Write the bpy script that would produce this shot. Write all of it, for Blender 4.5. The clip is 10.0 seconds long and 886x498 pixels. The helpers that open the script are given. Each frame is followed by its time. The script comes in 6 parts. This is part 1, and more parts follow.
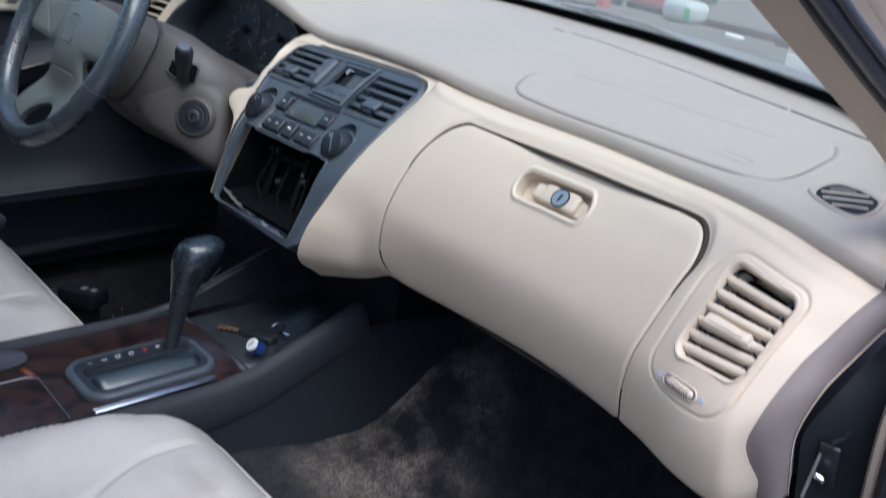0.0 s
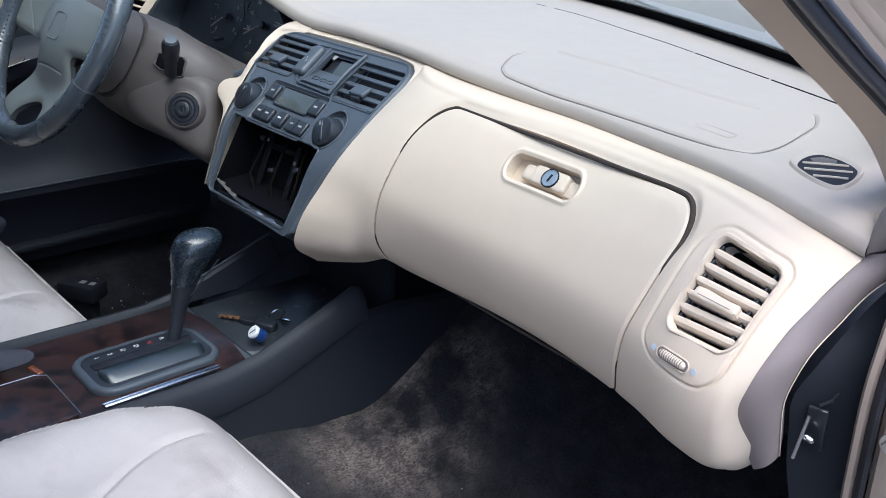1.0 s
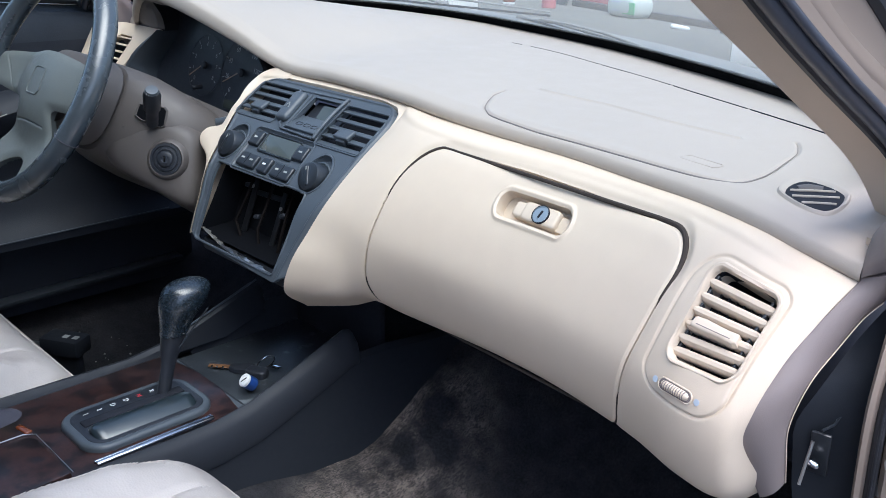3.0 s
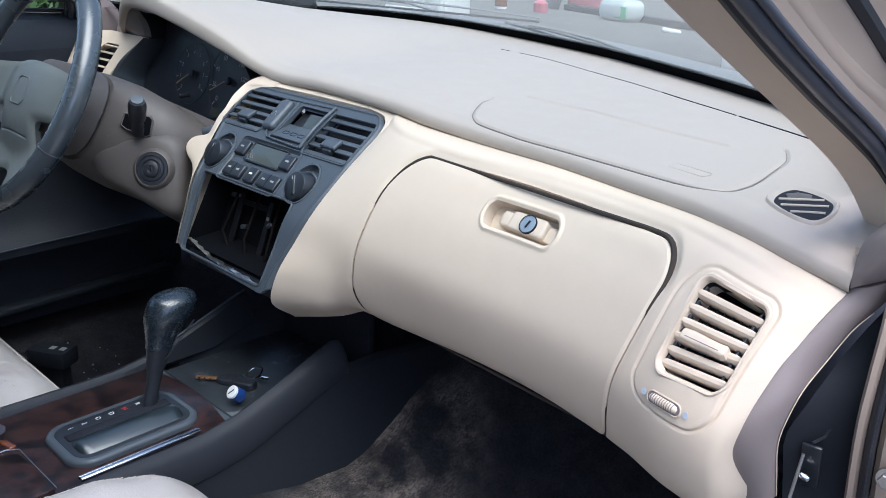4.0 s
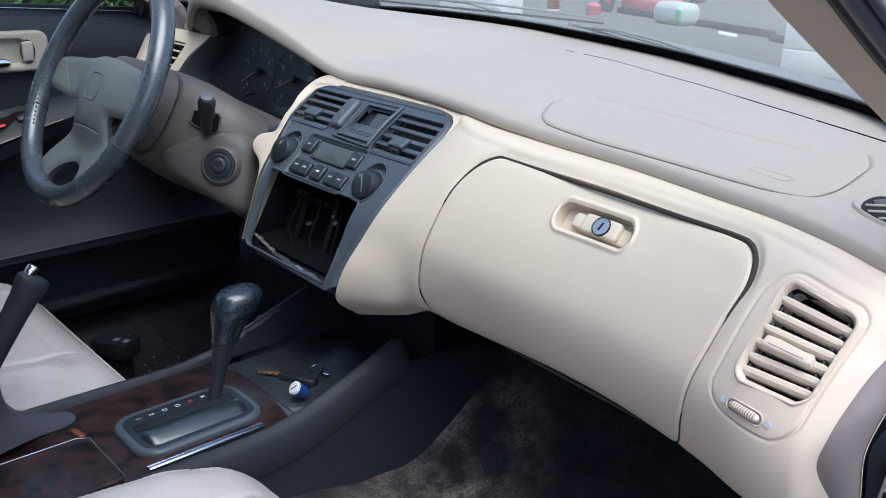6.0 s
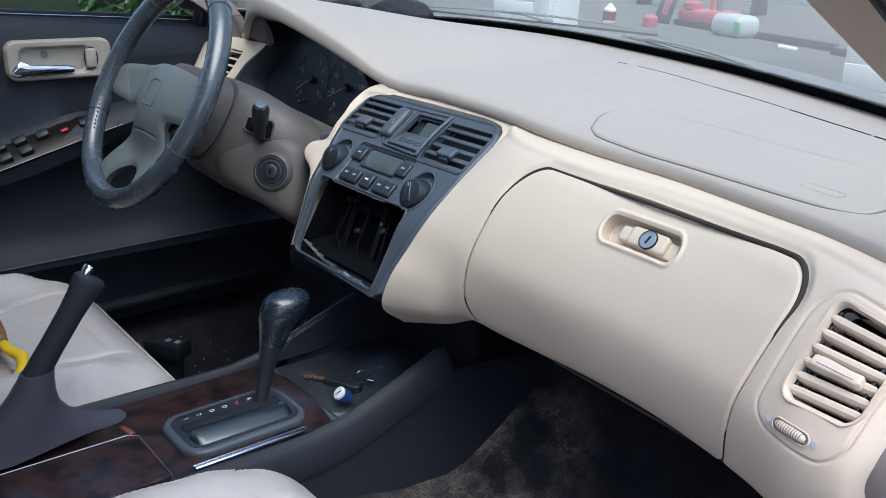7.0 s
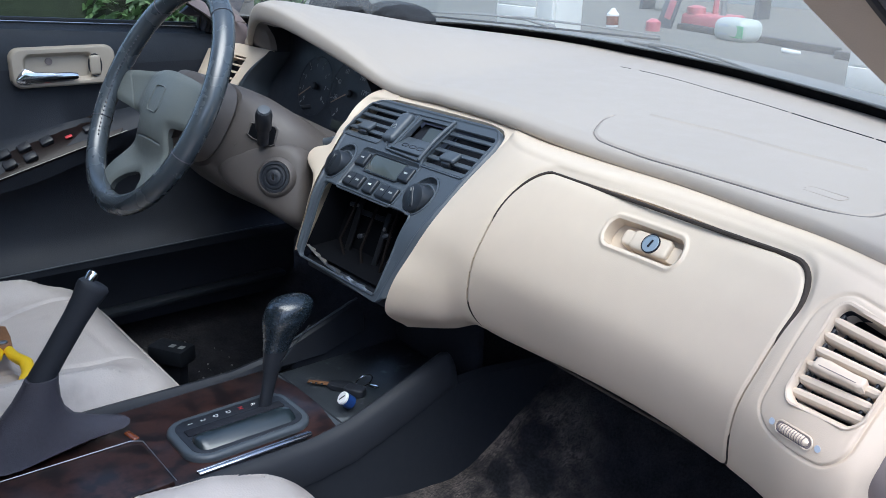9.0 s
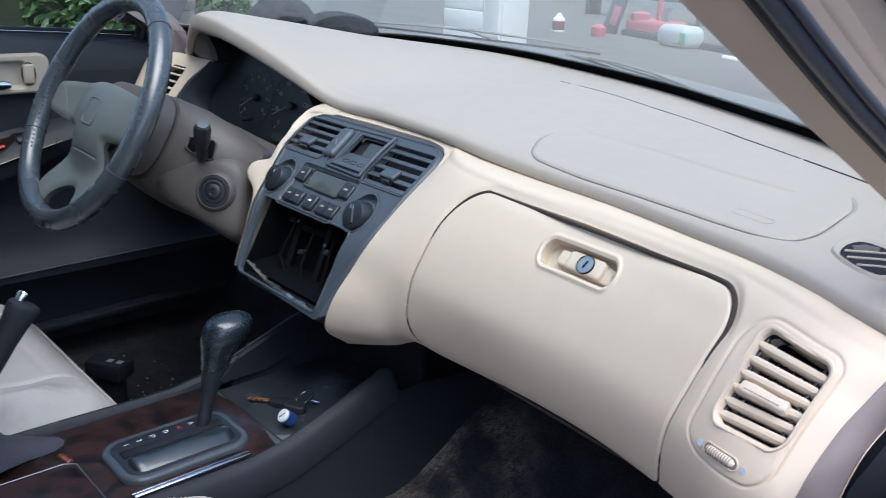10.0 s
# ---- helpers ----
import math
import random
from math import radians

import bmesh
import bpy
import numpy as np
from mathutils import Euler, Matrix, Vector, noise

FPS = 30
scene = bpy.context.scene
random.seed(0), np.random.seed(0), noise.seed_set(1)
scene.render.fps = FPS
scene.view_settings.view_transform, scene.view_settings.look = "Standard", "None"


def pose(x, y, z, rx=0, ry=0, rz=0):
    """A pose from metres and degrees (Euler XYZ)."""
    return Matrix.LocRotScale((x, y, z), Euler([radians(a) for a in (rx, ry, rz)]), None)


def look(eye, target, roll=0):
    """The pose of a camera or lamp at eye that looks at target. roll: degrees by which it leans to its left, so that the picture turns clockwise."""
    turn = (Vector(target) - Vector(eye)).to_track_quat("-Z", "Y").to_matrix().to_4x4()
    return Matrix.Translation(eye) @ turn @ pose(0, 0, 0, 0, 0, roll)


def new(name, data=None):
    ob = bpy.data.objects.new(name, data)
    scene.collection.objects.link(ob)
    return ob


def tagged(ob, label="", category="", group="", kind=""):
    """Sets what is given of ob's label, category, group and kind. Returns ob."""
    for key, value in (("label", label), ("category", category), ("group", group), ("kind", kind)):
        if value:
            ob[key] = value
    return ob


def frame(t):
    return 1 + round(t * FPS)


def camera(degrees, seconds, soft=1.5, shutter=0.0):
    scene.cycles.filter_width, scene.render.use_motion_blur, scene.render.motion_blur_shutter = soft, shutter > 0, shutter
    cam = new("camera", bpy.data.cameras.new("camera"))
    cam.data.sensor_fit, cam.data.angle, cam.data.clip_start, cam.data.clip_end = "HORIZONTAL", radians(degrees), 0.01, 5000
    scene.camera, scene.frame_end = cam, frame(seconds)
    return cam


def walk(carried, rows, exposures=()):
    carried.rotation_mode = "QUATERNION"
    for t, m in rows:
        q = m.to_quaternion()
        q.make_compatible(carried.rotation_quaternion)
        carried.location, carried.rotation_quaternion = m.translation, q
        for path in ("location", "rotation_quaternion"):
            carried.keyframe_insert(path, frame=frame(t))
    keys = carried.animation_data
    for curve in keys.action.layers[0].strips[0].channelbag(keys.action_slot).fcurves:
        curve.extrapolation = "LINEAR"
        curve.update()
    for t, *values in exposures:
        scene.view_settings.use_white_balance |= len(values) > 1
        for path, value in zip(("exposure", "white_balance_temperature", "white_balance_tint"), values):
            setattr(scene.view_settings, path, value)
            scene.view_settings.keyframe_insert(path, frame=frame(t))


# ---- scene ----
cam = camera(54.0, 10.0, soft=0.55, shutter=0.3)
PATH = [
    (0, (0.906, -0.596, 1.06), (-0.445, 0.691, 0.338), 6.2),
    (0.2, (0.909, -0.613, 1.055), (-0.394, 0.666, 0.237), 6.1),
    (0.3, (0.92, -0.626, 1.058), (-0.385, 0.637, 0.22), 6.4),
    (0.5, (0.921, -0.609, 1.064), (-0.402, 0.638, 0.23), 5.7),
    (1, (0.913, -0.609, 1.078), (-0.402, 0.679, 0.297), 3.9),
    (1.5, (0.905, -0.616, 1.074), (-0.414, 0.67, 0.295), 2.4),
    (2, (0.9, -0.615, 1.081), (-0.415, 0.695, 0.336), 2.0),
    (2.5, (0.901, -0.616, 1.08), (-0.408, 0.713, 0.359), 2.2),
    (2.7, (0.902, -0.622, 1.08), (-0.405, 0.716, 0.369), 2.2),
    (3.8, (0.899, -0.61, 1.081), (-0.399, 0.747, 0.392), 2.0),
    (4, (0.899, -0.608, 1.083), (-0.397, 0.75, 0.393), 1.9),
    (4.5, (0.898, -0.603, 1.081), (-0.39, 0.763, 0.393), 1.9),
    (5, (0.887, -0.605, 1.081), (-0.411, 0.751, 0.391), 1.9),
    (5.5, (0.88, -0.611, 1.08), (-0.444, 0.718, 0.386), 1.9),
    (5.7, (0.88, -0.618, 1.079), (-0.462, 0.693, 0.385), 1.9),
    (6.8, (0.879, -0.627, 1.08), (-0.556, 0.593, 0.408), 2.2),
    (7, (0.885, -0.622, 1.08), (-0.565, 0.58, 0.408), 2.1),
    (7.5, (0.886, -0.629, 1.081), (-0.581, 0.555, 0.414), 2.1),
    (8, (0.886, -0.627, 1.079), (-0.587, 0.553, 0.417), 1.8),
    (8.5, (0.888, -0.624, 1.08), (-0.575, 0.568, 0.417), 1.8),
    (9, (0.887, -0.622, 1.08), (-0.572, 0.575, 0.419), 1.8),
    (9.5, (0.89, -0.625, 1.087), (-0.566, 0.58, 0.433), 1.0),
    (10, (0.891, -0.612, 1.099), (-0.494, 0.675, 0.445), 2.8),
]
EXPOSURE = [(0, 1.40, 5950, 11), (0.5, 1.53, 5950, 11), (1, 1.70, 5950, 11), (2.5, 1.74, 5950, 11), (4.5, 1.64, 5950, 11), (5.5, 1.57, 5950, 11), (7, 1.50, 5950, 11), (8, 1.56, 5950, 11), (9.5, 1.62, 5950, 11), (10, 1.56, 5950, 11)]
walk(cam, [(t, look(eye, target, roll)) for t, eye, target, roll in PATH], EXPOSURE)

# ---- light ----
SUN_EL, SUN_ROT = 66.0, 115.0
world = bpy.data.worlds.new("sky")
scene.world = world
world.use_nodes = True
wn = world.node_tree.nodes
sky = wn.new("ShaderNodeTexSky")
sky.sky_type, sky.sun_disc = "NISHITA", False
sky.sun_elevation, sky.sun_rotation, sky.air_density, sky.dust_density = radians(SUN_EL), radians(SUN_ROT), 1.0, 2.3
wn["Background"].inputs["Strength"].default_value = 0.115
world.node_tree.links.new(sky.outputs[0], wn["Background"].inputs["Color"])
sun = new("sun", bpy.data.lights.new("sun", "SUN"))
sun.data.energy, sun.data.angle, sun.data.color = 1.5, radians(55), (1.0, 0.985, 0.97)
sun.matrix_world = look((0, 0, 8), (0.0 - 3 * math.sin(radians(SUN_ROT)), 0.0 - 3 * math.cos(radians(SUN_ROT)), 8 - 3 * math.tan(radians(SUN_EL))))


# ---- materials ----
def material(name, base, rough=0.5, metal=0.0, vary=0.12, scale=18.0, grain=0.0, grain_scale=900.0, wear=None, coat=0.0, spec=0.5):
    """A painted, moulded or woven surface: two scales of tone, fine relief, and wear in another colour."""
    m = bpy.data.materials.new(name)
    m.use_nodes = True
    n, l = m.node_tree.nodes, m.node_tree.links
    b = n["Principled BSDF"]
    b.inputs["Roughness"].default_value, b.inputs["Metallic"].default_value = rough, metal
    b.inputs["Coat Weight"].default_value, b.inputs["Specular IOR Level"].default_value = coat, spec
    tc = n.new("ShaderNodeTexCoord")
    n1, n2 = n.new("ShaderNodeTexNoise"), n.new("ShaderNodeTexNoise")
    n1.inputs["Scale"].default_value, n2.inputs["Scale"].default_value = scale, scale * 9
    n1.inputs["Detail"].default_value = n2.inputs["Detail"].default_value = 5
    for t in (n1, n2):
        l.new(tc.outputs["Object"], t.inputs["Vector"])
    add = n.new("ShaderNodeMath")
    add.operation = "ADD"
    l.new(n1.outputs["Fac"], add.inputs[0]), l.new(n2.outputs["Fac"], add.inputs[1])
    ramp = n.new("ShaderNodeMapRange")
    ramp.inputs["From Min"].default_value, ramp.inputs["From Max"].default_value = 0.6, 1.4
    ramp.inputs["To Min"].default_value, ramp.inputs["To Max"].default_value = 1 - vary, 1 + vary
    l.new(add.outputs[0], ramp.inputs["Value"])
    hue = n.new("ShaderNodeVectorMath")
    hue.operation = "SCALE"
    hue.inputs[0].default_value = base
    l.new(ramp.outputs[0], hue.inputs["Scale"])
    colour = hue.outputs[0]
    if wear:
        mix = n.new("ShaderNodeMix")
        mix.data_type = "RGBA"
        n3 = n.new("ShaderNodeTexNoise")
        n3.inputs["Scale"].default_value, n3.inputs["Detail"].default_value = wear[1], 8
        l.new(tc.outputs["Object"], n3.inputs["Vector"])
        r3 = n.new("ShaderNodeMapRange")
        r3.inputs["From Min"].default_value, r3.inputs["From Max"].default_value = wear[2], wear[2] + wear[3]
        l.new(n3.outputs["Fac"], r3.inputs["Value"])
        l.new(r3.outputs[0], mix.inputs["Factor"])
        l.new(colour, mix.inputs[6])
        mix.inputs[7].default_value = (*wear[0], 1)
        colour = mix.outputs[2]
    l.new(colour, b.inputs["Base Color"])
    rr = n.new("ShaderNodeMapRange")
    rr.inputs["From Min"].default_value, rr.inputs["From Max"].default_value = 0.3, 0.7
    rr.inputs["To Min"].default_value, rr.inputs["To Max"].default_value = max(0, rough - min(grain, 0.1) * 0.6), min(1, rough + min(grain, 0.1) * 0.6)
    l.new(n2.outputs["Fac"], rr.inputs["Value"])
    l.new(rr.outputs[0], b.inputs["Roughness"])
    if grain:
        v = n.new("ShaderNodeTexVoronoi")
        v.inputs["Scale"].default_value = grain_scale
        l.new(tc.outputs["Object"], v.inputs["Vector"])
        bump = n.new("ShaderNodeBump")
        bump.inputs["Strength"].default_value, bump.inputs["Distance"].default_value = grain, 0.0006
        l.new(v.outputs["Distance"], bump.inputs["Height"])
        l.new(bump.outputs[0], b.inputs["Normal"])
    return m


def glass(name, tint=(1, 1, 1), ior=1.45):
    """Thin clear glass: what is behind it, and a mirror image that grows at a slant."""
    m = bpy.data.materials.new(name)
    m.use_nodes = True
    n, l = m.node_tree.nodes, m.node_tree.links
    n.remove(n["Principled BSDF"])
    t, g, f, mix = n.new("ShaderNodeBsdfTransparent"), n.new("ShaderNodeBsdfGlossy"), n.new("ShaderNodeFresnel"), n.new("ShaderNodeMixShader")
    t.inputs["Color"].default_value = (*tint, 1)
    g.inputs["Roughness"].default_value = 0.03
    f.inputs["IOR"].default_value = ior
    l.new(f.outputs[0], mix.inputs[0]), l.new(t.outputs[0], mix.inputs[1]), l.new(g.outputs[0], mix.inputs[2])
    l.new(mix.outputs[0], n["Material Output"].inputs["Surface"])
    return m


BEIGE = material("beige_plastic", (0.615, 0.513, 0.402), 0.5, vary=0.035, scale=5, grain=0.12, grain_scale=1300)
TAUPE = material("taupe_pad", (0.392, 0.342, 0.293), 0.55, vary=0.035, scale=4, grain=0.15, grain_scale=1100)
TAUPE_DARK = material("taupe_trim", (0.205, 0.170, 0.162), 0.55, vary=0.04, scale=5, grain=0.15, grain_scale=1100)
HOODLIP = material("hood_lip", (0.21, 0.185, 0.172), 0.6, vary=0.04, scale=6, grain=0.15, grain_scale=1000)
COLUMN = material("column_plastic", (0.086, 0.074, 0.068), 0.55, vary=0.04, scale=6, grain=0.15, grain_scale=1000)
SLATE = material("slate_plastic", (0.064, 0.077, 0.092), 0.40, vary=0.05, scale=10, grain=0.08, grain_scale=1500)
TRIMSLATE = material("glossy_slate", (0.038, 0.047, 0.058), 0.32, vary=0.05, scale=10, spec=0.7)
BUTTON = material("button_plastic", (0.020, 0.024, 0.030), 0.33, vary=0.06, scale=14, grain=0.05, grain_scale=1500)
BLACK = material("black_plastic", (0.018, 0.021, 0.028), 0.45, vary=0.12, scale=12, grain=0.12, grain_scale=1300)
CONSOLE = material("console_plastic", (0.022, 0.025, 0.032), 0.55, vary=0.1, scale=9, grain=0.15, grain_scale=1200, spec=0.28)
GAP_SHADE = material("brown_gap_shade", (0.046, 0.037, 0.032), 0.8, vary=0.1, scale=30, spec=0.2)
PALEBLUE = material("pale_blue_label", (0.46, 0.52, 0.60), 0.5, vary=0.05)
# bay wires and struts: near-black, with the bay's shade in their colour
WIRE = material("shaded_wire", (0.0055, 0.0042, 0.0040), 0.7, vary=0.3, scale=60, spec=0.1)
STRUT = material("shaded_strut", (0.006, 0.0065, 0.008), 0.5, vary=0.2, scale=30, spec=0.3)
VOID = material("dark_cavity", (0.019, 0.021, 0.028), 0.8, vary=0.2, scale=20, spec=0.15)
LEATHER_DARK = material("dark_leather", (0.066, 0.064, 0.080), 0.38, vary=0.12, scale=30, grain=0.4, grain_scale=650, spec=0.35)
VINYL = material("door_vinyl", (0.036, 0.042, 0.052), 0.45, vary=0.1, scale=20, grain=0.5, grain_scale=420, spec=0.28)
DOORLOW = material("door_plastic", (0.028, 0.032, 0.041), 0.5, vary=0.1, scale=20, grain=0.3, grain_scale=600, spec=0.22)
BEZEL = material("bezel_plastic", (0.44, 0.385, 0.315), 0.5, vary=0.03, scale=8, grain=0.1, grain_scale=1300)
FELT = material("floor_felt", (0.065, 0.078, 0.108), 0.95, vary=0.25, scale=40, spec=0.1)
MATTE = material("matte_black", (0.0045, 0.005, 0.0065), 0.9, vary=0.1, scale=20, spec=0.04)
SEALGREY = material("grey_seal", (0.055, 0.06, 0.078), 0.4, vary=0.08, scale=30)
DULL = material("dull_metal", (0.30, 0.285, 0.265), 0.45, metal=0.7, vary=0.25, scale=60)
SEAT_THREAD = material("seat_thread", (0.50, 0.46, 0.43), 0.8, vary=0.05)
TRAY = material("tray_mat", (0.030, 0.036, 0.043), 0.42, vary=0.35, scale=30, grain=0.2, grain_scale=500, wear=((0.13, 0.145, 0.155), 45, 0.60, 0.12))
RAMP = material("worn_ramp", (0.013, 0.022, 0.028), 0.3, vary=0.08, scale=20, coat=0.4, spec=0.9)
RIM_LEATHER = material("wheel_leather", (0.050, 0.062, 0.073), 0.27, vary=0.10, scale=4, grain=0.02, grain_scale=1200, spec=1.0)
KNOB = material("polished_leather", (0.012, 0.019, 0.027), 0.27, vary=0.2, scale=40, grain=0.03, grain_scale=700, spec=0.8, coat=0.15)
HUB = material("wheel_hub", (0.116, 0.130, 0.126), 0.5, vary=0.05, scale=12, grain=0.3, grain_scale=900)
SEAT = material("seat_leather", (0.48, 0.435, 0.405), 0.5, vary=0.06, scale=7, grain=0.35, grain_scale=420, wear=((0.375, 0.328, 0.305), 16, 0.56, 0.2))
CARPET = material("carpet", (0.027, 0.0275, 0.032), 0.95, vary=0.5, scale=30, spec=0.1)
SEAM = material("seam_shadow", (0.20, 0.18, 0.168), 0.7, vary=0.05)
LOCKFACE = material("lock_face", (0.27, 0.33, 0.385), 0.4, metal=0.3, vary=0.05)
CHROME = material("chrome", (0.75, 0.77, 0.8), 0.12, metal=1.0, vary=0.03)
STEEL = material("steel", (0.45, 0.45, 0.45), 0.35, metal=1.0, vary=0.1)
PAINT = material("gold_paint", (0.38, 0.30, 0.245), 0.3, metal=0.25, vary=0.02, scale=3, coat=0.5)
PILLAR = material("pillar_trim", (0.56, 0.455, 0.36), 0.65, vary=0.04, scale=8, grain=0.2, grain_scale=900)
SIDE = material("side_plastic", (0.016, 0.019, 0.025), 0.7, vary=0.1, scale=12, grain=0.1, grain_scale=1200, spec=0.25)
RUBBER = material("rubber_seal", (0.016, 0.017, 0.022), 0.5, vary=0.15, scale=30)
GLASS = glass("window_glass", (0.97, 1.0, 0.99))
SCREEN = glass("windscreen_glass", (0.74, 0.785, 0.76))


def haze_film(m, share):
    """A thin film that scatters some daylight, standing in for haze reflected in glass."""
    n, l = m.node_tree.nodes, m.node_tree.links
    out = n["Material Output"]
    clear = out.inputs["Surface"].links[0].from_socket
    d, mix, ns, mr = n.new("ShaderNodeBsdfTranslucent"), n.new("ShaderNodeMixShader"), n.new("ShaderNodeTexNoise"), n.new("ShaderNodeMapRange")
    d.inputs["Color"].default_value = (0.66, 0.72, 0.69, 1)
    ns.inputs["Scale"].default_value, ns.inputs["Detail"].default_value = 7.0, 6
    mr.inputs["To Min"].default_value, mr.inputs["To Max"].default_value = share * .6, share * 1.4
    l.new(ns.outputs["Fac"], mr.inputs["Value"]), l.new(mr.outputs[0], mix.inputs[0])
    l.new(clear, mix.inputs[1]), l.new(d.outputs[0], mix.inputs[2]), l.new(mix.outputs[0], out.inputs["Surface"])


haze_film(SCREEN, 0.07)
WEATHERED = material("weathered_plastic", (0.20, 0.205, 0.20), 0.7, vary=0.12, scale=20)
TRIM = material("trim_metal", (0.42, 0.44, 0.50), 0.22, metal=1.0, vary=0.03)
LCD = material("lcd", (0.055, 0.065, 0.058), 0.2, vary=0.03, coat=0.5)
FAINT = material("faint_print", (0.34, 0.34, 0.33), 0.6, vary=0.05)
DIM = material("dim_print", (0.36, 0.36, 0.34), 0.5, vary=0.05)
WHITE = material("white_print", (0.75, 0.76, 0.76), 0.5, vary=0.02)
RED = material("red_print", (0.6, 0.04, 0.05), 0.5, vary=0.02)
BLUE = material("blue_plastic", (0.015, 0.05, 0.20), 0.35, vary=0.05)
YELLOW = material("yellow_grip", (0.85, 0.55, 0.01), 0.4, vary=0.06, scale=40)
RUST = material("rusty_steel", (0.30, 0.15, 0.07), 0.6, metal=0.5, vary=0.25, scale=60)
NEEDLE = material("needle", (0.30, 0.21, 0.14), 0.5, vary=0.05)
ORANGE = material("amber_lens", (0.16, 0.04, 0.012), 0.25, vary=0.1, coat=0.5)
CONCRETE = material("concrete", (0.132, 0.134, 0.118), 0.85, vary=0.12, scale=1.5, wear=((0.10, 0.102, 0.098), 2.5, 0.5, 0.25))
ASPHALT = material("asphalt", (0.085, 0.083, 0.08), 0.9, vary=0.25, scale=3, grain=0.6, grain_scale=120)
SIDING = material("white_siding", (0.80, 0.79, 0.74), 0.6, vary=0.03, scale=3)
WALLPAINT = material("garage_wall", (0.42, 0.46, 0.45), 0.8, vary=0.08, scale=1.2)
FOAM = material("black_foam", (0.020, 0.021, 0.024), 0.95, vary=0.5, scale=120, grain=1.0, grain_scale=500)
LEAF = material("leaf", (0.060, 0.115, 0.036), 0.5, vary=0.4, scale=3)


def wood_material():
    """Burl wood under lacquer."""
    m = material("burl_wood", (0.036, 0.015, 0.012), 0.36, vary=0.5, scale=22, wear=((0.008, 0.004, 0.004), 45, 0.47, 0.12), coat=0.12)
    return m


WOOD = wood_material()
DARKWOOD = material("worn_wood", (0.012, 0.007, 0.007), 0.3, vary=0.4, scale=25, spec=0.25)


def carpet_hair(m):
    """Matted, dusty pile: fine streaks of paler fibre in patches."""
    n, l = m.node_tree.nodes, m.node_tree.links
    b = n["Principled BSDF"]
    old = b.inputs["Base Color"].links[0].from_socket
    tc, mp = n.new("ShaderNodeTexCoord"), n.new("ShaderNodeMapping")
    mp.inputs["Scale"].default_value, mp.inputs["Rotation"].default_value = (300, 95, 130), (0, 0, 0.35)
    fine, patch, tiny = n.new("ShaderNodeTexNoise"), n.new("ShaderNodeTexNoise"), n.new("ShaderNodeTexNoise")
    fine.inputs["Scale"].default_value, fine.inputs["Detail"].default_value, fine.inputs["Distortion"].default_value = 1.0, 7, 2.2
    patch.inputs["Scale"].default_value, patch.inputs["Detail"].default_value = 11.0, 7
    tiny.inputs["Scale"].default_value, tiny.inputs["Detail"].default_value = 60.0, 4
    l.new(tc.outputs["Object"], mp.inputs["Vector"]), l.new(mp.outputs[0], fine.inputs["Vector"])
    l.new(tc.outputs["Object"], patch.inputs["Vector"]), l.new(tc.outputs["Object"], tiny.inputs["Vector"])
    r1, r2, r3 = n.new("ShaderNodeMapRange"), n.new("ShaderNodeMapRange"), n.new("ShaderNodeMapRange")
    for r, src, lo, hi, least in ((r1, fine, .40, .66, .16), (r2, patch, .36, .66, 0), (r3, tiny, .25, .7, .35)):
        r.inputs["To Min"].default_value = least
        r.inputs["From Min"].default_value, r.inputs["From Max"].default_value = lo, hi
        l.new(src.outputs["Fac"], r.inputs["Value"])
    m1, m2 = n.new("ShaderNodeMath"), n.new("ShaderNodeMath")
    m1.operation = m2.operation = "MULTIPLY"
    l.new(r1.outputs[0], m1.inputs[0]), l.new(r2.outputs[0], m1.inputs[1])
    l.new(m1.outputs[0], m2.inputs[0]), l.new(r3.outputs[0], m2.inputs[1])
    mix = n.new("ShaderNodeMix")
    mix.data_type = "RGBA"
    # the matted patch on the passenger's toe board; its fading also paints in shade
    far, r4, m3 = n.new("ShaderNodeVectorMath"), n.new("ShaderNodeMapRange"), n.new("ShaderNodeMath")
    far.operation, m3.operation = "LENGTH", "MULTIPLY"
    area = n.new("ShaderNodeMapping")
    area.inputs["Location"].default_value, area.inputs["Scale"].default_value = (-1.45, -0.42, 0), (9, 6.4, 0)
    l.new(tc.outputs["Object"], area.inputs["Vector"]), l.new(area.outputs[0], far.inputs[0])
    frayed = n.new("ShaderNodeMath")
    frayed.operation = "MULTIPLY_ADD"
    frayed.inputs[1].default_value = 0.5
    l.new(fine.outputs["Fac"], frayed.inputs[0]), l.new(far.outputs["Value"], frayed.inputs[2])
    l.new(frayed.outputs[0], r4.inputs["Value"])
    r4.inputs["From Min"].default_value, r4.inputs["From Max"].default_value = 0.70, 1.45
    r4.inputs["To Min"].default_value, r4.inputs["To Max"].default_value = 3.5, 0.10
    l.new(m2.outputs[0], m3.inputs[0]), l.new(r4.outputs[0], m3.inputs[1])
    l.new(m3.outputs[0], mix.inputs["Factor"]), l.new(old, mix.inputs[6])
    mix.inputs[7].default_value = (0.235, 0.198, 0.172, 1)
    l.new(mix.outputs[2], b.inputs["Base Color"])
    bump = n.new("ShaderNodeBump")
    bump.inputs["Strength"].default_value, bump.inputs["Distance"].default_value = 0.8, 0.004
    l.new(fine.outputs["Fac"], bump.inputs["Height"]), l.new(bump.outputs[0], b.inputs["Normal"])


carpet_hair(CARPET)


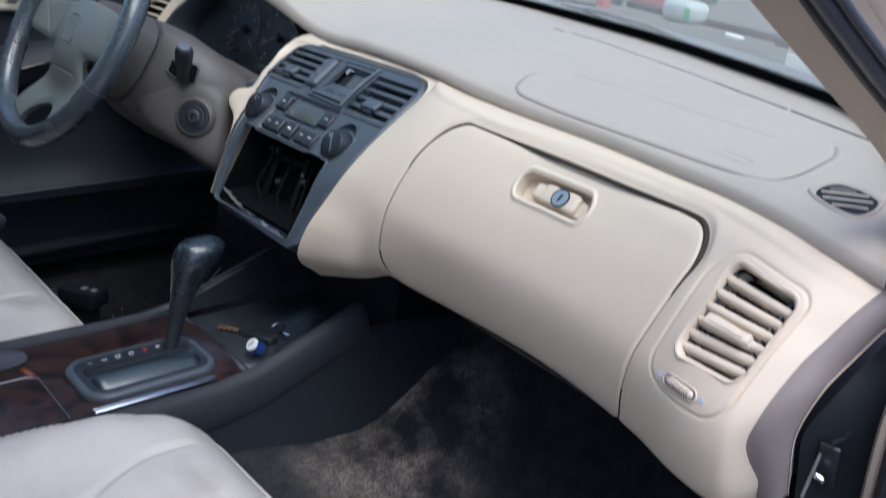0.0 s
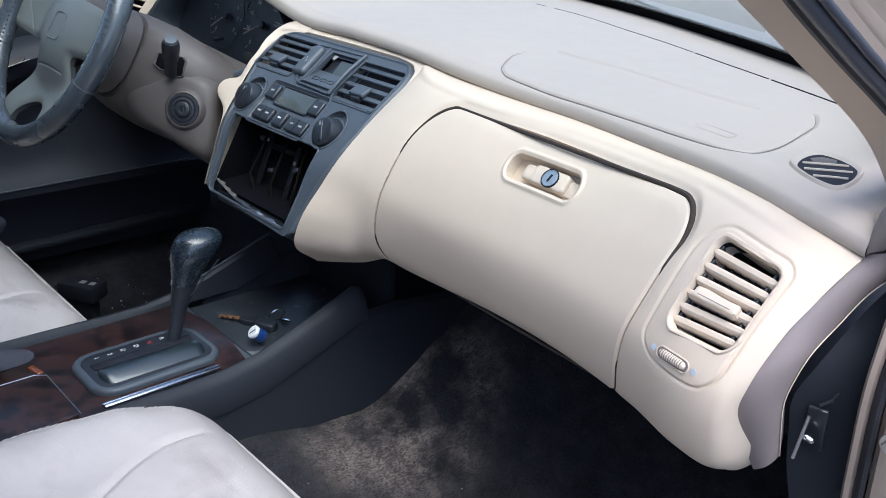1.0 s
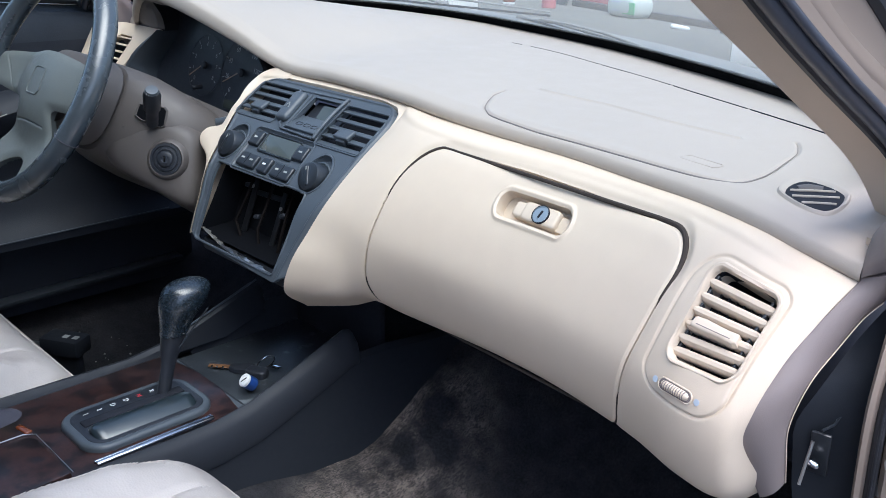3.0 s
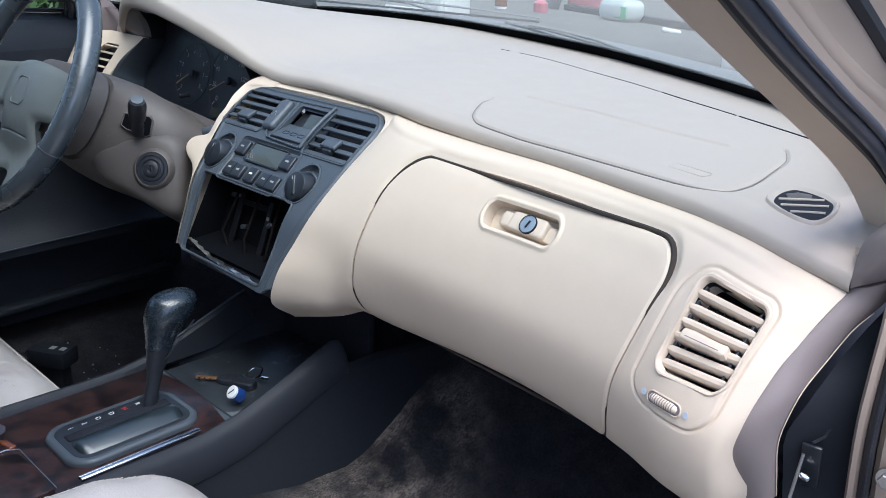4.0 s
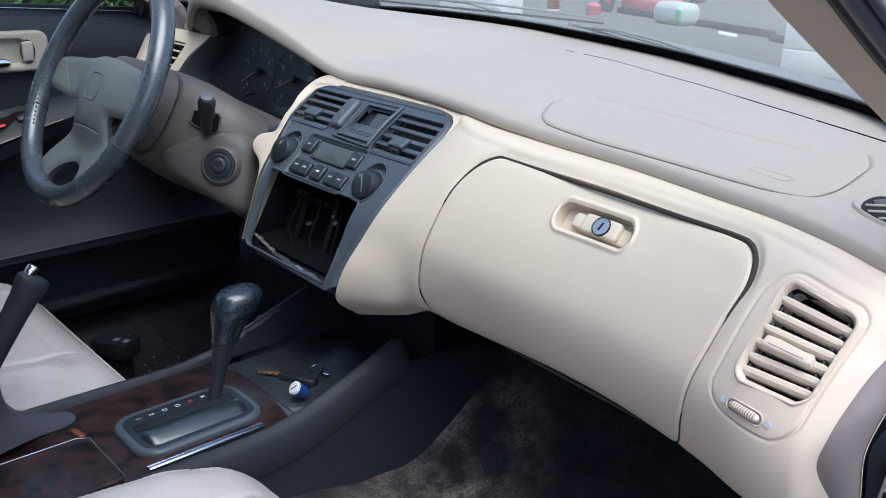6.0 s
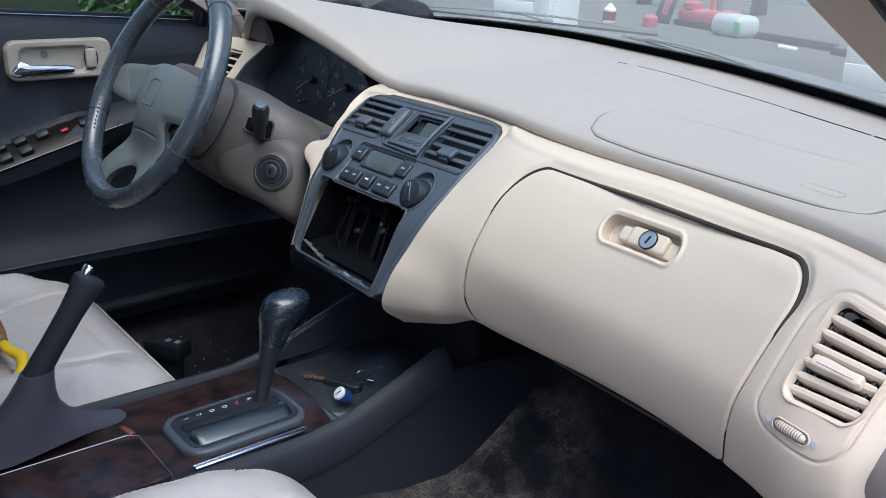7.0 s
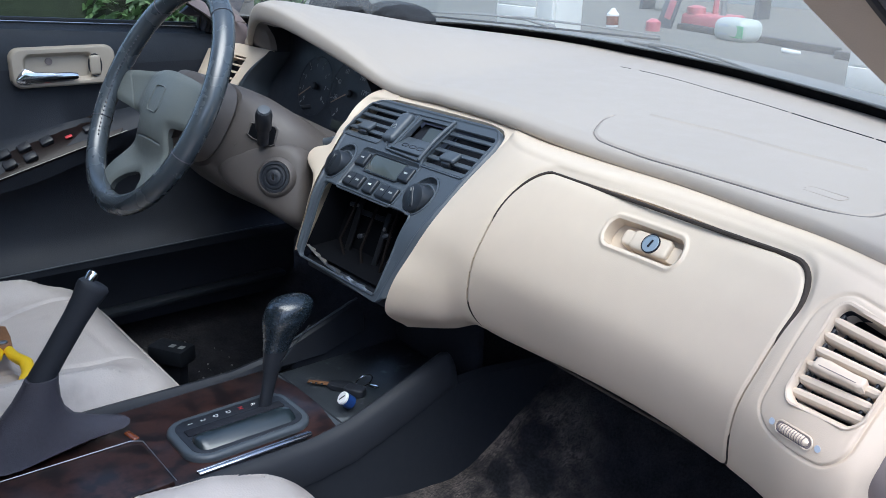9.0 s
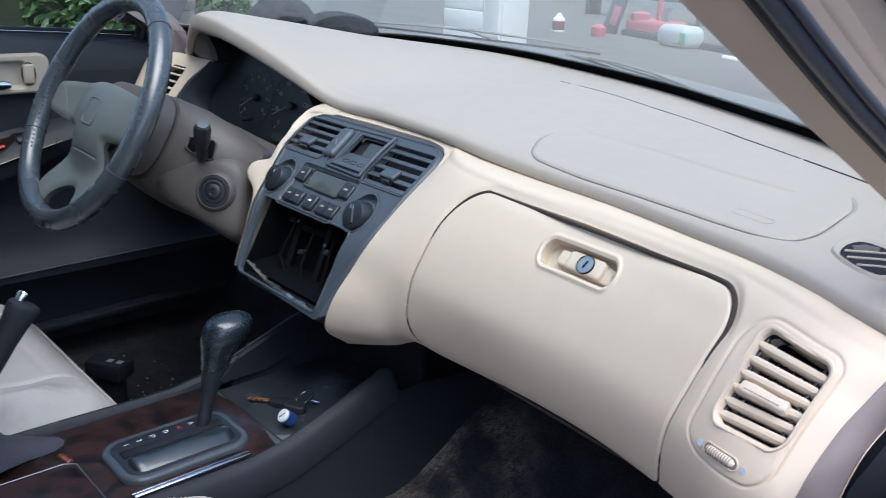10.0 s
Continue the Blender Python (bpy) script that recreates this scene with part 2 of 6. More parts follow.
# ---- building ----
def link(name, me, mat, parent, label=""):
    for p in me.polygons:
        p.use_smooth = True
    if len(me.polygons):
        me.set_sharp_from_angle(angle=radians(38))
    me.materials.append(mat)
    ob = new(name, me)
    if parent is not None:
        ob.parent = parent
        top = parent
        while top.parent:
            top = top.parent
        if parent is top:
            ob.matrix_parent_inverse = Matrix.Translation(-top.location)
    return tagged(ob, label)


def part(name, bm, mat, parent, label=""):
    """One mesh object, in the place's own metres, under a thing or under a part."""
    bmesh.ops.recalc_face_normals(bm, faces=bm.faces)
    me = bpy.data.meshes.new(name)
    bm.to_mesh(me)
    bm.free()
    return link(name, me, mat, parent, label)


def sheet_part(name, data, mat, parent, label=""):
    """The same, of (corners, faces)."""
    me = bpy.data.meshes.new(name)
    me.from_pydata([tuple(v) for v in data[0]], [], data[1])
    me.update()
    return link(name, me, mat, parent, label)


def thing(name, label, category, at, group="", kind=""):
    e = new(name)
    e.empty_display_size = 0.05
    e.location = at
    return tagged(e, label, category, group, kind)


def alone(name, bm, mat, label, category, kind="", group=""):
    return tagged(part(name, bm, mat, None), label, category, group, kind)


def rbox(size, m=Matrix(), r=0.004, seg=2):
    """A box with rounded edges."""
    bm = bmesh.new()
    bmesh.ops.create_cube(bm, size=1)
    for v in bm.verts:
        v.co = Vector((v.co.x * size[0], v.co.y * size[1], v.co.z * size[2]))
    if r > 0:
        bmesh.ops.bevel(bm, geom=bm.edges[:], offset=min(r, min(size) * 0.49), segments=seg, affect="EDGES", profile=0.5)
    bmesh.ops.transform(bm, matrix=m, verts=bm.verts)
    return bm


def prism(outline, depth, m=Matrix(), r=0.0, seg=2):
    """A flat outline in x and y, raised to the depth along z, with its upper rim rounded."""
    bm = bmesh.new()
    f = bm.faces.new([bm.verts.new((x, y, 0)) for x, y in outline])
    up = bmesh.ops.extrude_face_region(bm, geom=[f])
    top = [v for v in up["geom"] if isinstance(v, bmesh.types.BMVert)]
    for v in top:
        v.co.z += depth
    if r > 0:
        tf = [g for g in up["geom"] if isinstance(g, bmesh.types.BMFace)][0]
        bmesh.ops.bevel(bm, geom=tf.edges[:], offset=r, segments=seg, affect="EDGES", profile=0.5)
    bmesh.ops.transform(bm, matrix=m, verts=bm.verts)
    return bm


def rrect(w, h, r, n=6, cx=0.0, cy=0.0):
    pts = []
    for k, (sx, sy) in enumerate(((1, 1), (-1, 1), (-1, -1), (1, -1))):
        for i in range(n + 1):
            a = math.pi / 2 * (k + i / n)
            pts.append((cx + sx * (w / 2 - r) + r * math.cos(a), cy + sy * (h / 2 - r) + r * math.sin(a)))
    return pts


def lathe(profile, m=Matrix(), n=32):
    """A turned shape: (radius, height) pairs about z."""
    bm = bmesh.new()
    rings = [[bm.verts.new((r * math.cos(2 * math.pi * i / n), r * math.sin(2 * math.pi * i / n), z)) for i in range(n)] for r, z in profile]
    for a, b in zip(rings, rings[1:]):
        for i in range(n):
            bm.faces.new((a[i], a[(i + 1) % n], b[(i + 1) % n], b[i]))
    bm.faces.new(rings[0][::-1]), bm.faces.new(rings[-1])
    bmesh.ops.remove_doubles(bm, verts=bm.verts, dist=1e-6)
    bmesh.ops.transform(bm, matrix=m, verts=bm.verts)
    return bm


def tube(points, radius, n=12, closed=False, flat=1.0):
    """A bar along points; radius one number or one a point; flat squeezes it along its second side."""
    pts = [Vector(p) for p in points]
    rad = radius if hasattr(radius, "__len__") else [radius] * len(pts)
    bm, rings, side = bmesh.new(), [], None
    k = len(pts)
    for i, p in enumerate(pts):
        a, b = (pts[i - 1], pts[(i + 1) % k]) if closed else (pts[max(i - 1, 0)], pts[min(i + 1, k - 1)])
        d = (b - a).normalized()
        if side is None:
            side = d.cross(Vector((0, 0, 1)) if abs(d.z) < 0.9 else Vector((0, 1, 0))).normalized()
        side = (side - d * side.dot(d)).normalized()
        up = d.cross(side)
        rings.append([bm.verts.new(p + rad[i] * (side * math.cos(2 * math.pi * j / n) + up * flat * math.sin(2 * math.pi * j / n))) for j in range(n)])
    pairs = list(zip(rings, rings[1:])) + ([(rings[-1], rings[0])] if closed else [])
    for a, b in pairs:
        for j in range(n):
            bm.faces.new((a[j], a[(j + 1) % n], b[(j + 1) % n], b[j]))
    if not closed:
        bm.faces.new(rings[0][::-1]), bm.faces.new(rings[-1])
    return bm


def loft(rings, close_u=True, caps=True):
    """A skin over rings of equal count."""
    bm = bmesh.new()
    vs = [[bm.verts.new(p) for p in ring] for ring in rings]
    n = len(vs[0])
    for a, b in zip(vs, vs[1:]):
        for j in range(n if close_u else n - 1):
            bm.faces.new((a[j], a[(j + 1) % n], b[(j + 1) % n], b[j]))
    if caps and close_u:
        bm.faces.new(vs[0][::-1]), bm.faces.new(vs[-1])
    return bm


def curve_points(ctrl, n=26):
    ts = np.linspace(0, 1, len(ctrl))
    return [Vector(a) for a in crom(ts, np.array([list(c) for c in ctrl], float), np.linspace(0, 1, n))]


def rails(lines, close=True):
    """A moulding skinned over lines that run along it."""
    n = len(lines[0])
    return loft([[ln[i] for ln in lines] for i in range(n)], close, close)


def between(a, b, f, out=(0, 0, 0)):
    return [p.lerp(q, f) + Vector(out) for p, q in zip(a, b)]


def joined(*bms):
    out = bmesh.new()
    for b in bms:
        me = bpy.data.meshes.new("tmp")
        b.to_mesh(me)
        b.free()
        out.from_mesh(me)
        bpy.data.meshes.remove(me)
    return out


def smoothstep(a, b, x):
    t = np.clip((x - a) / (b - a), 0, 1)
    return t * t * (3 - 2 * t)


def sd_rrect(x, y, cx, cy, hw, hh, r):
    """Signed distance to a rounded rectangle; r one radius, or four: top left, top right, bottom right, bottom left (y down)."""
    dx, dy = x - cx, y - cy
    if hasattr(r, "__len__"):
        r = np.where(dx < 0, np.where(dy < 0, r[0], r[3]), np.where(dy < 0, r[1], r[2]))
    qx, qy = np.abs(dx) - hw + r, np.abs(dy) - hh + r
    return np.hypot(np.maximum(qx, 0), np.maximum(qy, 0)) + np.minimum(np.maximum(qx, qy), 0) - r


def normals(P):
    du, dv = np.gradient(P, axis=0), np.gradient(P, axis=1)
    n = np.cross(du, dv)
    return n / np.maximum(np.linalg.norm(n, axis=2, keepdims=True), 1e-9)


def sheet(A, B, fn, holes=(), cell=0.003, thick=0.004, relief=None, flip=False, rim=True):
    """A moulded sheet over a grid of two coordinates, with clean-edged holes given by signed distances; its rims turn inwards by thick."""
    A, B = A.copy(), B.copy()
    N = normals(fn(A, B)) * (-1 if flip else 1)
    for h in holes:
        for _ in range(2):
            d = h(A, B)
            e = 1e-4
            gx, gy = (h(A + e, B) - d) / e, (h(A, B + e) - d) / e
            near = (np.abs(d) < 0.62 * cell)
            A, B = np.where(near, A - d * gx, A), np.where(near, B - d * gy, B)
    P = fn(A, B)
    if relief is not None:
        P = P + N * relief(A, B)[..., None]
    n, m = A.shape
    keep = np.ones((n - 1, m - 1), bool)
    ca, cb = (A[:-1, :-1] + A[1:, 1:] + A[:-1, 1:] + A[1:, :-1]) / 4, (B[:-1, :-1] + B[1:, 1:] + B[:-1, 1:] + B[1:, :-1]) / 4
    for h in holes:
        keep &= h(ca, cb) > 0
    idx = np.arange(n * m).reshape(n, m)
    verts, faces, edges = [tuple(p) for p in P.reshape(-1, 3)], [], {}
    Nf = N.reshape(-1, 3)
    for i, j in zip(*np.nonzero(keep)):
        q = (idx[i, j], idx[i + 1, j], idx[i + 1, j + 1], idx[i, j + 1])
        q = q[::-1] if flip else q
        faces.append(tuple(int(k) for k in q))
        for a, b in zip(q, q[1:] + q[:1]):
            edges[(a, b)] = True
    if rim:
        low = {}
        for a, b in list(edges):
            if (b, a) not in edges:
                for k in (a, b):
                    if k not in low:
                        low[k] = len(verts)
                        verts.append(tuple(P.reshape(-1, 3)[k] - Nf[k] * thick))
                faces.append((int(b), int(a), low[a], low[b]))
    return verts, faces


def rows_grid(lo, hi, left, right, n, m, power=1.0):
    """A grid whose rows run from left(v) to right(v)."""
    t = np.linspace(0, 1, m)
    t = (1 - np.cos(np.pi * t)) / 2 * power + t * (1 - power)
    v = lo + (hi - lo) * t
    w = np.linspace(0, 1, n)[:, None]
    return left(v)[None] + (right(v) - left(v))[None] * w, np.broadcast_to(v, (n, m)).copy()


def text_part(word, size, m, mat, parent, name="mark"):
    cu = bpy.data.curves.new("txt", "FONT")
    cu.body, cu.size, cu.align_x, cu.align_y, cu.extrude = word, size, "CENTER", "CENTER", 0.0001
    ob = new("txt", cu)
    me = bpy.data.meshes.new_from_object(ob.evaluated_get(bpy.context.evaluated_depsgraph_get()))
    bpy.data.objects.remove(ob)
    bpy.data.curves.remove(cu)
    me.transform(m)
    return link(name, me, mat, parent)


# ---- the dashboard's skin ----
def crom(xs, ys, x):
    """Smooth curve through (xs, ys), shape kept (monotone cubic)."""
    xs = np.asarray(xs, float); ys = np.asarray(ys, float); x = np.clip(x, xs[0], xs[-1])
    h = np.diff(xs); d = np.diff(ys, axis=0) / h.reshape((-1,) + (1,) * (ys.ndim - 1))
    m = np.empty_like(ys); m[0], m[-1] = d[0], d[-1]
    w = (h[:-1] / (h[:-1] + h[1:])).reshape((-1,) + (1,) * (ys.ndim - 1))
    m[1:-1] = d[:-1] * (1 - w) + d[1:] * w
    i = np.clip(np.searchsorted(xs, x, side="right") - 1, 0, len(xs) - 2)
    sh = np.shape(x) + (1,) * (ys.ndim - 1)
    t = ((x - xs[i]) / h[i]).reshape(sh); hh = h[i].reshape(sh)
    return ((2*t**3 - 3*t**2 + 1) * ys[i] + (t**3 - 2*t**2 + t) * hh * m[i] + (3*t**2 - 2*t**3) * ys[i+1] + (t**3 - t**2) * hh * m[i+1])
BASE = np.array([(.098,.866),(.060,.8675),(.040,.860),(.004,.825),(-.0233,.7804),(-.0340,.742),(-.0280,.7080),(-.0140,.6765),(.025,.655)])
LEFT = np.array([(.108,.874),(.095,.873),(.082,.863),(.023,.82),(-.02,.778),(-.042,.738),(-.061,.700),(-.064,.664),(-.03,.632)])
EX = np.array([.717,.716,.711,.7015,.694,.6858,.682,.687,.692])
END = np.array([(.016,.859),(-.002,.8547),(-.018,.8433),(-.037,.8194),(-.054,.798),(-.073,.7607),(-.072,.734),(-.052,.7035),(-.027,.681)])
LX = np.array([.1435,.1435,.1435,.1413,.1345,.1215,.1105,.1005,.1005])
def st(x, prof): 
    return np.column_stack([np.full(9, x) if np.isscalar(x) else x, prof])
STX = [0,.2,.35,.5,1,1.35,1.6,1.8,2.0,2.2]
def mixp(a,b,w): return a*(1-w)+b*w
def shift(b, dz=0): return BASE + np.array([b, dz])
LOW = np.array([(0, 0)] * 7 + [(0, -.010), (0, -.016)])
ST = np.array([st(LX, LEFT), st(.165, mixp(LEFT,BASE,.38) - .5 * LOW), st(.2, mixp(LEFT,BASE,.72) - .75 * LOW), st(.26, mixp(LEFT,BASE,.95)), st(.41, BASE), st(.5, shift(-.010)),
   st(.575, shift(-.028)), st(.63, shift(-.050,-.002) - .3 * LOW), st(.668, mixp(shift(-.060,-.004),END,.3) + .15 * LOW), st(EX, END)])
SK = np.array([0,.15,.4,1,1.7,2.4,2.9,3.35,4.])/4
def face(u, s):
    """Point of the lower dash: u 0..2.2 from the middle to the door, s 0..1 from the seam down."""
    u=np.asarray(u,float); s=np.asarray(s,float)
    P = crom(STX, ST, u.ravel())           # n,9,3
    out=np.empty((u.size,3))
    # interpolate along s per point
    h=np.diff(SK); d=np.diff(P,axis=1)/h[None,:,None]
    m=np.empty_like(P); m[:,0],m[:,-1]=d[:,0],d[:,-1]
    w=(h[:-1]/(h[:-1]+h[1:]))[None,:,None]; m[:,1:-1]=d[:,:-1]*(1-w)+d[:,1:]*w
    ss=np.clip(s.ravel(),0,1); i=np.clip(np.searchsorted(SK,ss,side="right")-1,0,7); r=np.arange(u.size)
    t=((ss-SK[i])/h[i])[:,None]; hh=h[i][:,None]
    out=(2*t**3-3*t**2+1)*P[r,i]+(t**3-2*t**2+t)*hh*m[r,i]+(3*t**2-2*t**3)*P[r,i+1]+(t**3-t**2)*hh*m[r,i+1]
    return out.reshape(u.shape+(3,))


LEN = 0.24


def face_at(x, l):
    """Point of the lower dash by its x and the way l down from the seam."""
    x, s = np.asarray(x, float), np.clip(np.asarray(l, float) / LEN, 0, 1)
    u = np.interp(x, [.139, .165, .2, .26, .41, .5, .575, .63, .668, .70], STX)
    for _ in range(6):
        p = face(u, s)
        e = face(np.clip(u + 0.01, 0, 2.2), s)
        slope = np.maximum((e[..., 0] - p[..., 0]) / 0.01, 0.03)
        u = np.clip(u + (x - p[..., 0]) / slope * 0.9, 0, 2.2)
    return face(u, s)


def frame_on(x, l):
    """A pose on the lower dash: x along it to the right, y up it, z out of it."""
    p, px, pl = (Vector(face_at(np.array(a), np.array(b))) for a, b in ((x, l), (x + 0.004, l), (x, l + 0.004)))
    ex = (px - p).normalized()
    ey = (p - pl).normalized()
    ez = ex.cross(ey).normalized()
    ey = ez.cross(ex)
    return Matrix(((ex.x, ey.x, ez.x, p.x), (ex.y, ey.y, ez.y, p.y), (ex.z, ey.z, ez.z, p.z), (0, 0, 0, 1)))


dash = thing("dashboard", "two-tone beige and taupe moulded car dashboard with worn trim", "dashboard", (0, 0.1, 0.7))
GB = (0.4025, 0.127, 0.184, 0.0935, (0.046, 0.030, 0.032, 0.055))      # glovebox door: middle, half sizes, corner radii
VENT = (0.6435, 0.0728, 0.0292, 0.0318, 0.0085)
VENT_LEAN = 0.15


def gb_rise(x, l):
    """The door's upper edge climbs towards the middle of the car."""
    return 0.0045 * smoothstep(0.5, 0.26, x) * smoothstep(0.10, 0.045, l)


def gb_sd(x, l):
    """Signed distance to the glovebox door, whose side edges lean."""
    return sd_rrect(x + 0.21 * (l - 0.05) * smoothstep(0.3, 0.56, x) - 0.09 * (0.15 - l) * smoothstep(0.32, 0.25, x), l + gb_rise(x, l), *GB)


def gb_gap(x, l):
    """Width of the gap round the glovebox door: it opens towards the door-side upper corner."""
    return 0.0020 + 0.0003 * smoothstep(0.21, 0.27, x) * smoothstep(0.06, 0.04, l) + 0.0016 * smoothstep(0.48, 0.57, x) * smoothstep(0.095, 0.045, l)


def vent_sd(x, l):
    return sd_rrect(x + VENT_LEAN * (l - VENT[1]), l, *VENT)


def lower_panel():
    u, s = np.meshgrid(np.concatenate([np.linspace(0, 1.3, 330)[:-1], np.linspace(1.3, 2.2, 330)]), np.concatenate([np.linspace(0, .66, 300)[:-1], np.linspace(.66, 1, 70)]), indexing="ij")
    P = face(u, s)
    gap = lambda x, l: gb_sd(x, l) - gb_gap(x, l)

    def relief(x, l):
        d = sd_rrect(x + 0.17 * (l - 0.0855), l, 0.6356, 0.0862, 0.0400, 0.0522, (0.026, 0.013, 0.020, 0.022))
        brow = (0.0008 + 0.0024 * smoothstep(0.075, 0.04, l)) * (1 - smoothstep(0, 0.010, gap(x, l))) ** 2
        crest = np.exp(-((d + 0.0040) / 0.0028) ** 2) * np.clip(smoothstep(0.080, 0.050, l) + smoothstep(0.652, 0.670, x), 0, 1)
        return -0.0017 * np.exp(-(d / 0.0014) ** 2) + 0.0004 * smoothstep(0.0, -0.003, d) + 0.0007 * crest * smoothstep(0.002, 0.006, vent_sd(x, l)) - brow
    data = sheet(P[..., 0], s * LEN, face_at, (gap, vent_sd), 0.0010, 0.022, relief, flip=True)
    return sheet_part("lower_panel", data, BEIGE, dash, "cream beige moulded lower dash panel")


lower_panel()


def glovebox():
    cx, cl, hw, hh, rr = GB

    def side(sign):
        def f(l):
            r = np.where(l < cl, rr[0] if sign < 0 else rr[1], rr[3] if sign < 0 else rr[2])
            over = np.maximum(np.abs(l - cl) - (hh - r), 0)
            lean = -0.21 * (l - 0.05) if sign > 0 else 0.09 * (0.15 - l)
            return cx + sign * (hw - r + np.sqrt(np.maximum(r * r - over * over, 0))) + lean
        return f
    A, B = rows_grid(cl - hh, cl + hh, side(-1), side(1), 400, 230, 0.6)
    B = B - gb_rise(A, B)
    rec = lambda x, l: sd_rrect(x, l, 0.4145, 0.0588, 0.0448, 0.0104, 0.0095)

    def relief(x, l):
        edge = -gb_sd(x, l)
        lip = np.exp(-((rec(x, l) - 0.0024) / 0.0017) ** 2) * 0.0020
        return 0.0004 - 0.0017 * (1 - smoothstep(0, 0.0034, edge)) ** 2 - 0.0010 * smoothstep(0.010, 0.0, edge) * smoothstep(0.06, 0.04, l) + lip
    data = sheet(A, B, face_at, (rec,), 0.0011, 0.016, relief, flip=True)
    ring, rad = [], []
    for x, l in rrect(2 * hw, 2 * hh, 0.045, 24, cx, cl):
        d = float(gb_sd(np.array(x), np.array(l)))
        g = float(gb_gap(x, l))
        for _ in range(6):
            e = 1e-4
            gx, gl = (float(gb_sd(np.array(x + e), np.array(l))) - d) / e, (float(gb_sd(np.array(x), np.array(l + e))) - d) / e
            x, l = x - (d - g / 2) * gx, l - (d - g / 2) * gl
            d = float(gb_sd(np.array(x), np.array(l)))
        ring.append(frame_on(x, l) @ Vector((0, 0, -0.0012 - 0.4 * g)))
        rad.append(float(gb_gap(x, l)) * 0.5 + 0.0006)
    # dark tube laid in the gap; it stands in for the shade there
    part("gap_shade_strip", tube(ring, rad, 8, closed=True), GAP_SHADE, dash, "dark strip standing in for the shade in the glovebox gap")
    door = sheet_part("glovebox_door", data, BEIGE, dash, "closed cream glovebox door")
    m = frame_on(0.4145, 0.0583)
    part("latch_recess", prism(rrect(0.096, 0.029, 0.010), 0.003, m @ pose(0, 0, -0.0165)), BEIGE, door)
    m = frame_on(0.4185, 0.0583)
    part("latch_paddle", prism(rrect(0.044, 0.0195, 0.0045), 0.0135, m @ pose(0.0025, 0, -0.0145), 0.0028, 3), BEIGE, door, "cream latch paddle")
    part("latch_grip", prism(rrect(0.020, 0.0165, 0.0045), 0.0115, m @ pose(-0.0225, -0.0005, -0.0145), 0.0030, 3), BEIGE, door)
    part("latch_step", rbox((0.012, 0.017, 0.008), m @ pose(0.0265, -0.001, -0.0115, 0, 12, 0), 0.002), BEIGE, door)
    key = m @ pose(0.0045, 0, -0.0012)
    lock = part("lock", lathe([(0.0089, 0), (0.0089, 0.0014), (0.0080, 0.0018), (0.0080, 0.0012), (0.0, 0.0012)], key, 32), LOCKFACE, door, "blue-grey key cylinder")
    part("lock_ring", lathe([(0.0097, 0), (0.0097, 0.0016), (0.0089, 0.0020), (0.0087, 0.0004)], key, 32), VOID, lock)
    part("key_slot", rbox((0.0018, 0.008, 0.0012), key @ pose(0, 0, 0.0017, 0, 0, -12), 0.0003), VOID, lock)
    return door


glovebox()


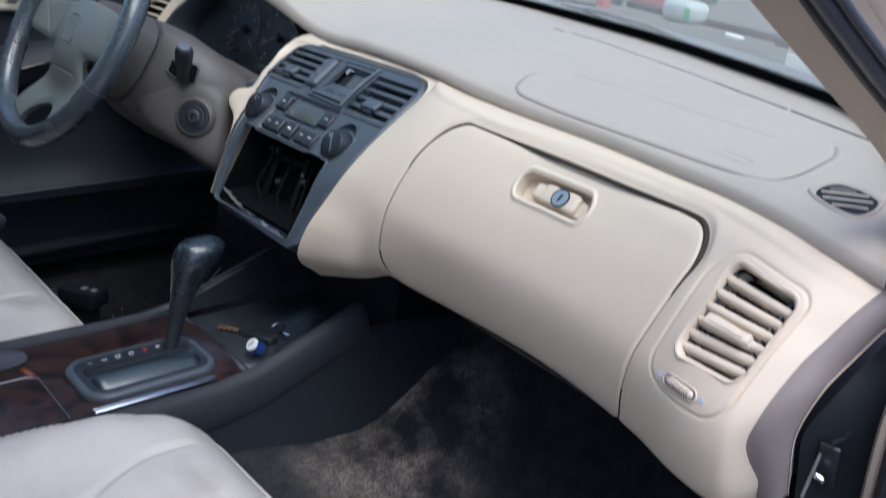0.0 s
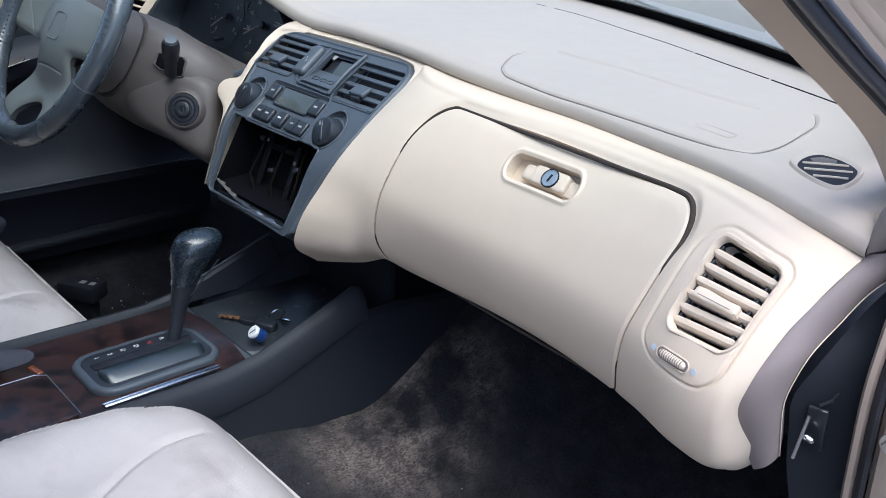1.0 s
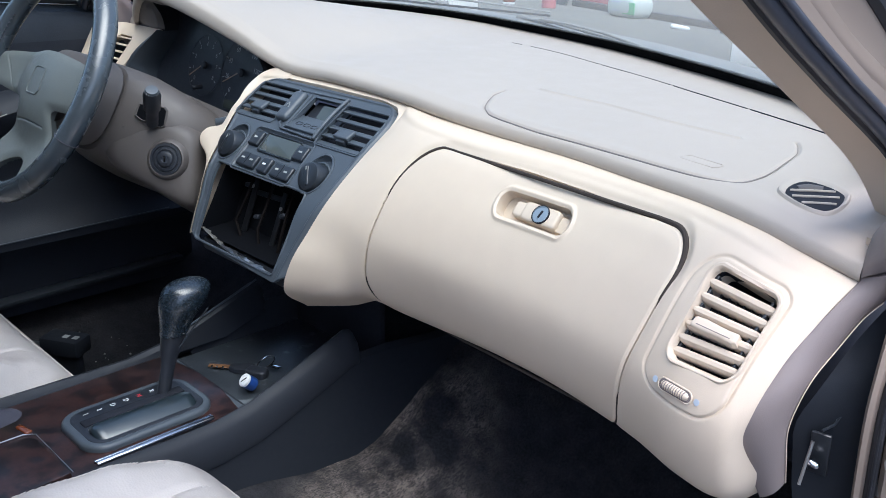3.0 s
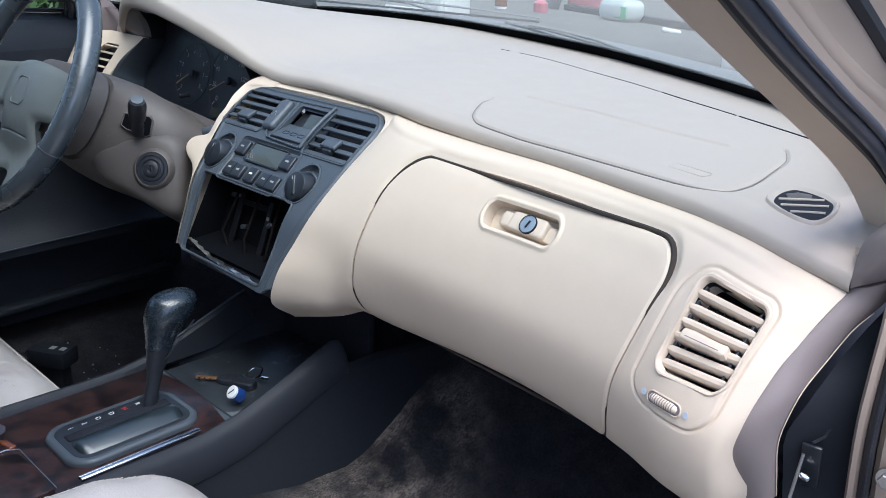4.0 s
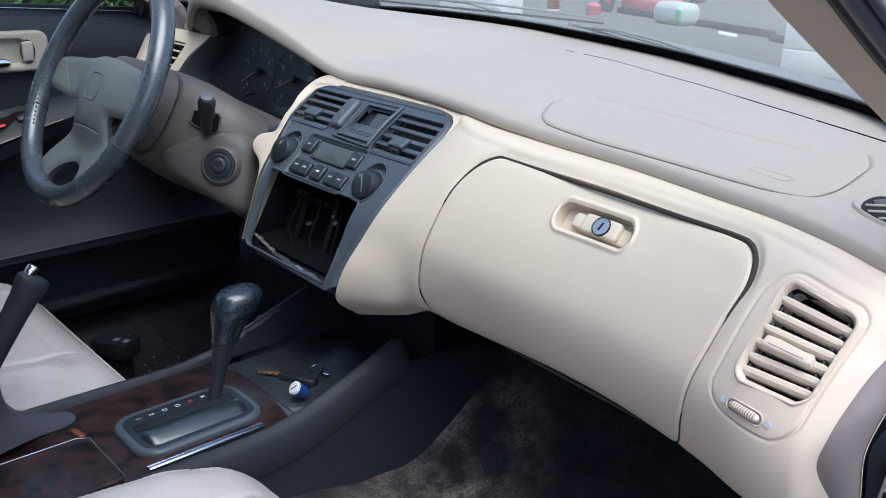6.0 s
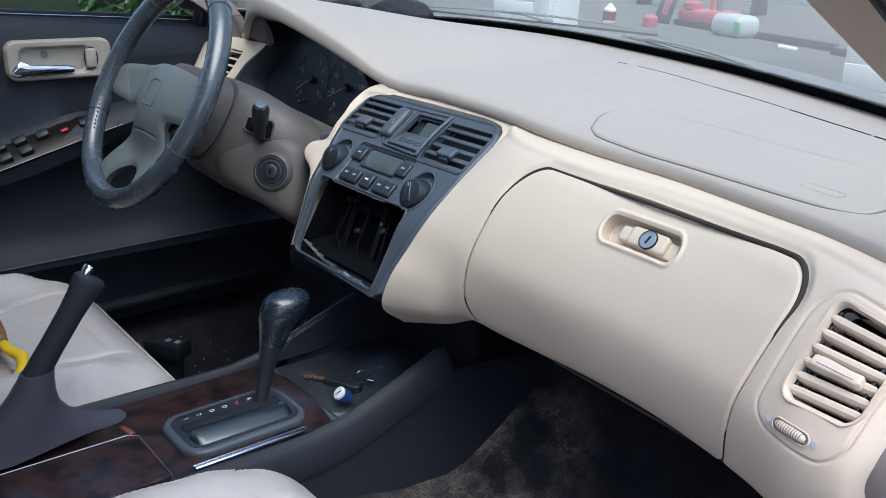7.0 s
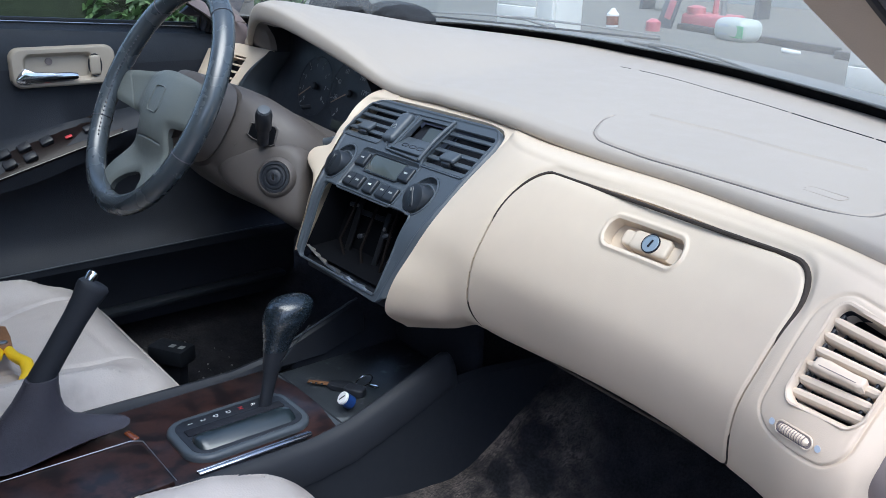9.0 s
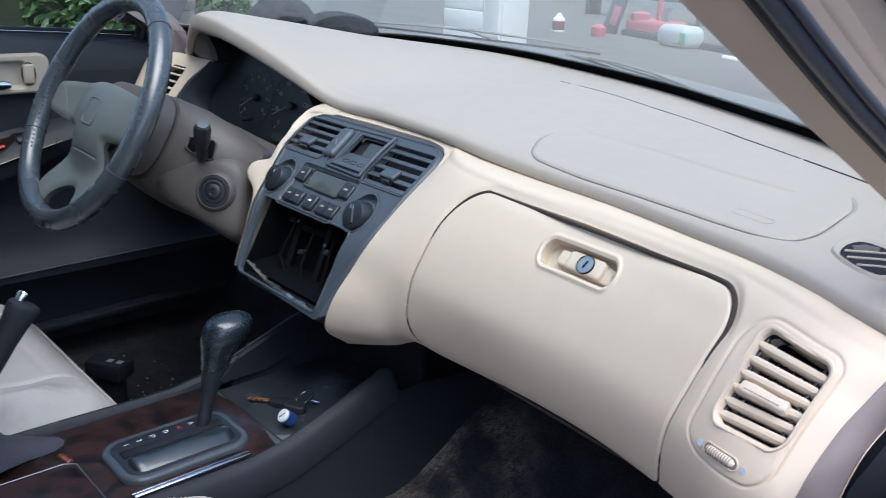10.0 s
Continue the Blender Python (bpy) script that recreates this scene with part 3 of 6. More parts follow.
def passenger_vent():
    cx, cl, hw, hh, r = VENT
    m = frame_on(cx, cl)
    ez = m.col[2].to_3d()

    def ring(grow, out):
        pts = []
        for x, y in rrect(2 * (hw + grow), 2 * (hh + grow), r + grow, 12):
            pts.append(frame_on(cx + x - VENT_LEAN * y, cl + y) @ Vector((0, 0, out)))
        return pts
    # rounded lip round the opening, and the dark duct behind it
    fr = part("vent_frame", loft([ring(.0036, -.0012), ring(.0028, .0013), ring(.0016, .0024), ring(.0003, .0019), ring(-.0005, .0002), ring(-.0008, -.0015), ring(-.0009, -.005)], True, False), BEIGE, dash)
    part("vent_duct", loft([[p - ez * .040 for p in ring(-.004, 0)], ring(-.0007, -.0048)], True, False), VOID, fr, "dark vent duct")
    back = bmesh.new()
    back.faces.new([back.verts.new(p - ez * .038) for p in ring(-.003, 0)])
    part("duct_back", back, VOID, fr)
    for k in range(6):
        l = cl - hh + .0104 + k * 0.0094
        xm = cx - VENT_LEAN * (l - cl)
        a, b = Vector(face_at(np.array(xm - hw * 0.97), np.array(l))), Vector(face_at(np.array(xm + hw * 0.97), np.array(l)))
        mid = (a + b) / 2
        ex = (b - a).normalized()
        nz = (ez - ex * ez.dot(ex)).normalized()
        ey = nz.cross(ex)
        mm = Matrix(((ex.x, ey.x, nz.x, mid.x), (ex.y, ey.y, nz.y, mid.y), (ex.z, ey.z, nz.z, mid.z), (0, 0, 0, 1)))
        n = (b - a).length
        # a blade with a fat rounded nose and a thin tail that runs back into the duct
        sect = [(.0034, -.0030), (.0038, -.0008), (.0030, .0016), (.0008, .0026), (-.0018, .0018), (-.0032, -.0004), (-.0034, -.0030), (-.0010, -.012), (.0010, -.012)]
        rings = [[mm @ pose(0, 0, -0.0042, -20, 0, 0) @ Vector((n * f, y * w, z)) for y, z in sect] for f, w in ((-.5, .55), (-.47, .85), (-.42, 1), (.42, 1), (.47, .85), (.5, .55))]
        part("slat", loft(rings, True, True), BEIGE, fr)
        for f in (-.44, .40):
            part("slat_pin", rbox((.0022, .0042, .006), mm @ pose(n * f, .0040, -.0070, -20, 0, 0), .0006), BUTTON, fr)
        if k == 3:
            tab = [(-.020, .0040), (-.0185, .0056), (-.010, .0050), (.010, .0040), (.0185, .0042), (.020, .0028), (.020, -.0036), (.0175, -.0056), (.006, -.0048), (-.008, -.0050), (-.0185, -.0046), (-.020, -.0032)]
            mt = mm @ pose(-.0015, .0002, -0.0040, -20, 0, 0)
            part("slider", prism(tab, .0078, mt, .0024, 4), BEIGE, fr)
            part("slider_groove", rbox((.030, .0007, .0012), mt @ pose(0, -.0022, .0074, 0, 0, -2), 0), TAUPE_DARK, fr)
    for k in range(8):
        x = -hw * 0.86 + k * hw * 0.245
        part("rear_vane", rbox((0.0013, 2 * hh * 0.93, 0.014), m @ pose(x, 0, -0.0235, 0, 12, -9), 0.0), BUTTON, fr)
    t = frame_on(0.6285, 0.1245) @ pose(0, 0, 0.0004)
    pit = part("wheel_pocket", prism(rrect(0.0335, 0.0098, 0.0048), 0.0012, t @ pose(0, 0, -0.0002), 0.0005), TAUPE_DARK, fr)
    part("pocket_rim", tube([t @ Vector((x, y, .0008)) for x, y in rrect(.0335, .0100, .0049)], .0007, 6, closed=True), BEIGE, pit)
    part("thumbwheel", loft([[t @ Vector((x, w * .0036 * math.cos(q), .0008 + w * .0034 * max(0, math.sin(q)))) for q in np.linspace(0, math.pi, 9)] for x, w in ((-.0140, .3), (-.0125, .75), (-.009, 1), (.009, 1), (.0125, .75), (.0140, .3))], False, False), BEIGE, pit)
    for k in range(10):
        x = -.0105 + k * .00233
        part("ridge", tube([t @ Vector((x, .0034 * math.cos(q), .0010 + .0034 * math.sin(q))) for q in np.linspace(.25, math.pi - .25, 6)], .0004, 5), TAUPE_DARK, pit)
    for x in (-0.0215, 0.0210):
        part("airflow_mark", lathe([(0.0026, 0), (0.0026, 0.0003)], t @ pose(x, 0.0, -0.0002), 12), PALEBLUE, pit)


passenger_vent()

# seam along the pad: (x, y, z) from the cluster hood round to the door
SEAM_X = [-.70, -.655, -.60, -.53, -.43, -.32, -.21, -.14, 0, .14, .20, .27, .41, .50, .575, .63, .675, .717]
SEAM_Y = [.17, .155, .125, .100, .080, .078, .090, .103, .104, .099, .094, .0885, .0715, .053, .037, .020, .006, -.004]
SEAM_Z = [.885, .888, .905, .944, .953, .938, .908, .884, .881, .876, .872, .869, .8685, .868, .867, .8645, .861, .857]
LIP = [.010, .012, .016, .020, .020, .018, .016, .012, .010, .010, .010, .010, .010, .010, .010, .010, .010, .010]
GLASS_Y = [.14, .20, .30, .40, .50, .568, .612, .620, .602, .563, .541, .511, .443, .386, .306, .220, .14, .065]
GLASS_Z = [.93, .925, .925, .925, .925, .920, .913, .909, .905, .903, .902, .901, .90, .90, .90, .90, .90, .897]


def pad_point(x, t):
    """The top pad: t 0 at the seam, 1 at the glass."""
    x = np.asarray(x, float)
    sy, sz, lip, gy, gz = (crom(SEAM_X, v, x.ravel()).reshape(x.shape) for v in (SEAM_Y, SEAM_Z, LIP, GLASS_Y, GLASS_Z))
    d = np.maximum(gy - sy, 0.02)
    crown = sz + lip + 0.007
    ks = np.array([0, .04, .10, .17, .26, .40, .7, 1.0])
    Y = np.stack([sy + .006, sy - .004, sy - .003, sy + .012, sy + .034, sy + .034 + (d - .034) * .25, sy + .034 + (d - .034) * .62, gy], -1)
    top = lambda f: crown + (gz - crown) * f
    Z = np.stack([sz - .006, sz - .0015, sz + lip, crown - .0005, crown + .001, top(.22) + .001, top(.62), gz], -1)
    h = np.diff(ks)

    def along(V):
        dd = np.diff(V, axis=-1) / h
        m = np.empty_like(V)
        m[..., 0], m[..., -1] = dd[..., 0], dd[..., -1]
        w = h[:-1] / (h[:-1] + h[1:])
        m[..., 1:-1] = dd[..., :-1] * (1 - w) + dd[..., 1:] * w
        i = np.clip(np.searchsorted(ks, t, side="right") - 1, 0, len(h) - 1)
        q, hh = (t - ks[i]) / h[i], h[i]
        g = lambda arr, k: np.take_along_axis(arr, k[..., None], -1)[..., 0]
        return ((2*q**3 - 3*q**2 + 1) * g(V, i) + (q**3 - 2*q**2 + q) * hh * g(m, i) + (3*q**2 - 2*q**3) * g(V, i + 1) + (q**3 - q**2) * hh * g(m, i + 1))
    return np.stack([x, along(Y), along(Z)], -1)


AIRBAG_LID = [(.206, .196), (.214, .167), (.242, .122), (.264, .102), (.281, .096), (.315, .090), (.349, .084), (.412, .076), (.470, .067), (.522, .059), (.562, .056), (.583, .065), (.590, .085), (.591, .110), (.587, .148), (.583, .178), (.574, .201), (.566, .215)]
LID_CREASE = [(.23, .238), (.331, .233), (.427, .209), (.517, .194)]


LID_LINE = [tuple(p) for p in crom(np.linspace(0, 1, len(AIRBAG_LID)), np.array(AIRBAG_LID), np.linspace(0, 1, 90))]


def line_distance(X, Y, line):
    best = np.full(X.shape, 9.0)
    for (ax, ay), (bx, by) in zip(line, line[1:]):
        dx, dy = bx - ax, by - ay
        t = np.clip(((X - ax) * dx + (Y - ay) * dy) / (dx * dx + dy * dy), 0, 1)
        best = np.minimum(best, np.hypot(X - ax - t * dx, Y - ay - t * dy))
    return best


def pad_height(x, y):
    """Height of the pad over a place of the plan."""
    t = np.linspace(.10, 1, 400)
    p = pad_point(np.full(400, x), t)
    return float(np.interp(y, p[:, 1], p[:, 2]))


def top_pad():
    x, t = np.meshgrid(np.concatenate([np.linspace(-.70, .195, 230)[:-1], np.linspace(.195, .605, 300)[:-1], np.linspace(.605, .717, 40)]), np.concatenate([np.linspace(0, .3, 90), np.linspace(.303, .75, 200), np.linspace(.755, 1, 50)]), indexing="ij")
    P = pad_point(x, t)
    X, Y = P[..., 0], P[..., 1]
    groove = np.zeros_like(X)
    for line, w, dep in ((LID_LINE, .0022, -.0021), (LID_CREASE, .0026, .0020)):
        groove += dep * np.exp(-(line_distance(X, Y, line) / w) ** 2)
    P = P + normals(P) * groove[..., None]
    n, m = X.shape
    idx = np.arange(n * m).reshape(n, m)
    q = np.stack([idx[:-1, :-1], idx[:-1, 1:], idx[1:, 1:], idx[1:, :-1]], -1).reshape(-1, 4)[:, ::-1]
    return sheet_part("top_pad", (P.reshape(-1, 3), q.tolist()), TAUPE, dash, "grey-taupe grained upper dash pad")


pad = top_pad()
lid_line = [(x, y, pad_height(x, y) - .0012) for x, y in LID_LINE]
part("airbag_seam", tube(lid_line, [.0008 * min(1, .1 + i / 20, .1 + (89 - i) / 30) for i in range(90)], 6), SEAM, pad)
for x0, x1, w in ((-.030, -.008, .0004), (.012, .174, .0004), (.178, .322, .0005), (.328, .460, .0008), (.465, .60, .0010)):
    xs = np.linspace(x0, x1, 14)
    ys = crom([-.06, -.019, .041, .168, .278, .38, .454, .54, .62], [.488, .485, .478, .442, .407, .361, .327, .283, .235], xs)
    part("defrost_slit", tube([(x, y, pad_height(x, y) + .0002) for x, y in zip(xs, ys)], w, 6), VOID, pad)

# ---- centre stack ----
BZ = ([.60, .64, .678, .72, .772, .80, .835, .863, .90], [-.098, -.085, -.071, -.052, -.025, .003, .043, .082, .13])


def bez(a, z, out=0.0):
    a, z = np.asarray(a, float), np.asarray(z, float)
    y = crom(*BZ, z.ravel()).reshape(z.shape)
    dy = (crom(*BZ, z.ravel() + 1e-3).reshape(z.shape) - y) / 1e-3
    k = 1 / np.sqrt(1 + dy * dy)
    return np.stack([a, y - k * out, z + dy * k * out], -1)


def bez_frame(a, z, out=0.0):
    p = Vector(bez(np.array(a), np.array(z), out))
    q = Vector(bez(np.array(a), np.array(z + .002), out))
    ex, ey = Vector((1, 0, 0)), (q - p).normalized()
    ez = ex.cross(ey)
    return Matrix(((ex.x, ey.x, ez.x, p.x), (ex.y, ey.y, ez.y, p.y), (ex.z, ey.z, ez.z, p.z), (0, 0, 0, 1)))


def stack():
    wide = lambda z: crom([.664, .667, .672, .694, .731, .78, .82, .845, .856, .864, .869, .8715], [.088, .0955, .100, .1075, .119, .1345, .1405, .1425, .1405, .133, .119, .095], z)
    hwl = lambda z: crom([.664, .667, .672, .6955, .74, .78, .81, .83, .845, .856, .864, .869, .8715], [.088, .0955, .100, .1065, .1125, .120, .133, .142, .146, .146, .139, .124, .10], z)
    A, B = rows_grid(.664, .8715, lambda z: -hwl(z), wide, 230, 150)
    sq = lambda c, d, e, f, r: (lambda x, z: sd_rrect(x, -z, (c + d) / 2, -(e + f) / 2, (d - c) / 2, (f - e) / 2, r))
    opening = lambda x, z: sd_rrect(x * (1 + 0.9 * (0.725 - z)), -z, -0.002, -.7265, .091, .0475, .006)
    window = sq(-.020, .043, .8265, .8605, .003)
    holes = (opening, sq(-.141, -.0535, .8265, .8630, .006), sq(.0475, .1315, .8195, .8600, .006), window, lambda x, z: z - .6750 + .035 * x - .010 * smoothstep(.085, .105, np.abs(x)) ** 2)

    def relief(x, z):
        edge = np.minimum(np.where(x > 0, wide(z) - x, hwl(z) + x), (.872 - z) * 2.0)
        r = .0014 * smoothstep(.0095, .0075, edge) - 0.0045 * (1 - smoothstep(0, .0045, edge))
        r = r - 0.0032 * smoothstep(.0008, -.0012, sd_rrect(x, -z, -.0085, -.7965, .062, .0215, .006))
        for k, zk in ((-.098, .7975), (.0875, .793)):
            r = r - 0.0075 * smoothstep(.0012, -.0022, np.hypot(x - k, (z - zk) * 1.12) - .0215)
        return r
    bz = sheet_part("centre_bezel", sheet(A, B, bez, holes, .0016, .005, relief), SLATE, dash, "slate-grey centre stack bezel with an empty radio opening")
    # empty radio bay
    bay = bmesh.new()
    loops = []
    for out, k in ((-.010, 1.0), (-.15, 0.92)):
        loops.append([bay.verts.new(bez(np.array(a * k), np.array(z), 0) + np.array([0, -out if out > -.02 else .14, 0 if out > -.02 else .012])) for a, z in
                      [(-.0965, .684), (.0925, .684), (.0885, .7725), (-.0925, .7725)]])
    for i in range(4):
        bay.faces.new((loops[0][i], loops[0][(i + 1) % 4], loops[1][(i + 1) % 4], loops[1][i]))
    bay.faces.new(loops[1])
    # near-black lining and backplate: the depth's shade is put into the colour
    part("radio_bay", bay, MATTE, bz, "empty radio bay, its shade put into a near-black lining")
    bay_edge = rrect(.186, .096, .006, 6)
    part("bay_border", tube([tuple(bez(np.array((x - .002) / (1 + 0.9 * (0.725 - (.7265 + y)))), np.array(.7265 + y), .0004)) for x, y in bay_edge], .0014, 6, closed=True), SLATE, bz)
    # torn brackets, cables and screws in the bay
    rnd = random.Random(9)
    for a0, a1, z0, z1, hi, mat, nm in ((-.085, -.028, .694, .683, .0026, DULL, "bracket"), (-.034, .024, .684, .6795, .0040, STEEL, "bracket"), (.020, .084, .680, .6765, .0056, STEEL, "bracket")):
        low, up = [], []
        for k in range(14):
            f = k / 13
            a, zz = a0 + (a1 - a0) * f, z0 + (z1 - z0) * f
            wob = rnd.uniform(-1, 1)
            low.append(Vector(bez(np.array(a), np.array(zz - hi * .4 + .0002 * wob), -.002 + .0006 * wob)))
            up.append(Vector(bez(np.array(a), np.array(zz + hi * (.5 + .16 * math.sin(k * .9 + a0 * 90) + .05 * wob)), -.006 + .0025 * math.sin(k * 1.7))))
        part(nm, loft([low, between(low, up, .5, (0, -.0015, .001)), up, between(up, up, 0, (0, .001, -.0008)), between(low, low, 0, (0, .001, -.0008))], False, False), mat, bz, "bent torn metal bracket" if mat is not WHITE else "torn white paper scrap")
    for a, z in ((-.06, .765), (.03, .74), (-.02, .728), (.06, .715)):
        m = bez_frame(a, z, -.034)
        part("plug", rbox((.009, .006, .011), m @ pose(0, 0, 0, 15, 20, 30 + 400 * a), .002), BLACK, bz)
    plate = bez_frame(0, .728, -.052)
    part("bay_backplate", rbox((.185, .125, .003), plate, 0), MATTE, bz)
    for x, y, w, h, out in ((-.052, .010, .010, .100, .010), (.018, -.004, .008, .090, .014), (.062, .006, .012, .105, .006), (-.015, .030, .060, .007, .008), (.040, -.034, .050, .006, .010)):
        part("bay_strut", rbox((w, h, .003), plate @ pose(x, y, out, 0, 6, 2), .0008), STRUT, bz, "stamped metal strut, coloured near-black for the bay's shade")
    for x, y in ((-.052, .035), (.018, .020), (.062, -.012)):
        part("bay_screw", lathe([(.0026, 0), (.0026, .0012), (0, .0018)], plate @ pose(x, y, .0155), 10), DULL, bz)
    part("loose_clip", rbox((.003, .002, .016), pose(.052, -.022, .706, -20, 18, 0), .0007), DULL, bz)
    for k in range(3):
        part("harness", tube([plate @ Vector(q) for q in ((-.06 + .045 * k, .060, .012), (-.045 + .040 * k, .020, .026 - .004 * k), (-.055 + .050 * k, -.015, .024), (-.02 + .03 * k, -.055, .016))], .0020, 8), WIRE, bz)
    # centre air vents
    for c, d, e, f, sx in ((-.141, -.0535, .8265, .8630, -1), (.0475, .1315, .8195, .8600, 1)):
        mid, zc = (c + d) / 2, (e + f) / 2
        m = bez_frame(mid, zc)
        hgt = (f - e) * 1.6
        ring = [tuple(bez(np.array(mid + x), np.array(zc + y), .0004)) for x, y in rrect(d - c + .001, f - e + .001, .006, 8)]
        duct = part("vent_frame", tube(ring, .0014, 6, closed=True), SLATE, bz)
        part("vent_duct", rbox((d - c + .006, hgt + .012, .03), m @ pose(0, 0, -.034), 0), VOID, duct)
        for k in range(5):
            zk = f - (f - e) * (.10 + .205 * k)
            part("slat", rbox((d - c - .001, .0086, .0030), bez_frame(mid, zk, -.0030) @ pose(0, 0, 0, -24, 0, 0), .0013), SLATE, duct)
        p = bez_frame(mid + sx * .002 - .004, e + (f - e) * .36, .0012)
        part("tab", rbox((.027, .0175, .006), p @ pose(0, 0, 0, -12, 0, 0), .0022, 3), SLATE, duct)
        part("tab_foot", rbox((.016, .009, .008), p @ pose(.001, -.009, -.003, -12, 0, 0), .002), BUTTON, duct)
    # hazard switch and clock in their raised pod
    m = bez_frame(-.005, .844)
    top = lambda x, y, out: m @ Vector((x, y, out))
    outline = [(-.046, .034), (.046, .036), (.053, .030), (.052, -.030), (.047, -.036), (-.024, -.033), (-.032, -.027), (-.053, .024)]
    pod = part("clock_pod", tube([top(x, y, .0004) for x, y in outline], .0016, 8, closed=True), SLATE, bz)
    part("pod_fin", tube([top(.049 + .003 * math.sin(q * 3), .036 - .072 * q, .0018 + .0045 * math.sin(math.pi * q)) for q in np.linspace(0, 1, 12)], .0026, 10), SLATE, pod)
    part("pod_web", rbox((.005, .064, .012), m @ pose(-.0205, .001, -.004, 0, 0, 4), .002), SLATE, pod)
    part("clock_well", rbox((.070, .064, .003), m @ pose(.016, 0, -.0145), 0), BLACK, pod)
    part("clock_lcd", prism(rrect(.036, .022, .002), .001, m @ pose(.021, .014, -.0105, 10, 0, 0), 0), LCD, pod)
    slope = m @ pose(.0135, -.0150, -.0035, -17, 0, 0)
    part("clock_slope", rbox((.061, .031, .004), slope, .0012), SLATE, pod)
    for k in range(3):
        part("clock_button", tube([slope @ Vector((-.012 + .0155 * k + x, -.004 + y, .0021)) for x, y in rrect(.0115, .0062, .0028, 4)], .0007, 5, closed=True), BLACK, pod)
    hz = part("hazard_switch", rbox((.0235, .052, .014), m @ pose(-.0365, .003, .001, 0, 0, 5), .006, 4), SLATE, pod)
    tri = [(0, .0045), (.0045, -.0035), (-.0045, -.0035)]
    part("hazard_mark", tube([m @ Vector((-.0365 + x, .000 + y, .0082)) for x, y in tri], .0004, 5, closed=True), DIM, hz)
    # climate panel
    m = bez_frame(-.0085, .7965, -.0026)
    part("panel_rim", tube([m @ Vector((x, y, .0028)) for x, y in rrect(.125, .069, .008)], .0011, 6, closed=True), SLATE, bz)
    lcd = part("climate_display", prism(rrect(.070, .0255, .002), .001, m @ pose(0, .0155, .0), .0004), LCD, bz, "unlit grey climate display")
    part("display_rim", tube([m @ Vector((x, .0155 + y, .0010)) for x, y in rrect(.073, .0285, .003)], .0010, 6, closed=True), BUTTON, lcd)
    for x, y, w, h, marks in ((-.0505, .0165, .0215, .0215, (0,)), (.0475, .0150, .0215, .0215, (0,)), (-.0365, -.0165, .038, .0205, (-.009, .009)), (.0010, -.0160, .0205, .0225, (0,)), (.0385, -.0170, .038, .0205, (-.009, .009))):
        bt = part("climate_button", rbox((w, h, .0075), m @ pose(x, y, .0008), .0026, 3), BUTTON, bz)
        for q in marks:
            part("button_mark", rbox((.0065, .0024, .0003), m @ pose(x + q, y + .001, .0047), 0), WHITE if w < .0208 else DIM, bt)
        if len(marks) > 1:
            part("button_split", rbox((.0009, h * .9, .0006), m @ pose(x, y, .0045), 0), VOID, bt)
    for a, zk in ((-.098, .7975), (.0875, .793)):
        pocket = bez_frame(a, zk)
        ring = [tuple(bez(np.array(a + .0222 * math.cos(q)), np.array(zk + .0198 * math.sin(q)), .0002)) for q in np.linspace(0, 2 * math.pi, 40, endpoint=False)]
        m = pocket @ pose(0, -.002, -.0085, 20, 0, 0)
        k = part("dial", lathe([(.0198, -.004), (.0198, .004), (.0190, .006), (.0184, .0150), (.0168, .0180), (.013, .0194), (.006, .0200), (0, .0201)], m, 40), BUTTON, bz, "black rotary climate dial")
        part("dial_ring", tube(ring, .0013, 6, closed=True), SLATE, k)
        part("dial_collar", tube([m @ Vector((.0208 * math.cos(i * math.pi / 20), .0212 * math.sin(i * math.pi / 20), .0010)) for i in range(40)], .0014, 6, closed=True), SLATE, k)
        turn = 25 if a > 0 else -15
        part("dial_grip", rbox((.0070, .026, .005), m @ pose(0, 0, .0186, 0, 0, turn), .0024, 3), BUTTON, k)
        part("pointer", rbox((.0016, .0042, .0005), m @ pose(0, 0, .0212, 0, 0, turn) @ pose(0, .009, 0), 0), DIM, k)
    # beige surround on the driver's side, with a tongue that reaches behind the column, and over the top
    z = np.concatenate([np.linspace(.680, .76, 40), np.linspace(.762, .815, 70), np.linspace(.818, .882, 40)])
    g = np.concatenate([np.linspace(0, 1, 14), [1.0, 1.0]])
    Z2, G = np.meshgrid(z, g, indexing="ij")
    outer = crom([.655, .70, .74, .763, .773, .781, .788, .795, .800, .8035, .807, .814, .83, .857, .867, .874, .879, .882], [.104, .112, .121, .130, .146, .172, .184, .186, .180, .166, .158, .1555, .156, .157, .156, .152, .144, .136], z)
    inner = np.minimum(hwl(np.clip(z, .664, .8715)) + .0006, outer - .002)
    Xs = -(inner[:, None] + (outer - inner)[:, None] * G)
    P = bez(Xs, Z2, 0.0)
    P[..., 1] += (.010 * smoothstep(.835, .80, Z2) - .010 * smoothstep(.835, .86, Z2)) * G ** 2
    P[:, -2, 1] += .004
    P[:, -2, 0] -= .0015
    P[:, -1, 1] += .05
    n_, m_ = Xs.shape
    idx = np.arange(n_ * m_).reshape(n_, m_)
    q = np.stack([idx[:-1, :-1], idx[1:, :-1], idx[1:, 1:], idx[:-1, 1:]], -1).reshape(-1, 4)
    sheet_part("driver_side_surround", (P.reshape(-1, 3), q.tolist()), BEIGE, dash)
    x = np.linspace(-.155, .160, 150)
    G2, X2 = np.meshgrid(np.linspace(0, 1, 10), x, indexing="xy")
    zs = np.linspace(.845, .8715, 60)
    lowr = np.interp(X2, wide(zs)[::-1], zs[::-1])
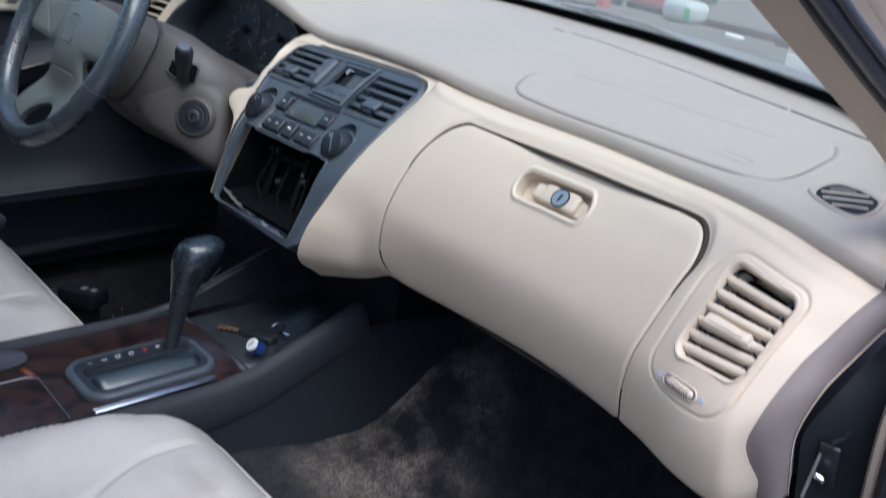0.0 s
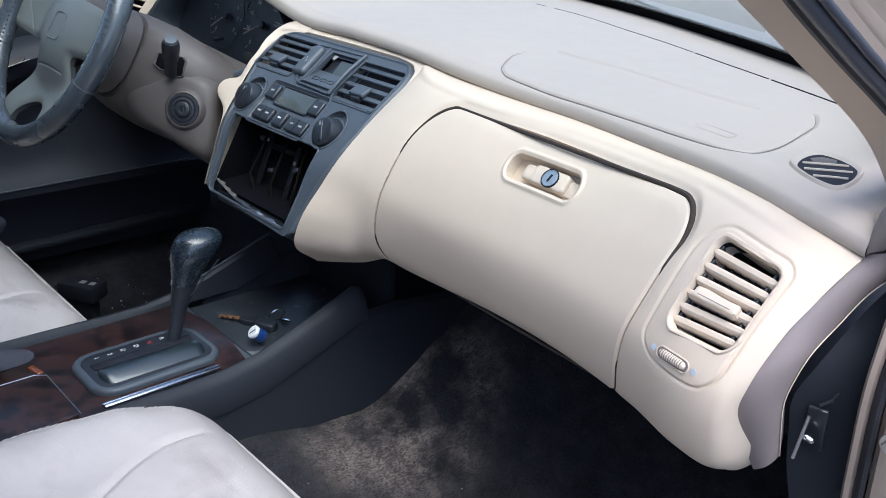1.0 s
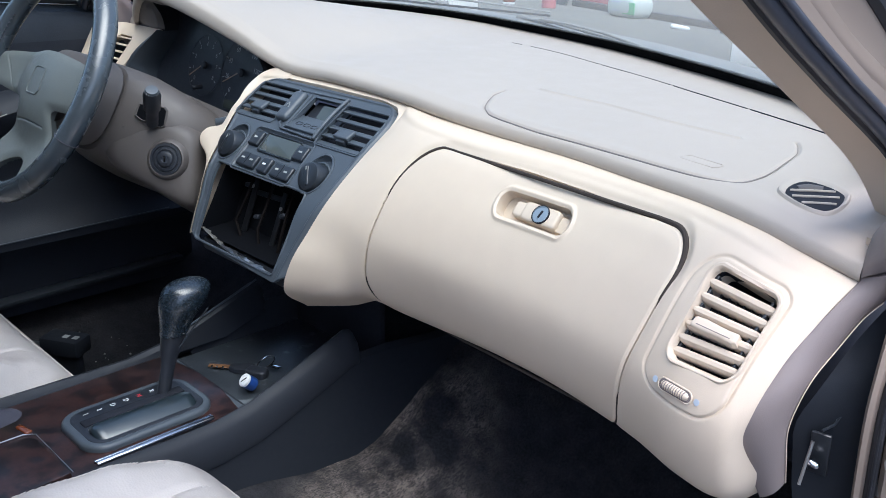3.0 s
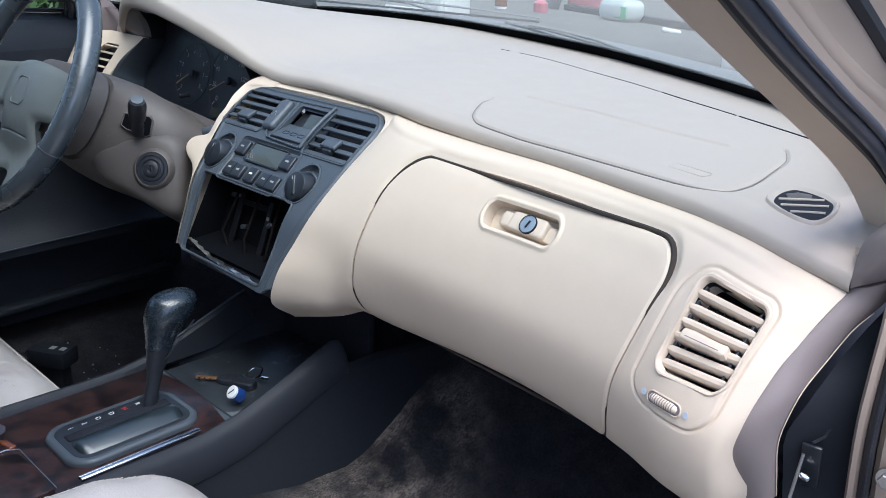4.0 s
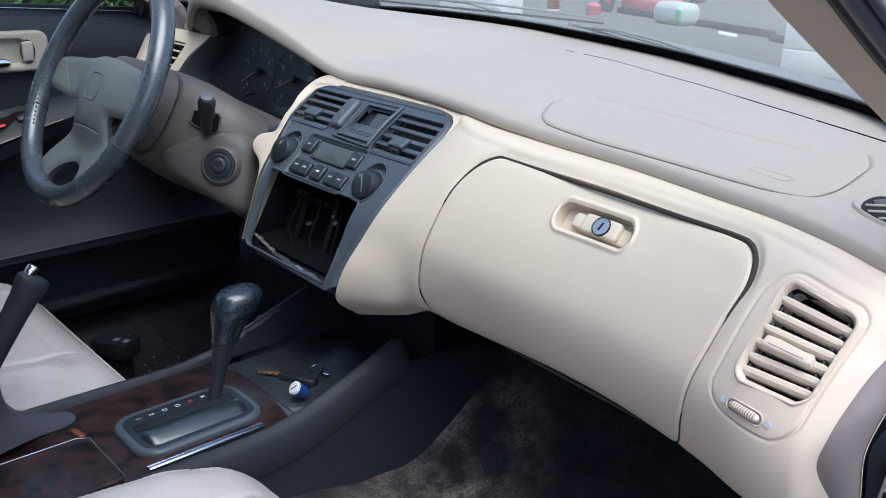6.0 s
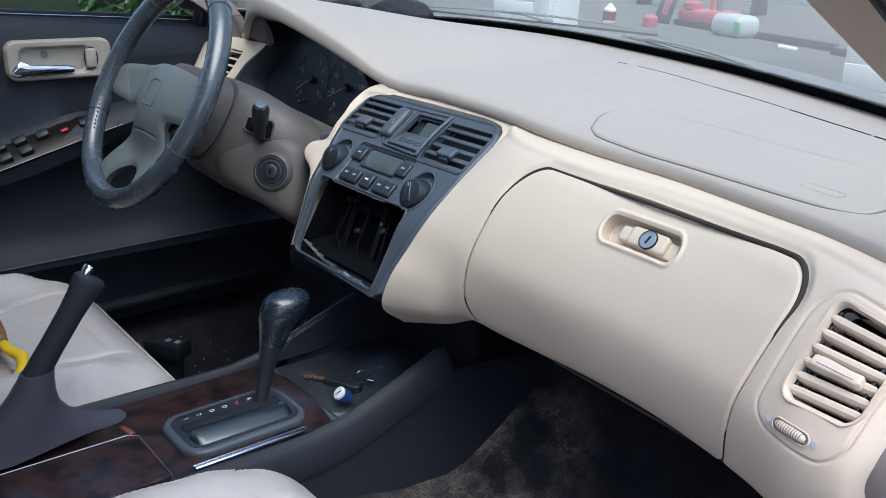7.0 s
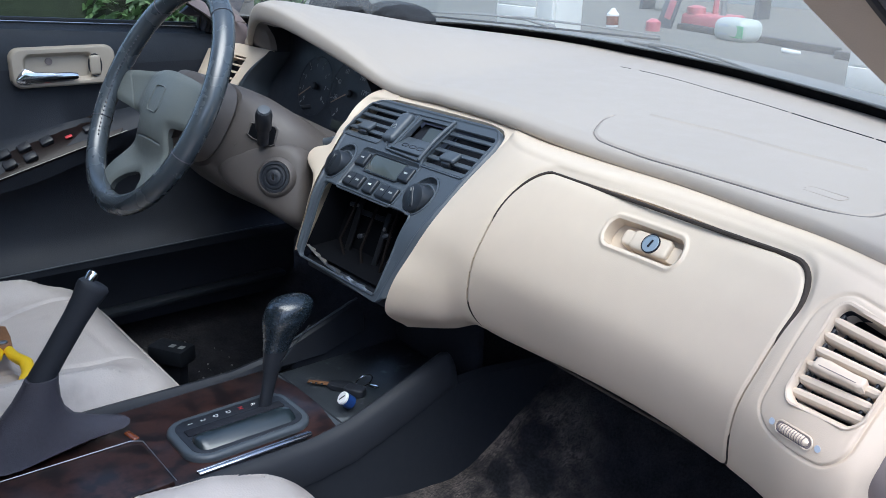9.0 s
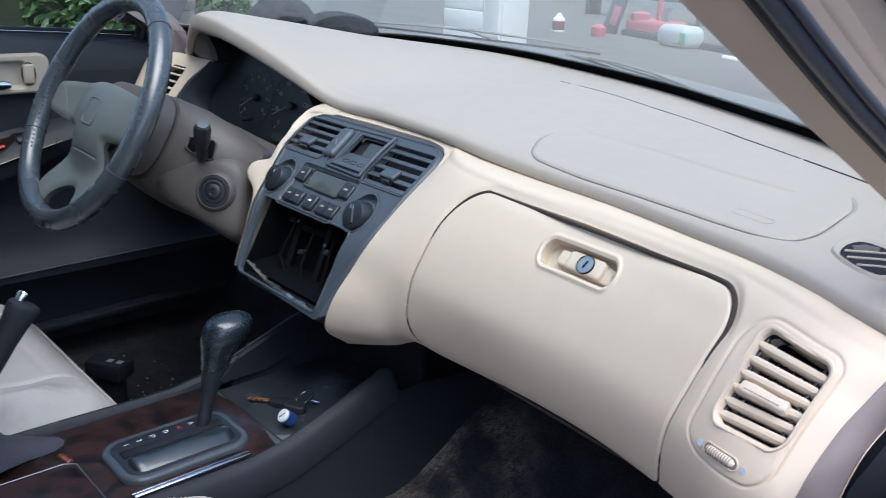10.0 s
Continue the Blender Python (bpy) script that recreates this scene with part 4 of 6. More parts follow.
    lowl = np.interp(-X2, hwl(zs)[::-1], zs[::-1])
    lowz = np.where(X2 > 0, lowr, lowl) + .0004
    hiz = crom(SEAM_X, SEAM_Z, X2.ravel()).reshape(X2.shape) - .001
    hiy = crom(SEAM_X, SEAM_Y, X2.ravel()).reshape(X2.shape) + .010
    lo = bez(X2, lowz)
    taper = smoothstep(-.146, -.030, X2)
    hiz = np.maximum(lowz + .004 + (np.minimum(hiz, .880) - lowz - .004) * taper, lowz + .003)
    hiy = lo[..., 1] + .006 + (hiy - lo[..., 1] - .006) * taper
    P = np.stack([X2, lo[..., 1] + (hiy - lo[..., 1]) * G2, lowz + (np.maximum(hiz, lowz + .003) - lowz) * np.sin(G2 * math.pi / 2)], -1)
    P[..., 1] += .002 * smoothstep(.140, .147, X2)
    P[..., 2] -= .002 * smoothstep(.140, .147, X2)
    P[:, 0, 1] += .004
    P[:, 0, 2] -= .006
    n_, m_ = X2.shape
    idx = np.arange(n_ * m_).reshape(n_, m_)
    q = np.stack([idx[:-1, :-1], idx[1:, :-1], idx[1:, 1:], idx[:-1, 1:]], -1).reshape(-1, 4)
    sheet_part("stack_brow", (P.reshape(-1, 3), q.tolist()), BEIGE, dash)
    # underside of the stack
    part("stack_underside", rbox((.19, .10, .02), pose(0, -.010, .6625, -8, 0, 0), .008), CONSOLE, dash)


stack()

# ---- floor, firewall and shell ----
def floor_height(x, y):
    """Height of the carpet: two wells, the tunnel between them and the toe board."""
    dip = np.interp(y, [-.30, -.117, -.048, .019, .066, .116, .150, .25], [.92, .84, .742, .71, .76, .91, 1.03, 1.08])
    return .30 + .34 * smoothstep(.10, .58, y) ** 1.2 + .155 * dip * smoothstep(.36, .13, np.abs(x)) + .04 * smoothstep(.60, .74, np.abs(x)) + .006 * noise.noise(Vector((x * 9, y * 9, 0)))


def floor_pan():
    x, y = np.meshgrid(np.linspace(-.78, .78, 120), np.linspace(-2.1, .60, 160), indexing="ij")
    z = np.array([[float(floor_height(a, b)) for b in y[0]] for a in x[:, 0]])
    n, m = x.shape
    idx = np.arange(n * m).reshape(n, m)
    q = np.stack([idx[:-1, :-1], idx[1:, :-1], idx[1:, 1:], idx[:-1, 1:]], -1).reshape(-1, 4)
    return tagged(sheet_part("floor", (np.stack([x, y, z], -1).reshape(-1, 3), q.tolist()), CARPET, None), "dirty worn black carpet on the car floor", "carpet", kind="structure")


floor_pan()
alone("wall_firewall", rbox((1.50, .03, .68), pose(0, .645, .54), .005), FELT, "black firewall behind the dashboard", "firewall", "structure")
alone("ceiling", rbox((1.24, 1.65, .04), pose(0, -1.28, 1.40), .015), TAUPE, "plain light headliner under the car roof", "headliner", "structure")
alone("wall_rear", rbox((1.4, .05, 1.1), pose(0, -2.1, .85), .01), CONSOLE, "dark rear bulkhead closing the cabin", "bulkhead", "structure")
# kick panel and dash underside on the passenger's side
alone("kick_panel", rbox((.03, .60, .42), pose(.735, .33, .50), .01), SIDE, "black plastic kick panel beside the passenger footwell", "kick panel", "structure")
alone("dash_underside", rbox((.56, .42, .012), pose(.43, .27, .668, 3, 0, 0), .004), VOID, "black felt cover under the dashboard", "under cover", "structure")

# ---- dash end by the passenger door ----
def dash_end():
    # taupe garnish that closes the pad's end, then the strip that follows the beige edge down
    a = [(.712, .10, .885), (.7135, .055, .892), (.714, .012, .8865), (.7165, -.006, .868), (.7175, -.008, .858)]
    b = [(.740, .10, .900), (.741, .03, .914), (.742, -.016, .910), (.743, -.016, .888), (.740, .0, .870)]
    a, b = curve_points(a, 18), curve_points(b, 18)
    part("end_garnish", rails([a] + [between(a, b, f, (0, -.0045 * math.sin(math.pi * f), .002 * math.sin(math.pi * f))) for f in np.linspace(.1, .9, 9)] + [b, between(b, b, 0, (.004, .06, -.02)), between(a, a, 0, (.0, .07, -.02))]), TAUPE_DARK, dash, "taupe end garnish at the windscreen pillar")
    edge = [(.7185, -.004, .8565), (.7155, -.008, .8505), (.712, -.0145, .8435), (.709, -.0215, .836), (.705, -.029, .8275), (.7005, -.040, .8135), (.696, -.049, .801), (.691, -.0645, .778), (.686, -.073, .761), (.682, -.072, .736), (.684, -.056, .707), (.690, -.034, .670)]
    outer = [(.741, .004, .868), (.7385, .0120, .8540), (.733, .0105, .8420), (.724, .0017, .8295), (.7185, -.008, .816), (.714, -.0162, .803), (.7105, -.029, .792), (.708, -.0408, .7806), (.703, -.0469, .7534), (.702, -.0450, .737), (.702, -.0414, .7245), (.701, -.0257, .6878)]
    edge, outer = curve_points(edge, 60), curve_points(outer, 60)
    for _ in range(6):
        edge, outer = ([c[0]] + [(c[i - 1] + c[i] * 2 + c[i + 1]) / 4 for i in range(1, 59)] + [c[59]] for c in (edge, outer))
    rings = []
    for a, b in zip(edge, outer):
        a = a + Vector((-.003, .001, 0))
        mid = (a + b) / 2 + Vector((.006, -.009, .001))
        arc = [a * (1 - f) ** 2 + mid * 2 * f * (1 - f) + b * f * f for f in np.linspace(0, 1, 11)]
        rings.append([a + Vector((-.009, .011, 0))] + arc + [b + Vector((-.012, .03, 0)), a + Vector((-.011, .05, 0))])
    part("end_strip", loft(rings, True, True), TAUPE_DARK, dash, "taupe filler strip at the dash end")
    # paler thread along the outer edge, put there as its highlight
    part("strip_highlight", tube([p + Vector((.0006, -.0004, 0)) for p in outer[12:]], .0004, 6), PILLAR, dash)


dash_end()


def defrost_grille():
    # small demister grille on the pad near the pillar, a rounded lozenge with three dark slots
    cx, cy = .6425, .0775
    u, v = Vector((.0245, .013)), Vector((-.0235, .0345))

    def at(c, q, out):
        x, y = cx + u.x * c + v.x * q, cy + u.y * c + v.y * q
        return Vector((x, y, pad_height(x, y) + out))

    def ring(k, out, down=0.0):
        pts = []
        for i in range(48):
            a = 2 * math.pi * i / 48
            c, q = math.cos(a), math.sin(a)
            pts.append(at(k * math.copysign(abs(c) ** 1.3, c), k * math.copysign(abs(q) ** 1.3, q) - down, out))
        return pts
    fr = part("demister_frame", loft([ring(1.05, -.003), ring(1.0, .0), ring(.96, .0024), ring(.90, .0028, .03), ring(.84, .0020, .07), ring(.79, .0008, .10), ring(.785, -.004, .10)], True, False), TAUPE, dash)
    duct = bmesh.new()
    duct.faces.new([duct.verts.new(p) for p in ring(.795, .0009, .10)])
    part("demister_duct", duct, VOID, fr)
    part("duct_wall", tube([at(-.34, .33, .0002), at(0, .36, .0006), at(.36, .33, .0002)], [.0062, .0085, .0062], 10, flat=.25), COLUMN, fr)
    for q, w in ((.10, .62), (-.21, .64), (-.52, .46)):
        part("grille_bar", tube([at(-w, q, .0012), at(0, q + .01, .0016), at(w, q, .0012)], [.0012] * 3, 8), TAUPE, fr)


defrost_grille()
text_m = pose(.532, .095, pad_height(.532, .095), 3, 0, -12)
part("airbag_mark", tube([text_m @ Vector((x, y, 0)) for x, y in rrect(.042, .014, .004)], .0004, 5, closed=True), TAUPE, dash)


# ---- instrument cluster ----
def cluster():
    seam = lambda x: Vector((x, float(crom(SEAM_X, SEAM_Y, np.array([x]))[0]), float(crom(SEAM_X, SEAM_Z, np.array([x]))[0])))
    xs = [-.66, -.63, -.60, -.575, -.55, -.53, -.50, -.46, -.43, -.38, -.32, -.26, -.21, -.17, -.14]
    outer = [seam(x) + Vector((0, .004, .001)) for x in xs]
    inner = [Vector(p) for p in ((-.600, .150, .884), (-.560, .140, .888), (-.533, .132, .897), (-.537, .130, .918), (-.545, .124, .934), (-.535, .114, .943))]
    inner += [seam(x) + Vector((0, .016, -.010)) for x in xs[6:]]
    n = 44
    outer, inner = curve_points(outer, n), curve_points(inner, n)
    step = [a.lerp(b, .72) + Vector((0, -.003, .0)) for a, b in zip(outer, inner)]
    deep = [Vector((p.x * .97 - .011, p.y + .010, p.z - .004)) for p in inner]
    part("hood_lip", loft([outer, step, inner, deep], False, False), HOODLIP, dash, "taupe lip of the instrument hood")
    # dark walls from the lip back to the gauges
    back = lambda x, z: Vector((x, .142 + (z - .847) * .30, z))
    front = [p + Vector((0, .006, -.002)) for p in inner if p.x > -.548 and p.z > .8965] + [Vector(p) for p in ((-.150, .10, .85), (-.165, .075, .80), (-.20, .060, .775), (-.30, .055, .762), (-.42, .055, .758), (-.52, .065, .768), (-.578, .110, .795), (-.582, .126, .825), (-.566, .134, .85), (-.545, .140, .875), (-.532, .140, .890))]
    c = Vector((-.345, .14, .845))
    rear = [back(c.x + (p.x - c.x) * .97, c.z + (p.z - c.z) * .96) + Vector((0, .02, 0)) for p in front]
    part("cluster_hood", loft([front, rear], True, False), BLACK, dash, "dark hooded instrument binnacle")
    bm = bmesh.new()
    bm.faces.new([bm.verts.new(back(c.x + (p.x - c.x) * .985, c.z + (p.z - c.z) * .97) + Vector((0, .012, 0))) for p in front])
    cf = part("gauge_face", bm, BLACK, dash, "dark unlit instrument gauges")
    tilt = math.degrees(math.atan(.30))
    for cx, cz, r, words, a0, stp, needle in ((-.304, .847, .052, ("0", "20", "40", "60", "80", "100", "120", "140"), 232, -37, 207), (-.413, .845, .046, ("0", "1", "2", "3", "4", "5", "6", "7", "8"), 225, -32, 212)):
        m = Matrix.Translation(back(cx, cz) + Vector((0, .008, 0))) @ pose(0, 0, 0, 90 - tilt, 0, 0)
        g = part("gauge_ring", tube([m @ Vector(((r + .005) * math.cos(i * math.pi / 24), (r + .005) * math.sin(i * math.pi / 24), 0)) for i in range(48)], .0006, 6, closed=True), BLACK, cf)
        for k, wd in enumerate(words):
            a = radians(a0 + stp * k)
            text_part(wd, r * .21, m @ pose(r * .76 * math.cos(a), r * .76 * math.sin(a), .001), FAINT, g, "numeral")
            part("tick", rbox((r * .12, .0011, .0006), m @ pose(r * .97 * math.cos(a), r * .97 * math.sin(a), .001, 0, 0, math.degrees(a)), 0), FAINT, g)
        a = radians(needle)
        part("needle", rbox((r * .95, .0017, .0012), m @ pose(r * .42 * math.cos(a), r * .42 * math.sin(a), .005, 0, 0, needle), 0), NEEDLE, g)
        part("needle_cap", lathe([(.0065, 0), (.0065, .004), (.004, .006), (0, .006)], m, 16), BLACK, g)
    part("odometer", prism(rrect(.034, .014, .001), .002, Matrix.Translation(back(-.318, .795) + Vector((0, .008, 0))) @ pose(0, 0, 0, 90 - tilt, 0, 0)), LCD, cf)
    part("reset_knob", lathe([(.004, 0), (.004, .016), (.003, .018), (0, .018)], pose(-.405, .135, .812, 90, 0, 0), 12), BLACK, cf)
    # glossy trim round the gauges' lower corner, and the lip below them
    edge = curve_points([(-.531, .131, .892), (-.556, .122, .875), (-.582, .111, .853), (-.600, .102, .830), (-.607, .092, .808), (-.600, .083, .785)], 22)
    inn = curve_points([(-.526, .137, .890), (-.538, .137, .870), (-.556, .132, .848), (-.569, .126, .826), (-.572, .116, .804), (-.566, .106, .785)], 22)
    crest = [a.lerp(b, .30) + Vector((.001, -.006, .001)) for a, b in zip(edge, inn)]
    mid = [a.lerp(b, .68) + Vector((.001, -.003, .001)) for a, b in zip(edge, inn)]
    part("cluster_trim", loft([edge, crest, mid, inn, [p + Vector((.004, .03, 0)) for p in inn]], False, False), TRIMSLATE, dash, "slate trim round the gauges")
    part("cluster_sill", tube([(-.165, .048, .808), (-.20, .046, .797), (-.26, .047, .783), (-.34, .050, .772), (-.45, .055, .768)], .009, 12), SLATE, dash)


cluster()


# ---- driver's side of the dash ----
def driver_dash():
    # beige panel with the outer vent, and the grey knee panel below
    right = lambda b: crom([.715, .772, .81, .83, .853, .875, .893], [-.60, -.604, -.606, -.599, -.581, -.555, -.530], .892 - .17 * b)
    x, t = rows_grid(0, 1, lambda b: np.full_like(b, -.704), right, 60, 60, 0)
    fn = lambda a, b: np.stack([a, .135 - .095 * b - .044 * smoothstep(-.655, -.704, a), .892 - .17 * b - .012 * smoothstep(-.68, -.704, a)], -1)
    vp = sheet_part("outer_vent_panel", sheet(x, t, fn, (lambda a, b: sd_rrect(a + (b - .3) * .077, b * .2, -.650, .060, .025, .036, .008),), .003, .02, flip=True), BEIGE, dash)
    part("vent_duct", rbox((.075, .02, .085), pose(-.650, .156, .838, -27, 0, 0), 0), VOID, vp)
    for k in range(5):
        part("slat", rbox((.052, .014, .003), pose(-.643 - .0053 * k, .127 - .0070 * k, .866 - .0120 * k, -12, 0, 0), .001), BEIGE, vp)
    prof = [(.06, .80), (.03, .79), (-.002, .775), (-.020, .75), (-.026, .728), (-.022, .712), (.0, .700), (.08, .695)]
    rings = [[(x_, y_ + dy, z_ + dz) for y_, z_ in prof] for x_, dy, dz in ((-.715, .07, .0), (-.64, .04, .0), (-.50, .02, 0.01), (-.38, .02, .014), (-.28, .02, .006), (-.20, .02, 0), (-.165, .03, 0), (-.135, .05, .0))]
    part("knee_panel", loft(rings, False, False), COLUMN, dash, "dark taupe knee panel under the steering column")


driver_dash()


def column():
    c = thing("steering_column", "taupe steering column shroud with stalk and ignition lock", "steering column", (-.345, 0, .80))
    ax = Vector((0, -math.cos(radians(29)), math.sin(radians(29))))
    o = Vector((-.345, -.125, .855))
    ex, ez = Vector((1, 0, 0)), ax
    ey = ez.cross(ex)

    def ring(d, w, up, dn, k=24):
        pts = []
        for i in range(k):
            a = 2 * math.pi * i / k
            cx, sy = math.cos(a), math.sin(a)
            px = w * math.copysign(abs(cx) ** .7, cx)
            py = (up if sy > 0 else dn) * math.copysign(abs(sy) ** .7, sy)
            pts.append(o - ax * d + ex * px + ey * py)
        return pts
    part("shroud", loft([ring(0, .052, .040, .045), ring(.006, .064, .048, .056), ring(.03, .070, .052, .066), ring(.055, .074, .055, .074), ring(.058, .072, .053, .072)], True, True), COLUMN, c)
    part("column_cover", loft([ring(.059, .070, .050, .070), ring(.061, .080, .056, .078), ring(.085, .105, .060, .088), ring(.11, .135, .061, .094), ring(.14, .150, .058, .098), ring(.20, .152, .050, .10)], True, True), COLUMN, c, "dark taupe lower column cover")
    # ignition lock on the shroud's side
    p = Vector((-.1945, -.0485, .760))
    n = Vector((.62, -.72, .30)).normalized()
    m = look(p, p - n)
    block = [(-.10, .020), (-.05, .044), (.005, .054), (.033, .044), (.043, .018), (.046, -.035), (.043, -.060), (.030, -.070), (.008, -.060), (-.03, -.040), (-.09, -.012)]
    for _ in range(2):
        block = [q for (ax_, ay_), (bx_, by_) in zip(block, block[1:] + block[:1]) for q in ((.75 * ax_ + .25 * bx_, .75 * ay_ + .25 * by_), (.25 * ax_ + .75 * bx_, .25 * ay_ + .75 * by_))]
    part("lock_housing", loft([[m @ Vector((-.010 + (x + .010) * k, y * k, z)) for x, y in block] for k, z in ((1.22, -.075), (1.13, -.050), (1.05, -.030), (.97, -.017), (.87, -.0095), (.74, -.0062), (.55, -.0045), (.30, -.0035))], True, True), COLUMN, c, "dark taupe housing round the ignition lock")
    ig = part("ignition_boss", lathe([(.034, -.014), (.029, -.004), (.0262, .0004), (.0248, .0016), (.0236, .0022), (.0225, .0014), (.0225, .0), (0, .0)], m, 40), COLUMN, c)
    part("ignition_ring", lathe([(.0225, 0), (.0222, .0026), (.0190, .0030), (.0184, .0018), (.0172, .0018), (.0166, .0034), (.0135, .0040), (.0125, .0026), (0, .0026)], m, 40), BLACK, ig)
    part("ignition_lock", lathe([(.0105, .002), (.0105, .0050), (.0092, .0060), (.0050, .0060), (.0042, .0052), (0, .0052)], m, 28), BLACK, ig)
    part("key_entry", rbox((.002, .007, .001), m @ pose(0, 0, .0058), 0), CHROME, ig)
    # wiper stalk
    root = Vector((-.222, -.051, .806))
    tip = Vector((-.190, -.064, .855))
    d = tip - root
    slot = [Vector(p) for p in [(-0.2495, -0.0520, 0.8280), (-0.2484, -0.0595, 0.8134), (-0.2423, -0.0557, 0.8083), (-0.2214, -0.0382, 0.7987), (-0.2187, -0.0342, 0.8004), (-0.2224, -0.0269, 0.8195), (-0.2261, -0.0284, 0.8240)]]
    out = Vector((.69, -.62, .37)).normalized()
    mid = sum(slot, Vector()) / len(slot)
    at = lambda k, h: [mid + (p - mid) * k + out * h for p in slot]
    part("stalk_slot", loft([at(1.16, -.012), at(1.10, .004), at(1.03, .0056), at(.98, .0052), at(.95, .0035)], True, False), COLUMN, c)
    part("stalk_boot", loft([at(1.0, .0020), at(.97, .0048), at(.6, .0050), at(.1, .0052)], True, True), MATTE, c, "matte black boot in the stalk slot")
    st_ = part("wiper_stalk", tube([root, root + d * .4, root + d * .5, root + d * .9, root + d * 1.05], [.0085, .0085, .0112, .0122, .0098], 18), BLACK, c, "black wiper stalk")
    part("stalk_end", lathe([(.0096, 0), (.0082, .004), (0, .005)], look(root + d * 1.03, root), 18), SLATE, st_)
    for d0 in (.022, .075):
        pts = [p + (p - (o - ax * d0)).normalized() * .0004 for p in ring(d0 + .006, *((.066, .049, .058) if d0 < .05 else (.094, .058, .084)))]
        part("shroud_seam", tube(pts, .0006, 5, closed=True), BLACK, c)
    part("access_cover", rbox((.004, .030, .022), Matrix.Translation(o - ax * .085 + ex * .088 + ey * -.02) @ pose(0, 0, 0, 29, 0, -8), .001), COLUMN, c)


column()


def steering_wheel():
    w = thing("steering_wheel", "four-spoke leather steering wheel with grey airbag hub", "steering wheel", (-.345, -.17, .87))
    el = radians(28.2)
    ez = Vector((0, -math.cos(el), math.sin(el)))
    ex = Vector((1, 0, 0))
    ey = ez.cross(ex)
    o = Vector((WHEEL[0], WHEEL[1], WHEEL[2]))
    m = Matrix(((ex.x, ey.x, ez.x, o.x), (ex.y, ey.y, ez.y, o.y), (ex.z, ey.z, ez.z, o.z), (0, 0, 0, 1)))
    R, r = WHEEL[3] - .0152, .0152
    pts = [m @ Vector((R * math.cos(2 * math.pi * i / 96), R * math.sin(2 * math.pi * i / 96), 0)) for i in range(96)]
    rim = part("rim", tube(pts, r, 20, closed=True), RIM_LEATHER, w, "blue-grey worn leather rim")
    # lacing along the inner side of the rim
    for a0, a1 in ((150, 215), (-35, 30)):
        for k in range(26):
            a = radians(a0 + (a1 - a0) * k / 25)
            q = Vector(((R - r * .92) * math.cos(a), (R - r * .92) * math.sin(a), .0065))
            part("stitch", rbox((.006, .0022, .002), m @ Matrix.Translation(q) @ pose(0, 0, 0, 0, 35, math.degrees(a) + 18), .0008), LEATHER_DARK, rim)
    for a in (202, -22, 128, 52):
        c, q = math.cos(radians(a)), math.sin(radians(a))
        part("rim_joint", tube([m @ Vector(((R + (r + .0004) * math.cos(b)) * c, (R + (r + .0004) * math.cos(b)) * q, (r + .0004) * math.sin(b))) for b in np.linspace(0, 2 * math.pi, 20, endpoint=False)], .0007, 5, closed=True), LEATHER_DARK, rim)
    # airbag cover and spokes: one moulding with two side openings and one below
    def smax(a, b, k=.014):
        h = np.clip(.5 + .5 * (a - b) / k, 0, 1)
        return b + (a - b) * h + k * h * (1 - h)
    side = lambda x, y: smax(y + .036 - .10 * (np.abs(x) - .04), .050 + (-.036 - y) * .34 - np.abs(x))
    below = lambda x, y: (np.hypot(x / .044, (y + .160) / .048) - 1) * .046
    above = lambda x, y: .044 - .95 * x * x - y
    outside = lambda x, y: R - .002 - np.hypot(x, y)
    openings = (side, below, above, outside)

    def dome(x, y):
        d = np.minimum(np.minimum(side(x, y), below(x, y)), above(x, y))
        h = -.004 - .020 * smoothstep(R - .012, .085, np.hypot(x, y)) + .022 * np.exp(-((x / .082) ** 2 + ((y + .008) / .066) ** 2) ** 1.6) - .004 * (1 - np.clip(d / .012, 0, 1)) ** 2
        seam = np.where((np.abs(x) < .042) & (y > -.07), np.abs(y + .060 + 1.2 * x * x), 1)
        joint = np.where(y > -.05, np.abs(np.abs(x) - .108 - .7 * (y + .019)), 1)
        return h - .0016 * np.exp(-(seam / .0013) ** 2) - .0011 * np.exp(-(joint / .0012) ** 2)
    gx, gy = np.meshgrid(np.linspace(-.168, .168, 340), np.linspace(-.168, .048, 226), indexing="ij")
    basis, base = np.array([ex, ey, ez]), np.array(o)
    hub = sheet_part("hub", sheet(gx, gy, lambda x, y: base + np.stack([x, y, dome(x, y)], -1) @ basis, openings, .0017, .010), HUB, w, "worn grey airbag cover and spokes")
    lift = lambda x, y: m @ Vector((x, y, float(dome(np.array(x), np.array(y))) + .0004))
    part("badge_outline", tube([lift(x * 1.15, y * 1.15 - .004) for x, y in ((-.014, .016), (-.017, -.010), (-.012, -.016), (.012, -.016), (.017, -.010), (.014, .016), (.008, .018), (-.008, .018))], .0012, 6, closed=True), HUB, hub)


WHEEL = (-.3456, -.1544, .8624, .1812)
steering_wheel()


